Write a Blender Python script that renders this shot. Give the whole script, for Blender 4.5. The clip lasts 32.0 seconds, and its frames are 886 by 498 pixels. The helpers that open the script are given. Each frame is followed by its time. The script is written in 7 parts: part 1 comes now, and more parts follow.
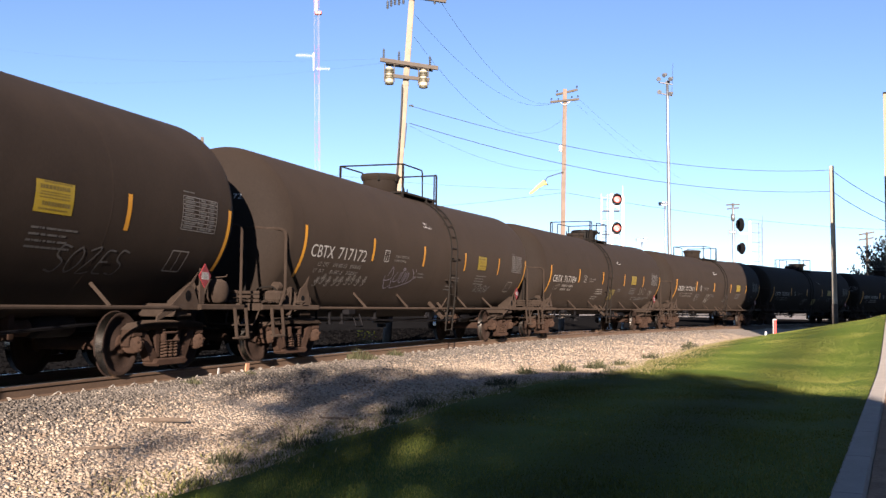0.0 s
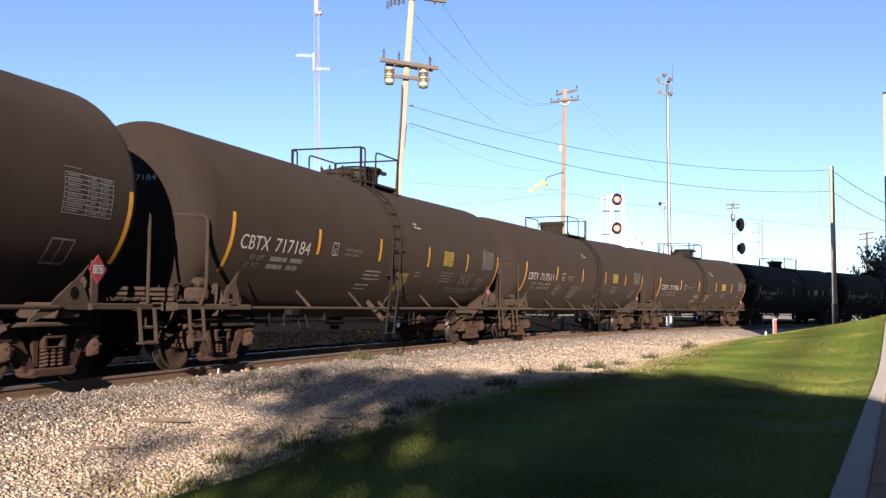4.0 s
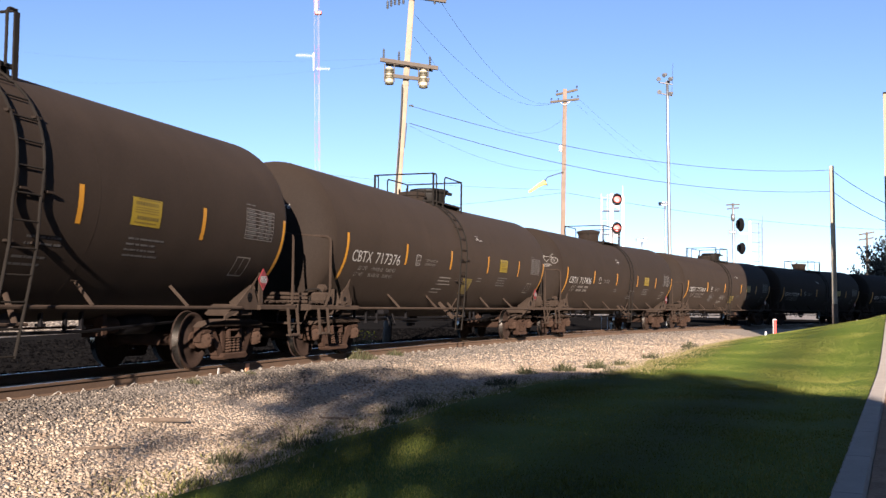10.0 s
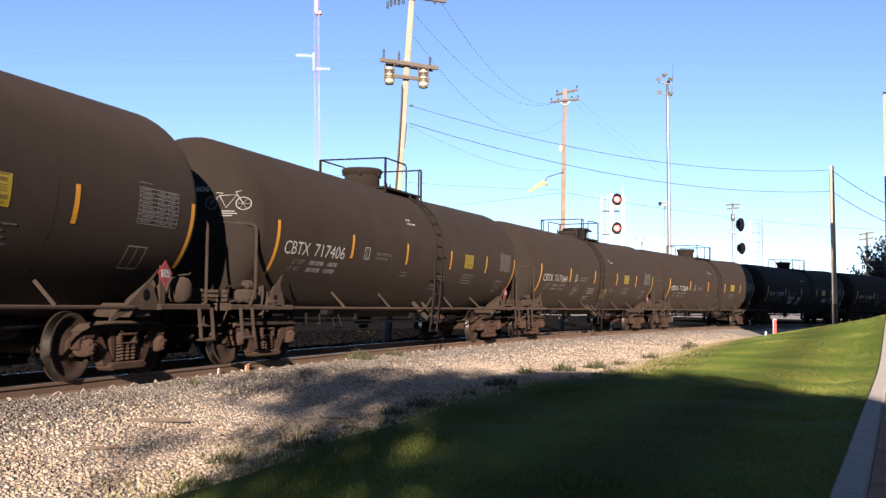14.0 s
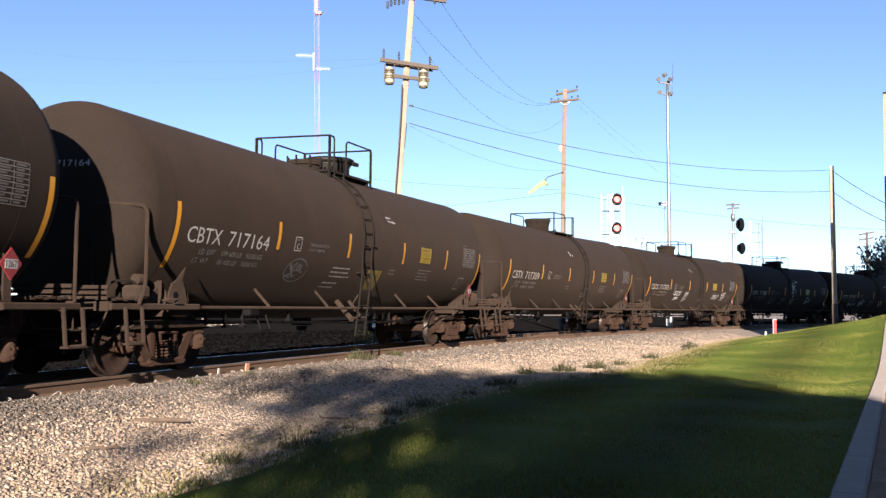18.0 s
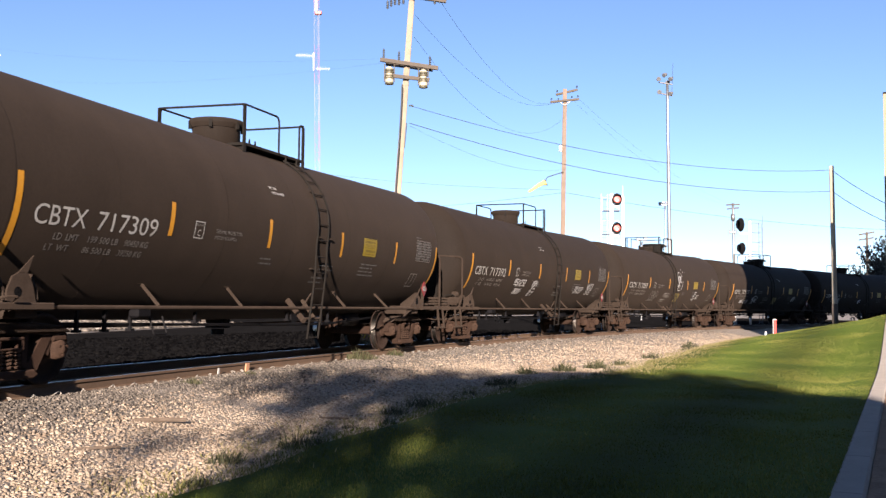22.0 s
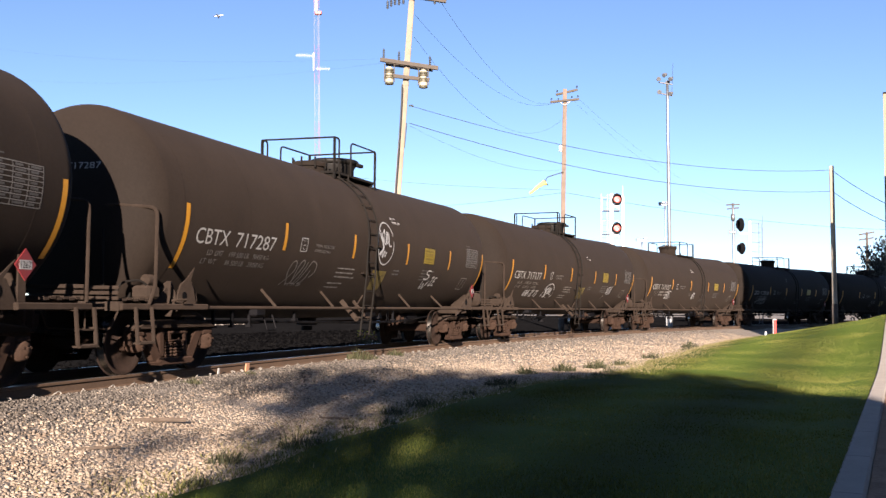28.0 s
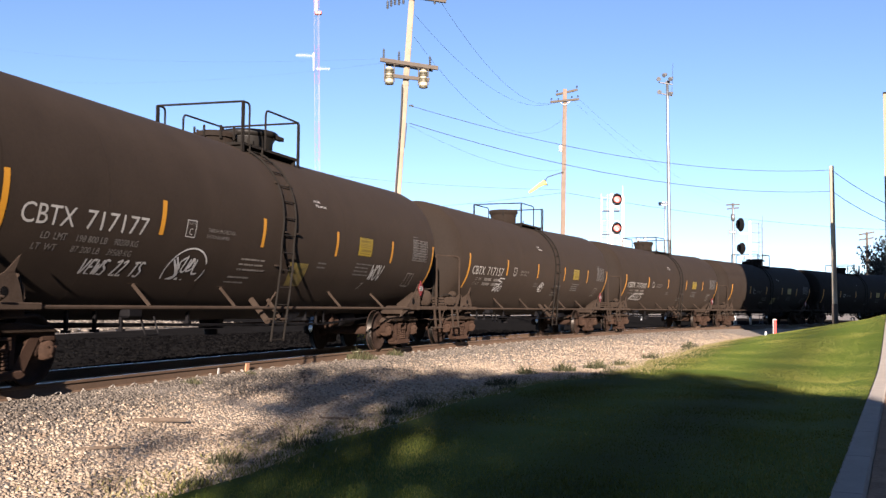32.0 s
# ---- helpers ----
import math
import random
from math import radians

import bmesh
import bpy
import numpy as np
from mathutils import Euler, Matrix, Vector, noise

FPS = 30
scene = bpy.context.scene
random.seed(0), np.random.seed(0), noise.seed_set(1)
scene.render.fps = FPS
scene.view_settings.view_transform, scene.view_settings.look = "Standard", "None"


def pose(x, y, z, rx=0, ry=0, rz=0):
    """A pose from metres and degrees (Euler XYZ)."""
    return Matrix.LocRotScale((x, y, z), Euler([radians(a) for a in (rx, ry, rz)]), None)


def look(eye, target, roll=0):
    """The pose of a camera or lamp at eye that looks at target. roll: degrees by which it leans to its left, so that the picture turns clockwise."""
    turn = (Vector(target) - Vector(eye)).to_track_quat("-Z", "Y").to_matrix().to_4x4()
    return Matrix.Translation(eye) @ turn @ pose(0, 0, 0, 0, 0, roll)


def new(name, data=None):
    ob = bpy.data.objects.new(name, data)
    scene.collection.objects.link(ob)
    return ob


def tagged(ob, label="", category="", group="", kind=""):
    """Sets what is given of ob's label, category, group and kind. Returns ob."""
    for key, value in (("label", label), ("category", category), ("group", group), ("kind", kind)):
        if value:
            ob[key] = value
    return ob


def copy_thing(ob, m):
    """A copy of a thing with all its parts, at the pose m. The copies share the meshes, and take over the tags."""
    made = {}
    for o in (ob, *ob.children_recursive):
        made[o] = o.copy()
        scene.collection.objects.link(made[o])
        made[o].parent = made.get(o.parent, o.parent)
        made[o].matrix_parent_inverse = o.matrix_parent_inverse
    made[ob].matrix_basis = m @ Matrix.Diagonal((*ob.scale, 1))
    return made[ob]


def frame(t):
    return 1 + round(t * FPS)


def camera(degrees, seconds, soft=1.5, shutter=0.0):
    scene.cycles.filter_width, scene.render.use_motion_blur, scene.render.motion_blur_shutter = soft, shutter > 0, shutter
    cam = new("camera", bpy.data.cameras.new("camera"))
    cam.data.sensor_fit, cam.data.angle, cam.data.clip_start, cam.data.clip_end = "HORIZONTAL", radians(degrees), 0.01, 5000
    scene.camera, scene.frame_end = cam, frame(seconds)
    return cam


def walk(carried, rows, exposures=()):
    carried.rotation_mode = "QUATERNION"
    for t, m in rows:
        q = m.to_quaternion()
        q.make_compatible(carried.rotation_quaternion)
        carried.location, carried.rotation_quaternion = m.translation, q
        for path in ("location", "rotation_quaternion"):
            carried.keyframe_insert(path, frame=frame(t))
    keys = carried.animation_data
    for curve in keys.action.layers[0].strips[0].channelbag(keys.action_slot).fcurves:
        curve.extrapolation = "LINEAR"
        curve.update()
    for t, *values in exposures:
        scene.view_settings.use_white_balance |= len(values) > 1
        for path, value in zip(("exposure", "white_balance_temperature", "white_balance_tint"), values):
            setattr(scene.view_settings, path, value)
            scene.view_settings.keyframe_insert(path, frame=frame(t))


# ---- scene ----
# ---------------------------------------------------------------- camera
EYE = Vector((0.0, 0.0, 1.0578))
TILT, LEAN = 3.3723, 0.5672
cam = camera(48.9590, 32.0, 1.4, 0.1)
STAND = look(EYE, EYE + Vector((0, math.cos(radians(TILT)), math.sin(radians(TILT)))), LEAN)
walk(cam, [(0, STAND), (32, STAND)], [(0, 1.76, 6250, 18), (32, 1.76, 6250, 18)])

# ---------------------------------------------------------------- world and sun
SUN_ELEVATION = 13.5
SUN_HEADING = 2.0      # the way the sunlight travels, degrees clockwise from +y


def sunlight():
    he, el = radians(SUN_HEADING), radians(SUN_ELEVATION)
    way = Vector((math.sin(he) * math.cos(el), math.cos(he) * math.cos(el), -math.sin(el)))
    world = bpy.data.worlds.new("world")
    scene.world = world
    world.use_nodes = True
    nt = world.node_tree
    nt.nodes.clear()
    out = nt.nodes.new("ShaderNodeOutputWorld")
    bg = nt.nodes.new("ShaderNodeBackground")
    sky = nt.nodes.new("ShaderNodeTexSky")
    sky.sky_type = "NISHITA"
    sky.sun_disc = False
    sky.sun_elevation = el
    sky.sun_rotation = math.atan2(-way.x, -way.y)
    sky.air_density, sky.dust_density, sky.ozone_density = 0.62, 0.11, 1.95
    bg.inputs["Strength"].default_value = 0.061
    nt.links.new(sky.outputs[0], bg.inputs[0])
    nt.links.new(bg.outputs[0], out.inputs[0])
    data = bpy.data.lights.new("sun", "SUN")
    data.energy, data.angle, data.color = 5.0, radians(0.53), (1.0, 0.86, 0.69)
    lamp = new("sun", data)
    lamp.matrix_basis = look(-way * 200, (0, 0, 0))


sunlight()

# ---------------------------------------------------------------- the track's line
# arc length s grows away from the camera; side w grows to its right, where the camera stands
TRACK_START = (-9.3619, -0.3620)
HEADING0, BEND0, BEND1 = 0.211934, 0.00546198, 1.79512e-05
S_MIN, S_MAX, S_STEP = -185.0, 320.0, 0.25
LINE = {}


def lay_line():
    def bend(s):
        if s < 0:
            return BEND0 * max(0.0, 1 + s / 90)
        if s > 112:
            return (BEND0 + BEND1 * 112) * max(0.0, 1 - (s - 112) / 25)
        return BEND0 + BEND1 * s
    for sign, end in ((1, S_MAX), (-1, S_MIN)):
        x, y, h = TRACK_START[0], TRACK_START[1], HEADING0
        n = int(round(abs(end) / S_STEP))
        for i in range(n + 1):
            LINE[sign * i] = (x, y, h)
            k = bend(sign * (i + 0.5) * S_STEP)
            mid = h + sign * k * S_STEP / 2
            x += sign * S_STEP * math.sin(mid)
            y += sign * S_STEP * math.cos(mid)
            h += sign * k * S_STEP


lay_line()


def on_line(s, w=0.0):
    """Place and heading of the point at arc length s, w metres to the right."""
    a = s / S_STEP
    i = int(math.floor(a))
    f = a - i
    p, q = LINE[i], LINE[i + 1]
    x, y, h = (p[j] + (q[j] - p[j]) * f for j in range(3))
    return x + w * math.cos(h), y - w * math.sin(h), h


CAR_PITCH = 17.7995
CAR_COUNT = 16
TRUCK_REACH = 6.74


PACE = (4.9749, 5.1479, 5.1329, 5.2142, 5.2054, 5.3065, 5.2916, 5.3344, 5.4070, 5.5605)      # metres a second at -2 s, 2 s, 6 s and so on


def run(t):
    """Arc length by which the train stands short of its place at 16 s."""
    def gone(u):
        total, a = 0.0, -2.0
        for p, q in zip(PACE, PACE[1:]):
            f = min(4.0, max(0.0, u - a))
            total += p * f + (q - p) * f * f / 8
            a += 4
        return total
    return gone(16.0) - gone(t)


def car_s(k, t):
    return -19.8797 + (k - 3) * CAR_PITCH + run(t)


def car_pose(k, t):
    s = car_s(k, t)
    ax, ay, _ = on_line(s - TRUCK_REACH)
    bx, by, _ = on_line(s + TRUCK_REACH)
    turn = math.degrees(math.atan2(by - ay, bx - ax))
    return pose((ax + bx) / 2, (ay + by) / 2, 0, 0, 0, turn)


# ---------------------------------------------------------------- materials
def material(name, dark, light, rough=0.8, metal=0.0, grain=40.0, stain=2.0, bump=0.3, depth=0.004, mix=0.5, spread=0.0, gloss=0.5, drip=1.0):
    """A surface that varies between two colours at two scales, with fine relief."""
    m = bpy.data.materials.new(name)
    m.use_nodes = True
    nt = m.node_tree
    b = nt.nodes["Principled BSDF"]
    co = nt.nodes.new("ShaderNodeTexCoord")

    def cloud(scale, detail, rough_):
        n = nt.nodes.new("ShaderNodeTexNoise")
        n.inputs["Scale"].default_value = scale
        n.inputs["Detail"].default_value = detail
        n.inputs["Roughness"].default_value = rough_
        nt.links.new(place, n.inputs["Vector"])
        return n.outputs["Fac"]

    place = co.outputs["Object"]
    if drip != 1.0:
        long = nt.nodes.new("ShaderNodeMapping")
        long.inputs["Scale"].default_value = (1, drip, drip)
        nt.links.new(place, long.inputs["Vector"])
        place = long.outputs[0]
    fine, wide = cloud(grain, 5, 0.65), cloud(stain, 4, 0.6)
    blend = nt.nodes.new("ShaderNodeMix")
    blend.inputs[0].default_value = mix
    nt.links.new(fine, blend.inputs[2])
    nt.links.new(wide, blend.inputs[3])
    value = blend.outputs[0]
    if spread:
        info = nt.nodes.new("ShaderNodeObjectInfo")
        add = nt.nodes.new("ShaderNodeMath")
        add.operation = "MULTIPLY_ADD"
        add.inputs[1].default_value, add.inputs[2].default_value = spread, -spread / 2
        nt.links.new(info.outputs["Random"], add.inputs[0])
        tot = nt.nodes.new("ShaderNodeMath")
        nt.links.new(add.outputs[0], tot.inputs[0])
        nt.links.new(value, tot.inputs[1])
        value = tot.outputs[0]
    ramp = nt.nodes.new("ShaderNodeValToRGB")
    ramp.color_ramp.elements[0].position, ramp.color_ramp.elements[1].position = 0.32, 0.68
    ramp.color_ramp.elements[0].color = (*dark, 1)
    ramp.color_ramp.elements[1].color = (*light, 1)
    nt.links.new(value, ramp.inputs[0])
    nt.links.new(ramp.outputs[0], b.inputs["Base Color"])
    b.inputs["Roughness"].default_value = rough
    b.inputs["Metallic"].default_value = metal
    b.inputs["Diffuse Roughness"].default_value = 0.8 if rough >= 0.75 else 0.0
    b.inputs["Specular IOR Level"].default_value = gloss
    if bump:
        bm_ = nt.nodes.new("ShaderNodeBump")
        bm_.inputs["Strength"].default_value = bump
        bm_.inputs["Distance"].default_value = depth
        nt.links.new(fine, bm_.inputs["Height"])
        nt.links.new(bm_.outputs[0], b.inputs["Normal"])
    return m


def lamp_material(name, colour, power):
    m = bpy.data.materials.new(name)
    m.use_nodes = True
    b = m.node_tree.nodes["Principled BSDF"]
    b.inputs["Base Color"].default_value = (*colour, 1)
    b.inputs["Emission Color"].default_value = (*colour, 1)
    b.inputs["Emission Strength"].default_value = power
    return m


MAT = {
    "tank": material("tank_paint", (0.01366, 0.00992, 0.00752), (0.02126, 0.01552, 0.01184), 0.8, 0, 38, 1.6, 0.12, 0.002, 0.45, 0.20, 0.12, 0.55),
    "tank_dirt": material("dusty_steel", (0.01932, 0.01312, 0.0096), (0.04004, 0.02888, 0.02176), 0.9, 0, 40, 3, 0.3, gloss=0.12),
    "black": material("black_steel", (0.006518, 0.00544, 0.00464), (0.01552, 0.01296, 0.01056), 0.8, 0, 60, 4, 0.2, gloss=0.12),
    # black paint of the signal heads; under the tanks it stands for shade
    "signal_shade_black": material("matt_black_paint_and_shade", (0.0032, 0.0030, 0.0038), (0.006, 0.0056, 0.0066), 0.7, 0, 30, 3, 0.1, gloss=0.12),
    "black_gloss": material("glossy_black_paint", (0.008, 0.007, 0.006), (0.016, 0.014, 0.012), 0.55, 0, 60, 4, 0.1, gloss=0.25),
    "mast_paint": material("aged_mast_paint", (0.40, 0.40, 0.41), (0.58, 0.58, 0.59), 0.6, 0, 20, 3, 0.05),
    "dark_galv": material("weathered_zinc", (0.07, 0.07, 0.075), (0.15, 0.15, 0.155), 0.6, 0, 20, 3, 0.05),
    "clip": material("pale_clip", (0.16, 0.15, 0.13), (0.26, 0.24, 0.21), 0.8, 0, 30, 3, 0.1),
    "rust": material("rusty_casting", (0.01746, 0.00976, 0.00648), (0.03911, 0.02336, 0.01648), 0.9, 0, 50, 5, 0.4, gloss=0.12),
    "wheel": material("dull_wheel_steel", (0.01009, 0.0064, 0.0048), (0.02561, 0.016, 0.012), 0.8, 0, 40, 5, 0.3, gloss=0.15),
    "rust_orange": material("orange_rust", (0.02561, 0.0152, 0.0104), (0.05277, 0.032, 0.0224), 0.9, 0, 45, 6, 0.4, gloss=0.12),
    "tread": material("polished_tread", (0.16, 0.145, 0.13), (0.34, 0.31, 0.28), 0.24, 1.0, 30, 4, 0.1),
    "yellow": material("reflective_yellow", (0.3672, 0.1606, 0.0076), (0.5049, 0.2372, 0.0153), 0.5, 0, 50, 4, 0.05),
    "sign_yellow": material("yellow_decal", (0.1997, 0.1398, 0.0060), (0.2746, 0.1947, 0.0125), 0.5, 0, 50, 5, 0.05),
    "faded_yellow": material("worn_yellow_paint", (0.040, 0.030, 0.010), (0.200, 0.145, 0.018), 0.7, 0, 30, 6, 0.1),
    "white": material("white_lettering", (0.2218, 0.2165, 0.2006), (0.3802, 0.3749, 0.3590), 0.6, 0, 35, 5, 0.05),
    "bright_white": material("fresh_white_lettering", (0.48, 0.47, 0.45), (0.68, 0.67, 0.65), 0.6, 0, 35, 5, 0.05),
    "spray_white": material("white_spray_paint", (0.30, 0.30, 0.295), (0.52, 0.52, 0.515), 0.7, 0, 22, 4, 0.05),
    "grey_letter": material("dusty_lettering", (0.0868, 0.0781, 0.0716), (0.1562, 0.1476, 0.1345), 0.7, 0, 35, 5, 0.05),
    "chalk": material("faded_chalk", (0.0277, 0.0252, 0.0239), (0.0605, 0.0580, 0.0554), 0.8, 0, 30, 6, 0.05),
    "chalk_mid": material("worn_lettering", (0.0525, 0.0476, 0.0420), (0.1190, 0.1085, 0.0980), 0.8, 0, 30, 6, 0.05),
    "violet_chalk": material("faded_violet_paint", (0.040, 0.036, 0.048), (0.098, 0.088, 0.112), 0.8, 0, 30, 6, 0.05),
    "red": material("red_decal", (0.130, 0.014, 0.016), (0.200, 0.028, 0.030), 0.5, 0, 50, 5, 0.05),
    "rail": material("rusty_rail", (0.0372, 0.0222, 0.0132), (0.072, 0.0444, 0.027), 0.8, 0.0, 25, 1.5, 0.3),
    "rail_head": material("worn_rail_head", (0.30, 0.29, 0.28), (0.45, 0.44, 0.43), 0.38, 1.0, 20, 1, 0.05),
    "sleeper": material("creosoted_timber", (0.05, 0.04, 0.032), (0.13, 0.105, 0.085), 0.9, 0, 30, 3, 0.5, 0.008),
    "pole": material("weathered_pine", (0.221, 0.1742, 0.1232), (0.357, 0.2932, 0.2167), 0.85, 0, 22, 1.5, 0.5, 0.01),
    "pole_tan": material("brown_pine", (0.1404, 0.1008, 0.07488), (0.2268, 0.1728, 0.1332), 0.85, 0, 22, 1.5, 0.5, 0.01),
    "pole_pale": material("sun_bleached_pine", (0.30, 0.255, 0.19), (0.42, 0.365, 0.285), 0.85, 0, 22, 1.5, 0.5, 0.01),
    "pole_grey": material("grey_timber", (0.0655, 0.0524, 0.0393), (0.1178, 0.0949, 0.0720), 0.85, 0, 22, 1.5, 0.5, 0.01),
    "galv": material("galvanised_steel", (0.1701, 0.1742, 0.1782), (0.2511, 0.2551, 0.2592), 0.45, 0.7, 30, 3, 0.05),
    "white_steel": material("white_painted_steel", (0.62, 0.62, 0.62), (0.78, 0.78, 0.78), 0.5, 0, 30, 3, 0.05),
    "concrete": material("worn_concrete", (0.1302, 0.1161, 0.1011), (0.1976, 0.1778, 0.1573), 0.9, 0, 60, 3, 0.4, 0.004),
    "cream": material("cream_wall", (0.25, 0.205, 0.135), (0.31, 0.26, 0.175), 0.8, 0, 40, 0.7, 0.2),
    "asphalt": material("asphalt", (0.035, 0.035, 0.036), (0.075, 0.073, 0.07), 0.9, 0, 70, 1.2, 0.5, 0.006),
    "leaf": material("leaf", (0.0280, 0.0520, 0.0144), (0.0680, 0.1120, 0.0320), 0.6, 0, 8, 0.6, 0, mix=0.6),
    "bark": material("bark", (0.07, 0.052, 0.038), (0.16, 0.125, 0.095), 0.9, 0, 25, 3, 0.8, 0.02),
    "wire": material("wire", (0.02, 0.02, 0.02), (0.04, 0.04, 0.04), 0.6, 0, 20, 2, 0),
    "red_post": material("red_plastic", (0.30, 0.016, 0.012), (0.38, 0.03, 0.02), 0.45, 0, 30, 4, 0),
    "glass_red": lamp_material("red_signal_lens", (0.60, 0.07, 0.06), 0.26),
    "glass_core": lamp_material("red_signal_lamp", (1.0, 0.42, 0.40), 0.42),
    "can_cream": material("cream_can_glaze", (0.30, 0.27, 0.19), (0.44, 0.40, 0.29), 0.5, 0, 30, 3, 0.05),
    "can_olive": material("olive_can_band", (0.045, 0.040, 0.022), (0.085, 0.074, 0.040), 0.6, 0, 30, 3, 0.05),
}


def ground_material():
    """Limestone gravel: stones by cells, with dusty and greyer stretches."""
    m = bpy.data.materials.new("limestone_gravel")
    m.use_nodes = True
    nt = m.node_tree
    b = nt.nodes["Principled BSDF"]
    co = nt.nodes.new("ShaderNodeTexCoord")
    cell = nt.nodes.new("ShaderNodeTexVoronoi")
    cell.inputs["Scale"].default_value = 34
    nt.links.new(co.outputs["Object"], cell.inputs["Vector"])
    wide = nt.nodes.new("ShaderNodeTexNoise")
    wide.inputs["Scale"].default_value, wide.inputs["Detail"].default_value = 0.7, 6
    nt.links.new(co.outputs["Object"], wide.inputs["Vector"])
    sep = nt.nodes.new("ShaderNodeSeparateColor")
    nt.links.new(cell.outputs["Color"], sep.inputs[0])
    blend = nt.nodes.new("ShaderNodeMix")
    blend.inputs[0].default_value = 0.35
    nt.links.new(sep.outputs[0], blend.inputs[2])
    nt.links.new(wide.outputs[0], blend.inputs[3])
    ramp = nt.nodes.new("ShaderNodeValToRGB")
    e = ramp.color_ramp.elements
    e[0].position, e[0].color = 0.15, (0.17, 0.138, 0.105, 1)
    e[1].position, e[1].color = 0.85, (0.36, 0.305, 0.24, 1)
    mid = e.new(0.5)
    mid.color = (0.255, 0.212, 0.165, 1)
    nt.links.new(blend.outputs[0], ramp.inputs[0])
    nt.links.new(ramp.outputs[0], b.inputs["Base Color"])
    b.inputs["Roughness"].default_value = 0.92
    bump = nt.nodes.new("ShaderNodeBump")
    bump.inputs["Strength"].default_value, bump.inputs["Distance"].default_value = 0.7, 0.015
    bump.invert = True
    nt.links.new(cell.outputs["Distance"], bump.inputs["Height"])
    nt.links.new(bump.outputs[0], b.inputs["Normal"])
    return m


MAT["gravel"] = ground_material()


def island_material(name, colours, rough, wide_scale=0.5, wide_share=0.4, gloss=0.3):
    """One colour for each small piece, drifting over the place."""
    m = bpy.data.materials.new(name)
    m.use_nodes = True
    nt = m.node_tree
    b = nt.nodes["Principled BSDF"]
    geo = nt.nodes.new("ShaderNodeNewGeometry")
    co = nt.nodes.new("ShaderNodeTexCoord")
    wide = nt.nodes.new("ShaderNodeTexNoise")
    wide.inputs["Scale"].default_value, wide.inputs["Detail"].default_value = wide_scale, 4
    nt.links.new(co.outputs["Object"], wide.inputs["Vector"])
    mix = nt.nodes.new("ShaderNodeMix")
    mix.inputs[0].default_value = wide_share
    nt.links.new(geo.outputs["Random Per Island"], mix.inputs[2])
    nt.links.new(wide.outputs["Fac"], mix.inputs[3])
    ramp = nt.nodes.new("ShaderNodeValToRGB")
    e = ramp.color_ramp.elements
    e[0].position, e[0].color = 0.12, (*colours[0], 1)
    e[1].position, e[1].color = 0.88, (*colours[-1], 1)
    for i, c in enumerate(colours[1:-1]):
        x = e.new(0.12 + 0.76 * (i + 1) / (len(colours) - 1))
        x.color = (*c, 1)
    nt.links.new(mix.outputs[0], ramp.inputs[0])
    nt.links.new(ramp.outputs[0], b.inputs["Base Color"])
    b.inputs["Roughness"].default_value = rough
    b.inputs["Specular IOR Level"].default_value = gloss
    return m


MAT["stone"] = island_material("limestone", ((0.125, 0.092, 0.066), (0.215, 0.165, 0.120), (0.275, 0.217, 0.160), (0.335, 0.270, 0.202), (0.44, 0.365, 0.277)), 0.95, 0.6, 0.42, 0.1)
MAT["dirty_stone"] = island_material("dirty_ballast", ((0.045, 0.039, 0.034), (0.085, 0.073, 0.062), (0.135, 0.117, 0.098), (0.21, 0.18, 0.15)), 0.95, 0.8, 0.3, 0.1)
# yard stones, near-black to hold the train's shade in their colour
MAT["shade_stone"] = island_material("shade_stone", ((0.0012, 0.0012, 0.0014), (0.0024, 0.0023, 0.0025), (0.004, 0.0038, 0.004), (0.008, 0.0076, 0.0074)), 1.0, 0.8, 0.3, 0.0)
MAT["lane_stone"] = island_material("lane_stone", ((0.03, 0.025, 0.021), (0.09, 0.077, 0.064), (0.16, 0.137, 0.114), (0.30, 0.265, 0.225)), 0.9, 0.8, 0.4, 0.1)
MAT["mulch"] = material("bark_mulch", (0.1000, 0.0640, 0.0440), (0.2600, 0.1760, 0.1200), 0.95, 0, 25, 1.5, 0.9, 0.02, gloss=0.1)
MAT["lane"] = material("dusty_lane_gravel", (0.0096, 0.0084, 0.0072), (0.092, 0.0792, 0.0664), 0.95, 0, 1.6, 0.4, 0.3, 0.02, 0.75, gloss=0.1)
# cinders with the train's shade put into a near-black colour
MAT["shade_dark"] = material("shaded_cinder", (0.00243, 0.00243, 0.002745), (0.0081, 0.007878, 0.0081), 1.0, 0, 9, 0.8, 0.8, 0.03, gloss=0.0)


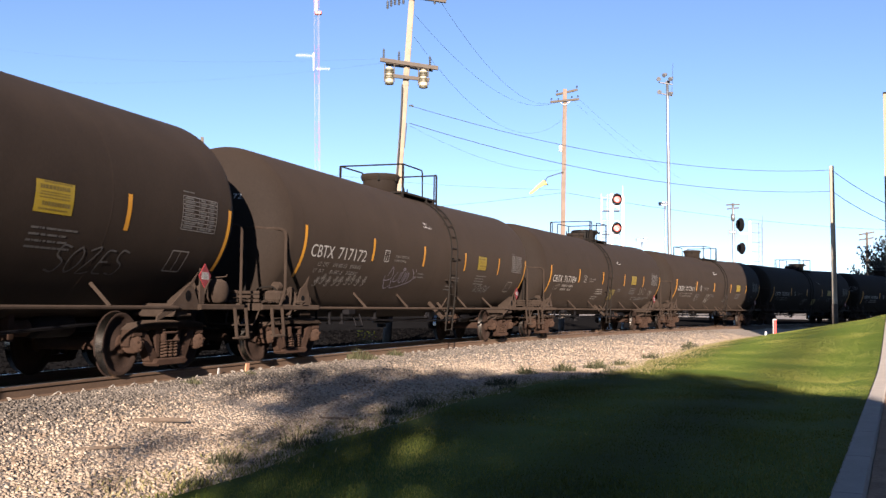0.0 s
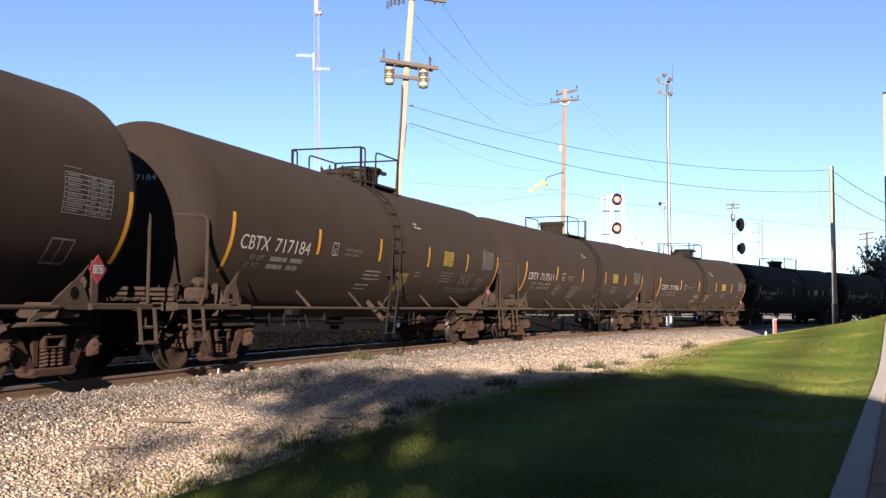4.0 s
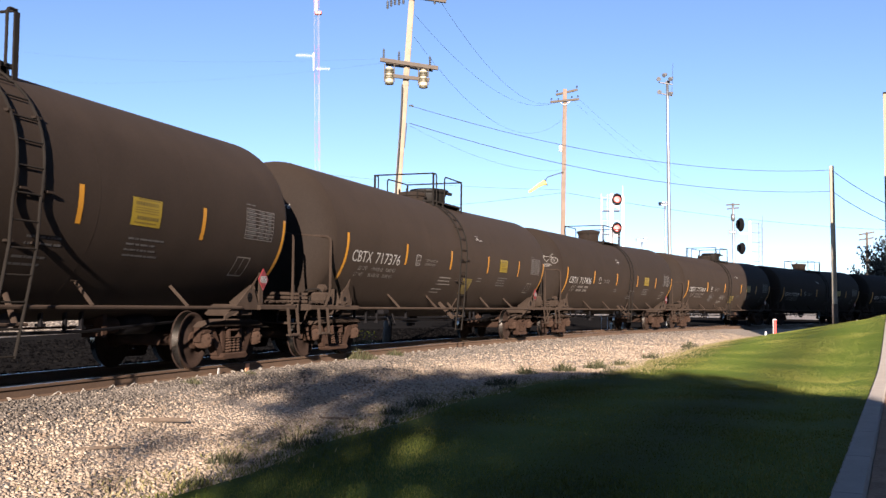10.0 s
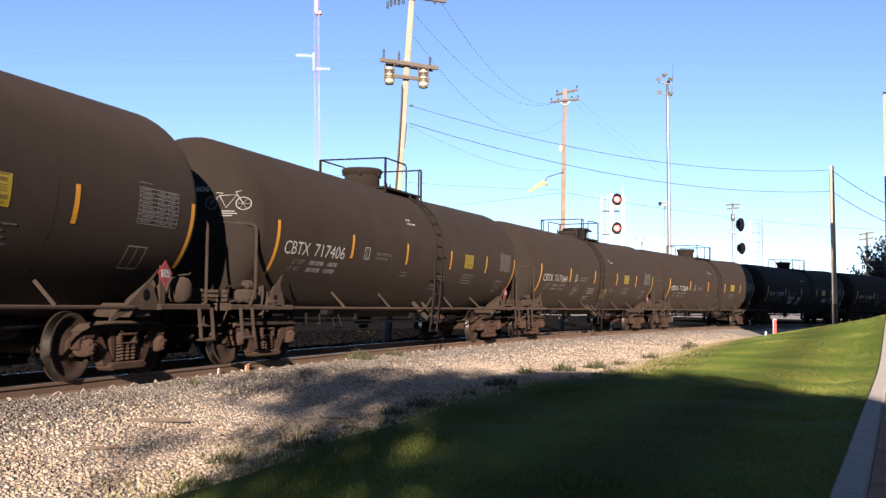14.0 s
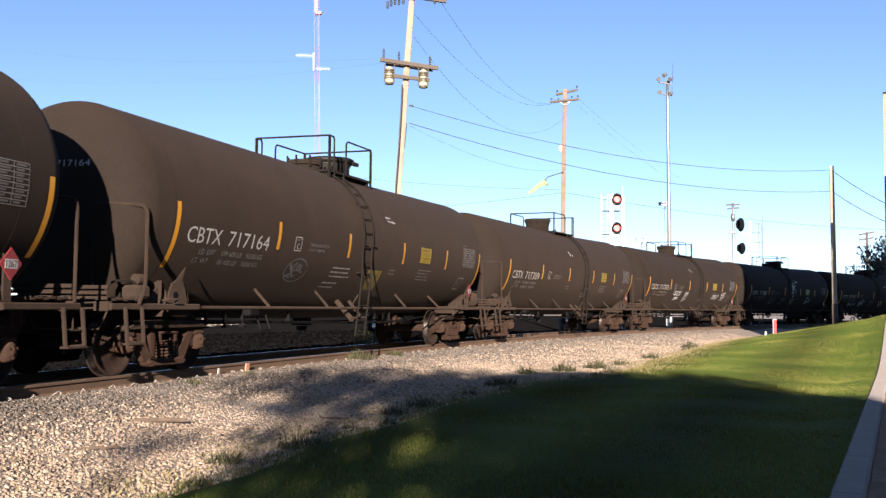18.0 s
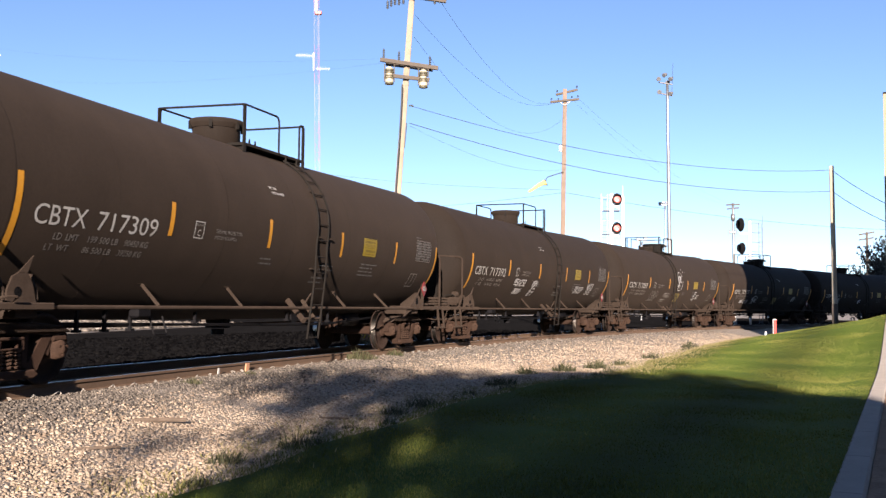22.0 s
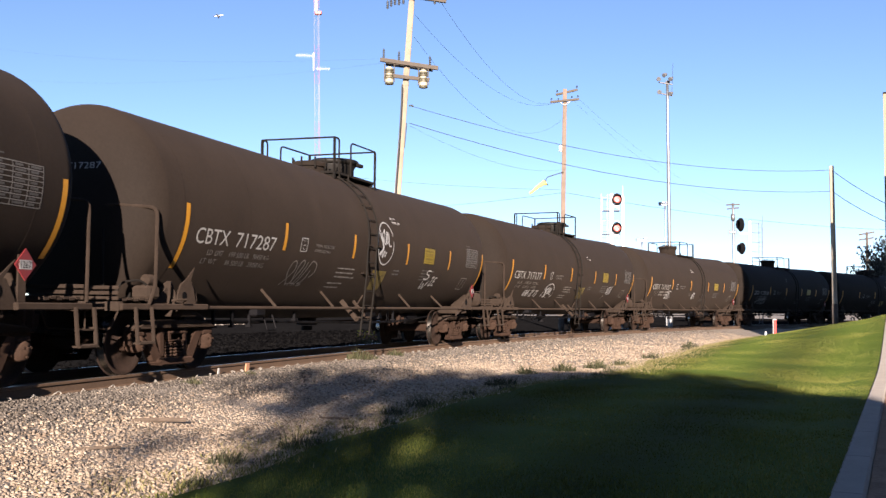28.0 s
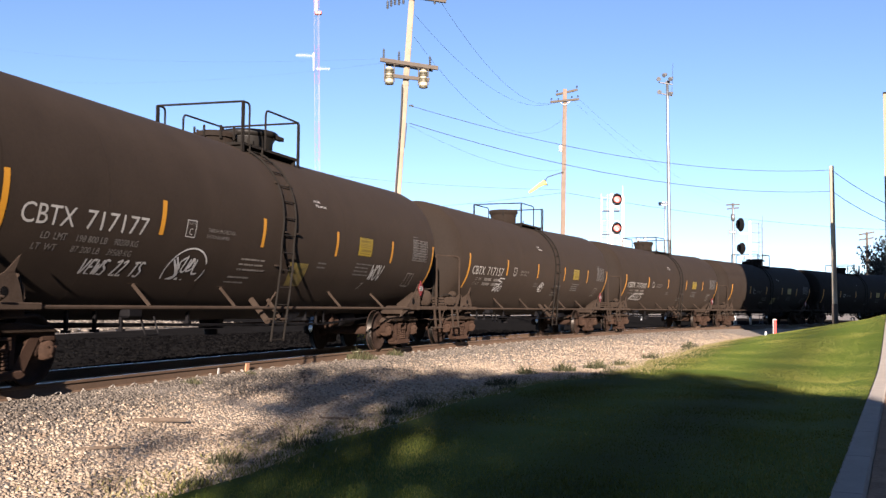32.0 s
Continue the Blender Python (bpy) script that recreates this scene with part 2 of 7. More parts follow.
def mown(m):
    """Lighter and darker mowing bands along the kerb, mixed over a lawn material's colour."""
    nt = m.node_tree
    b = nt.nodes["Principled BSDF"]
    was = b.inputs["Base Color"].links[0].from_socket
    co = nt.nodes.new("ShaderNodeTexCoord")
    turn = nt.nodes.new("ShaderNodeMapping")
    turn.inputs["Rotation"].default_value = (0, 0, radians(24.5))
    nt.links.new(co.outputs["Object"], turn.inputs["Vector"])
    wave = nt.nodes.new("ShaderNodeTexWave")
    wave.inputs["Scale"].default_value, wave.inputs["Distortion"].default_value, wave.inputs["Detail"].default_value = 0.11, 0.8, 3
    wave.inputs["Phase Offset"].default_value = -1.2
    wave.inputs["Detail Scale"].default_value = 1.2
    nt.links.new(turn.outputs[0], wave.inputs["Vector"])
    gain = nt.nodes.new("ShaderNodeMapRange")
    gain.inputs["To Min"].default_value, gain.inputs["To Max"].default_value = 0.70, 1.2
    nt.links.new(wave.outputs["Fac"], gain.inputs["Value"])
    mul = nt.nodes.new("ShaderNodeVectorMath")
    mul.operation = "SCALE"
    nt.links.new(was, mul.inputs[0])
    nt.links.new(gain.outputs[0], mul.inputs["Scale"])
    nt.links.new(mul.outputs[0], b.inputs["Base Color"])
    return m


MAT["grass"] = mown(material("lawn_soil", (0.01944, 0.03456, 0.0036), (0.04277, 0.06048, 0.00792), 0.95, 0, 30, 0.5, 0.3, 0.01, gloss=0.1))
MAT["blade"] = mown(island_material("grass_blade", ((0.056, 0.070, 0.014), (0.084, 0.098, 0.021), (0.121, 0.123, 0.034), (0.24, 0.205, 0.080)), 0.9, 0.8, 0.66, 0.05))
MAT["straw"] = island_material("dry_grass", ((0.08, 0.075, 0.026), (0.16, 0.136, 0.060), (0.25, 0.21, 0.115)), 0.8, 1.0, 0.3, 0.15)
# leaf colour with the building's shade put in
MAT["shade_leaf"] = material("shade_leaf", (0.0160, 0.0176, 0.0144), (0.0416, 0.0416, 0.0320), 0.7, 0, 8, 0.6, 0, mix=0.6)
MAT["notice_ink"] = material("faded_ink", (0.0900, 0.0630, 0.0108), (0.1530, 0.1080, 0.0180), 0.6, 0, 40, 4, 0)
MAT["weed"] = island_material("weed_leaf", ((0.022, 0.026, 0.010), (0.046, 0.048, 0.020), (0.085, 0.075, 0.038)), 0.7, 2, 0.3)
MAT["flower"] = material("yellow_flower", (0.5, 0.42, 0.03), (0.65, 0.55, 0.06), 0.6, 0, 30, 5, 0)
MAT["stick"] = material("weathered_wood", (0.0600, 0.0425, 0.0300), (0.1300, 0.0950, 0.0675), 0.9, 0, 25, 3, 0.5, 0.006)
MAT["orange_tag"] = material("faded_orange_plastic", (0.42, 0.20, 0.11), (0.56, 0.30, 0.18), 0.6, 0, 25, 3, 0.1)


# ---------------------------------------------------------------- mesh tools
def thing(name, m=None, label="", category="", group="", kind=""):
    ob = new(name)
    ob.matrix_basis = m if m is not None else Matrix()
    return tagged(ob, label, category, group, kind)


def mesh_of(name, bm, mat, smooth=False):
    data = bpy.data.meshes.new(name)
    bm.to_mesh(data)
    bm.free()
    data.materials.append(MAT[mat])
    if smooth:
        for p in data.polygons:
            p.use_smooth = True
    return data


def part(name, bm, mat, parent, label="", m=None, smooth=False):
    """Links a bmesh, or a finished mesh, as one object under parent."""
    data = mesh_of(name, bm, mat, smooth) if isinstance(bm, bmesh.types.BMesh) else bm
    ob = new(name, data)
    ob.parent = parent
    if m is not None:
        ob.matrix_basis = m
    return tagged(ob, label)


def whole(name, bm, mat, label, category, group="", kind="", m=None, smooth=False):
    ob = new(name, mesh_of(name, bm, mat, smooth))
    if m is not None:
        ob.matrix_basis = m
    return tagged(ob, label, category, group, kind)


def box(bm, x0, x1, y0, y1, z0, z1, m=None, bevel=0.0):
    r = bmesh.ops.create_cube(bm, size=1.0)
    vs = r["verts"]
    c = Matrix.Translation(((x0 + x1) / 2, (y0 + y1) / 2, (z0 + z1) / 2)) @ Matrix.Diagonal((abs(x1 - x0), abs(y1 - y0), abs(z1 - z0), 1))
    bmesh.ops.transform(bm, matrix=(m @ c if m is not None else c), verts=vs)
    if bevel:
        es = list({e for v in vs for e in v.link_edges})
        bmesh.ops.bevel(bm, geom=es, offset=bevel, segments=1, affect="EDGES", profile=0.5)
    return bm


def rod(bm, a, b, r, seg=8, r2=None):
    a, b = Vector(a), Vector(b)
    d = b - a
    turn = d.to_track_quat("Z", "Y").to_matrix().to_4x4()
    bmesh.ops.create_cone(bm, cap_ends=True, segments=seg, radius1=r, radius2=r if r2 is None else r2, depth=d.length,
                          matrix=Matrix.Translation((a + b) / 2) @ turn)
    return bm


def pipe(bm, points, r, seg=8):
    """A bent tube through the points."""
    pts = [Vector(p) for p in points]
    rings = []
    up = None
    for i, p in enumerate(pts):
        d = (pts[min(i + 1, len(pts) - 1)] - pts[max(i - 1, 0)]).normalized()
        if up is None:
            up = d.orthogonal().normalized()
        else:
            up = (up - d * up.dot(d)).normalized()
        side = d.cross(up)
        rings.append([bm.verts.new(p + (up * math.cos(a) + side * math.sin(a)) * r) for a in (2 * math.pi * j / seg for j in range(seg))])
    for p, q in zip(rings, rings[1:]):
        for j in range(seg):
            bm.faces.new((p[j], p[(j + 1) % seg], q[(j + 1) % seg], q[j]))
    bm.faces.new(rings[0][::-1])
    bm.faces.new(rings[-1])
    return bm


def rounded(points, radius=0.08, n=4):
    """The path through the points with its corners rounded."""
    pts = [Vector(p) for p in points]
    out = [pts[0]]
    for a, b, c in zip(pts, pts[1:], pts[2:]):
        r = min(radius, (a - b).length / 2.1, (c - b).length / 2.1)
        p, q = b + (a - b).normalized() * r, b + (c - b).normalized() * r
        for i in range(n + 1):
            t = i / n
            out.append(p.lerp(b, t).lerp(b.lerp(q, t), t))
    return out + [pts[-1]]


def lathe(bm, profile, seg, axis="Z", m=None, close=False):
    """Turns a profile of (radius, height) about an axis."""
    rings = []
    for r, h in profile:
        ring = []
        for j in range(seg):
            a = 2 * math.pi * j / seg
            c, s = r * math.cos(a), r * math.sin(a)
            v = {"Z": (c, s, h), "Y": (c, h, s), "X": (h, c, s)}[axis]
            v = m @ Vector(v) if m is not None else v
            ring.append(bm.verts.new(v))
        rings.append(ring)
    pairs = list(zip(rings, rings[1:])) + ([(rings[-1], rings[0])] if close else [])
    for p, q in pairs:
        for j in range(seg):
            bm.faces.new((p[j], p[(j + 1) % seg], q[(j + 1) % seg], q[j]))
    if not close:
        bm.faces.new(rings[0][::-1])
        bm.faces.new(rings[-1])
    bmesh.ops.recalc_face_normals(bm, faces=bm.faces[:])
    return bm


def plate(bm, outline, axis, a, b):
    """A flat plate of thickness a..b along an axis, from an outline of the two other coordinates."""
    def at(p, h):
        u, v = p
        return {"X": (h, u, v), "Y": (u, h, v), "Z": (u, v, h)}[axis]
    lo = [bm.verts.new(at(p, a)) for p in outline]
    hi = [bm.verts.new(at(p, b)) for p in outline]
    fs = [bm.faces.new(lo), bm.faces.new(hi)]
    n = len(outline)
    for i in range(n):
        fs.append(bm.faces.new((lo[i], lo[(i + 1) % n], hi[(i + 1) % n], hi[i])))
    bmesh.ops.recalc_face_normals(bm, faces=fs)
    return bm


def smoothstep(a, b, x):
    t = min(1.0, max(0.0, (x - a) / (b - a)))
    return t * t * (3 - 2 * t)


# ---------------------------------------------------------------- the ground
GRADE = -0.45
NEAR_LINE = [(s, *on_line(s)) for s in range(-40, 160, 2)]
KERB_FOOT, KERB_WAY = Vector((-0.54, 0.0)), Vector((0.4703, 1.0)).normalized()
KERB_WIDTH = 0.245


def beside(x, y):
    """Arc length and side of a place beside the track."""
    best = min(NEAR_LINE, key=lambda p: (p[1] - x) ** 2 + (p[2] - y) ** 2)
    s, px, py, h = best
    return s, (x - px) * math.cos(h) - (y - py) * math.sin(h)


def lawn_edge(s):
    return 5.4 + 0.12 * math.sin(s * 0.55 + 1) + 0.10 * math.sin(s * 1.37) + 1.3 * smoothstep(20, 28, s) - 1.3 * smoothstep(40, 57, s) - 0.36 * (1 - smoothstep(13.0, 18.5, s)) * smoothstep(3.0, 12.0, s)


def bed(w):
    """Height of the ballast across the track."""
    a = abs(w)
    return -0.160 - 0.29 * smoothstep(0.9, 3.8, a)


def ground_z(x, y):
    if x * x + y * y > 150 ** 2:
        return GRADE
    s, w = beside(x, y)
    z = bed(w) if w > -9 else GRADE
    if w > 5:
        z += 0.19 * max(0.0, w - 5.6) * smoothstep(20, 39, y) * (1 - smoothstep(41, 50, y)) * (1 - smoothstep(11, 22, w))
    return z


def build_ground():
    xs = sorted({round(v, 3) for v in [*np.arange(-16, 30.1, 0.5), *np.arange(-60, 100, 5), -4000, -1500, -700, -350, -200, -120, -90, 130, 200, 350, 700, 1500, 4000]})
    ys = sorted({round(v, 3) for v in [*np.arange(2, 60.1, 0.5), *np.arange(-40, 160, 5), -4000, -1500, -500, -200, -100, 200, 300, 500, 1000, 2000, 4000]})
    bm = bmesh.new()
    grid = []
    for y in ys:
        row = []
        for x in xs:
            z = ground_z(x, y)
            if -16 < x < 30 and 2 < y < 60:
                z += 0.018 * noise.noise(Vector((x * 0.9, y * 0.9, 0)))
            row.append(bm.verts.new((x, y, z)))
        grid.append(row)
    for p, q in zip(grid, grid[1:]):
        for j in range(len(xs) - 1):
            bm.faces.new((p[j], p[j + 1], q[j + 1], q[j]))
    whole("ground", bm, "gravel", "pale limestone gravel ground beside the railway", "ground", kind="structure", smooth=True)


def kerb_side(x, y):
    """Metres to the right of the kerb's near edge."""
    d = Vector((x, y)) - KERB_FOOT
    return d.x * KERB_WAY.y - d.y * KERB_WAY.x


def lawn_z(x, y):
    return ground_z(x, y) + 0.06 + 0.10 * smoothstep(-0.8, -0.05, kerb_side(x, y))


def build_lawn():
    bm = bmesh.new()
    rows = []
    for i in range(0, 125):
        s = -2 + i * 0.5
        row = []
        for j in range(0, 25):
            w0 = lawn_edge(s)
            x0, y0, h = on_line(s, w0)
            # across to the kerb
            n = Vector((math.cos(h), -math.sin(h)))
            gap = -kerb_side(x0, y0)
            reach = gap / max(0.2, n.x * KERB_WAY.y - n.y * KERB_WAY.x)
            reach = max(0.05, min(reach, 12.0))
            f = j / 24
            x, y = x0 + n.x * reach * f, y0 + n.y * reach * f
            z = lawn_z(x, y) - (0.09 if j == 0 else 0) + 0.02 * noise.noise(Vector((x * 0.7, y * 0.7, 3)))
            row.append(bm.verts.new((x, y, z)))
        rows.append(row)
    for p, q in zip(rows, rows[1:]):
        for j in range(24):
            bm.faces.new((p[j], p[j + 1], q[j + 1], q[j]))
    bmesh.ops.recalc_face_normals(bm, faces=bm.faces[:])
    whole("lawn", bm, "grass", "mown green lawn between gravel and concrete kerb", "lawn", kind="structure", smooth=True)


def build_kerb():
    """Kerb stones in a straight row."""
    kerb = thing("kerb", None, "pale worn concrete kerb along the lawn", "kerb", kind="structure")
    n = Vector((KERB_WAY.y, -KERB_WAY.x))
    for i in range(24):
        a, b = i * 2.0 - 4, i * 2.0 - 2 - 0.012
        bm = bmesh.new()
        zs = []
        for d in (a, b):
            p = KERB_FOOT + KERB_WAY * d
            z = -0.27 + (lawn_z(p.x, p.y) + 0.29 if p.y > 20 else 0)
            zs.append((p, z))
        prof = ((0, -0.35), (0, -0.02), (0.02, 0), (KERB_WIDTH - 0.03, 0), (KERB_WIDTH - 0.005, -0.025), (KERB_WIDTH, -0.35))
        rings = [[bm.verts.new((*(p + n * o), z + h)) for o, h in prof] for p, z in zs]
        for j in range(5):
            bm.faces.new((rings[0][j], rings[0][j + 1], rings[1][j + 1], rings[1][j]))
        bm.faces.new(rings[0][::-1])
        bm.faces.new(rings[1])
        bmesh.ops.recalc_face_normals(bm, faces=bm.faces[:])
        part("kerb_stone", bm, "concrete", kerb)


def build_lot():
    """Brown bed and asphalt behind the kerb."""
    n = Vector((KERB_WAY.y, -KERB_WAY.x))
    bm = bmesh.new()
    a, b = KERB_FOOT - KERB_WAY * 40 + n * (KERB_WIDTH + 0.005), KERB_FOOT + KERB_WAY * 44 + n * (KERB_WIDTH + 0.005)
    quad = [a, a + n * 40, b + n * 40, b]
    plate(bm, [(p.x, p.y) for p in quad], "Z", GRADE - 0.2, -0.40)
    whole("pavement", bm, "asphalt", "dark asphalt car park beyond the kerb", "pavement", kind="structure")


def build_bed():
    n = Vector((KERB_WAY.y, -KERB_WAY.x))
    a, b = KERB_FOOT - KERB_WAY * 4 + n * (KERB_WIDTH + 0.002), KERB_FOOT + KERB_WAY * 44 + n * (KERB_WIDTH + 0.002)
    bm = bmesh.new()
    rows = []
    for i in range(97):
        p = a.lerp(b, i / 96)
        z = -0.30 + (lawn_z(p.x, p.y) + 0.29 if p.y > 20 else 0)
        rows.append([bm.verts.new((*(p + n * o), z - d + 0.015 * math.sin(i * 1.9 + o * 9))) for o, d in ((0, 0), (0.5, -0.02), (1.1, -0.01), (1.6, 0.0), (1.62, 0.3))])
    for p, q in zip(rows, rows[1:]):
        for j in range(4):
            bm.faces.new((p[j], p[j + 1], q[j + 1], q[j]))
    bmesh.ops.recalc_face_normals(bm, faces=bm.faces[:])
    whole("planting_bed", bm, "mulch", "brown bark mulch bed beside the kerb", "planting bed", kind="structure")


def rail_profile():
    return ((-0.068, -0.17), (-0.068, -0.158), (-0.012, -0.14), (-0.009, -0.045), (-0.036, -0.036), (-0.036, -0.006), (-0.03, 0.0),
            (0.03, 0.0), (0.036, -0.006), (0.036, -0.036), (0.009, -0.045), (0.012, -0.14), (0.068, -0.158), (0.068, -0.17))


def sweep(bm, profile, s0, s1, w, step=1.0, z=0.0):
    rings = []
    n = max(2, int(abs(s1 - s0) / step) + 1)
    for i in range(n):
        s = s0 + (s1 - s0) * i / (n - 1)
        x, y, h = on_line(s, w)
        c, sn = math.cos(h), math.sin(h)
        rings.append([bm.verts.new((x + o * c, y - o * sn, v + z)) for o, v in profile])
    k = len(profile)
    for p, q in zip(rings, rings[1:]):
        for j in range(k):
            bm.faces.new((p[j], p[(j + 1) % k], q[(j + 1) % k], q[j]))
    bm.faces.new(rings[0])
    bm.faces.new(rings[-1][::-1])
    bmesh.ops.recalc_face_normals(bm, faces=bm.faces[:])


def build_track():
    line = thing("railway_track", None, "rusty steel railway track on timber sleepers", "railway track", kind="structure")
    for w in (0.755, -0.755):
        bm = bmesh.new()
        sweep(bm, rail_profile(), -170, 300, w)
        rail = part("rail", bm, "rail", line, "brown rusted steel rail with a worn bright head")
        bm = bmesh.new()
        sweep(bm, ((-0.026, 0.0), (-0.022, 0.003), (0.022, 0.003), (0.026, 0.0)), -170, 300, w)
        part("rail_head", bm, "rail_head", rail)
    bm = bmesh.new()
    box(bm, -0.115, 0.115, -1.3, 1.3, -0.33, -0.172, None, 0.012)
    data = mesh_of("sleeper", bm, "sleeper")
    rest = bmesh.new()
    for i in range(-40, 500):
        s = i * 0.55
        if s > 150:
            break
        x, y, h = on_line(s)
        m = pose(x, y, 0.004 * math.sin(i * 7.3), 0, 0, 90 - math.degrees(h) + 1.5 * math.sin(i * 3.7))
        if 4 < s < 110:
            part("sleeper", data, "sleeper", line, "", m)
        else:
            box(rest, -0.115, 0.115, -1.3, 1.3, -0.33, -0.172, m)
    part("far_sleepers", rest, "sleeper", line)["kind"] = "stuff"
    return line


def build_yard():
    """Cinders between the rails and on the far side, shade painted into their colour, laid just over the gravel."""
    for name, w0, w1, mat, what in (("yard", -25.0, -1.35, "shade_dark", "cinder yard beyond the train, shade painted into its colour"), ("track_bed", -1.35, 0.72, "shade_dark", "cinders between the rails, darkened for the train's shade")):
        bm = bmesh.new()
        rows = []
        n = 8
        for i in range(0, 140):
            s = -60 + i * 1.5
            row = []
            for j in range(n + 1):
                # the far edge follows the shade's edge, as the colour holds the shade
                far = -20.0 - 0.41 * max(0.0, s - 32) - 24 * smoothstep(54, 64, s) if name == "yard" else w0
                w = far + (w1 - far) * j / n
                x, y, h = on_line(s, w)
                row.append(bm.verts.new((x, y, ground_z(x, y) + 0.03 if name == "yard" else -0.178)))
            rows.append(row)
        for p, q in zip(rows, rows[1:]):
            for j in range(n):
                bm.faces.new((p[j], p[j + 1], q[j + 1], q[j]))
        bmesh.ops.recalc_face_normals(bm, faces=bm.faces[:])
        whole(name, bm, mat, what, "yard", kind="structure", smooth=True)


def build_lane():
    """A dusty gravel lane in the sun beyond the yard."""
    bm = bmesh.new()
    rows = []
    for i in range(0, 70):
        s = -60 + i * 1.8
        rows.append([])
        for j in range(7):
            w = -19.0 - j * 9.0
            x, y, h = on_line(s, w)
            rows[-1].append(bm.verts.new((x, y, GRADE + 0.018 + 0.02 * noise.noise(Vector((x * 0.4, y * 0.4, 2))))))
    for p, q in zip(rows, rows[1:]):
        for j in range(6):
            bm.faces.new((p[j], p[j + 1], q[j + 1], q[j]))
    bmesh.ops.recalc_face_normals(bm, faces=bm.faces[:])
    whole("lane", bm, "lane", "dusty tan gravel lane beyond the yard", "lane", kind="structure", smooth=True)


build_ground()
build_lane()
build_yard()
build_lawn()
build_kerb()
build_lot()
build_bed()
build_track()

# ---------------------------------------------------------------- the tank cars
# car space: x along the train, away from the camera; y to the far side; z from the rail head
R, MID = 1.56, 2.46


def rise(x):
    """The tank slopes up from its middle towards both ends."""
    return 0.016 * max(0.0, x - 2.0) + 0.008 * max(0.0, -x - 0.3)


def skin(x, z, out=0.004, side=-1):
    """A point of the tank's near side at height z, a little proud of it."""
    mid = MID + rise(x)
    dz = max(-R, min(R, z - mid))
    a = math.asin(dz / R)
    r = R + out
    return Vector((x, side * r * math.cos(a), mid + r * math.sin(a)))


def wrap(bm, out=0.004, side=-1):
    """Bends a flat pattern (x, girth, lift) round the tank: girth counts upward from mid height."""
    for v in bm.verts:
        mid = MID + rise(v.co.x)
        a = math.asin(max(-1.0, min(1.0, (MID + R * math.sin(v.co.y / R) - mid) / R)))
        r = R + out + v.co.z
        v.co = Vector((v.co.x, side * r * math.cos(a), mid + r * math.sin(a)))
    return bm


def girth(z):
    return R * math.asin(max(-1, min(1, (z - MID) / R)))


def patch(bm, x0, x1, z0, z1, lean=0.0):
    """A flat patch for wrap, cut fine enough to bend."""
    g0, g1 = girth(z0), girth(z1)
    n = max(1, int((g1 - g0) / 0.08) + 1)
    rows = []
    for i in range(n + 1):
        g = g0 + (g1 - g0) * i / n
        rows.append((bm.verts.new((x0 + lean * i / n, g, 0)), bm.verts.new((x1 + lean * i / n, g, 0))))
    for a, b in zip(rows, rows[1:]):
        bm.faces.new((a[0], a[1], b[1], b[0]))


GLYPHS = {}


def text_bm(text, height, width=None):
    """Flat letters, lower left at the origin, cut into strips so that they can bend."""
    key = (text, height, width)
    if key not in GLYPHS:
        cu = bpy.data.curves.new("letters", "FONT")
        cu.body = text
        cu.size = 1.0
        cu.resolution_u = 3
        ob = new("letters", cu)
        bpy.context.view_layer.update()
        data = bpy.data.meshes.new_from_object(ob.evaluated_get(bpy.context.evaluated_depsgraph_get()))
        bpy.data.objects.remove(ob)
        bpy.data.curves.remove(cu)
        bm = bmesh.new()
        bm.from_mesh(data)
        bpy.data.meshes.remove(data)
        xs, ys = [v.co.x for v in bm.verts], [v.co.y for v in bm.verts]
        sx = (width / (max(xs) - min(xs))) if width else height / (max(ys) - min(ys))
        sy = height / (max(ys) - min(ys))
        x0, y0 = min(xs), min(ys)
        for v in bm.verts:
            v.co = Vector(((v.co.x - x0) * sx, (v.co.y - y0) * sy, 0))
        n = int(height / 0.07)
        for i in range(1, n + 1):
            geom = bm.verts[:] + bm.edges[:] + bm.faces[:]
            bmesh.ops.bisect_plane(bm, geom=geom, plane_co=(0, height * i / (n + 1), 0), plane_no=(0, 1, 0))
        keep = bpy.data.meshes.new("letters")
        bm.to_mesh(keep)
        bm.free()
        GLYPHS[key] = keep
    bm = bmesh.new()
    bm.from_mesh(GLYPHS[key])
    return bm


def lettering(parent, text, x, z, height, width, mat, name="lettering", lean=0.0):
    bm = text_bm(text, height, width)
    g = girth(z)
    for v in bm.verts:
        v.co.x += x
        v.co.y += g
    wrap(bm)
    return part(name, bm, mat, parent)


def bars(parent, x, z, width, rows, gap, mat, name="small_print", seed=1):
    """Lines of writing too small to read."""
    rng = random.Random(seed)
    bm = bmesh.new()
    for i in range(rows):
        a = x + rng.uniform(0, 0.03)
        end = x + width * rng.uniform(0.75, 1.0)
        while a < end - 0.03:
            b = min(end, a + rng.choice((0.03, 0.05, 0.09, 0.14, 0.19)))
            patch(bm, a, b, z - i * gap, z - i * gap + gap * 0.34)
            a = b + rng.choice((0.012, 0.016, 0.03))
    wrap(bm)
    ob = part(name, bm, mat, parent)
    ob["kind"] = "stuff"
    return ob


def head_x(r):
    """How far the near dished head reaches at a radius."""
    return 7.62 + 0.60 * math.sqrt(max(0.0, 1 - (r / R) ** 3.4))


def far_head_x(r):
    """The far head is fuller, with a tighter knuckle."""
    return 7.70 + 0.52 * math.sqrt(max(0.0, 1 - (r / R) ** 4.2))


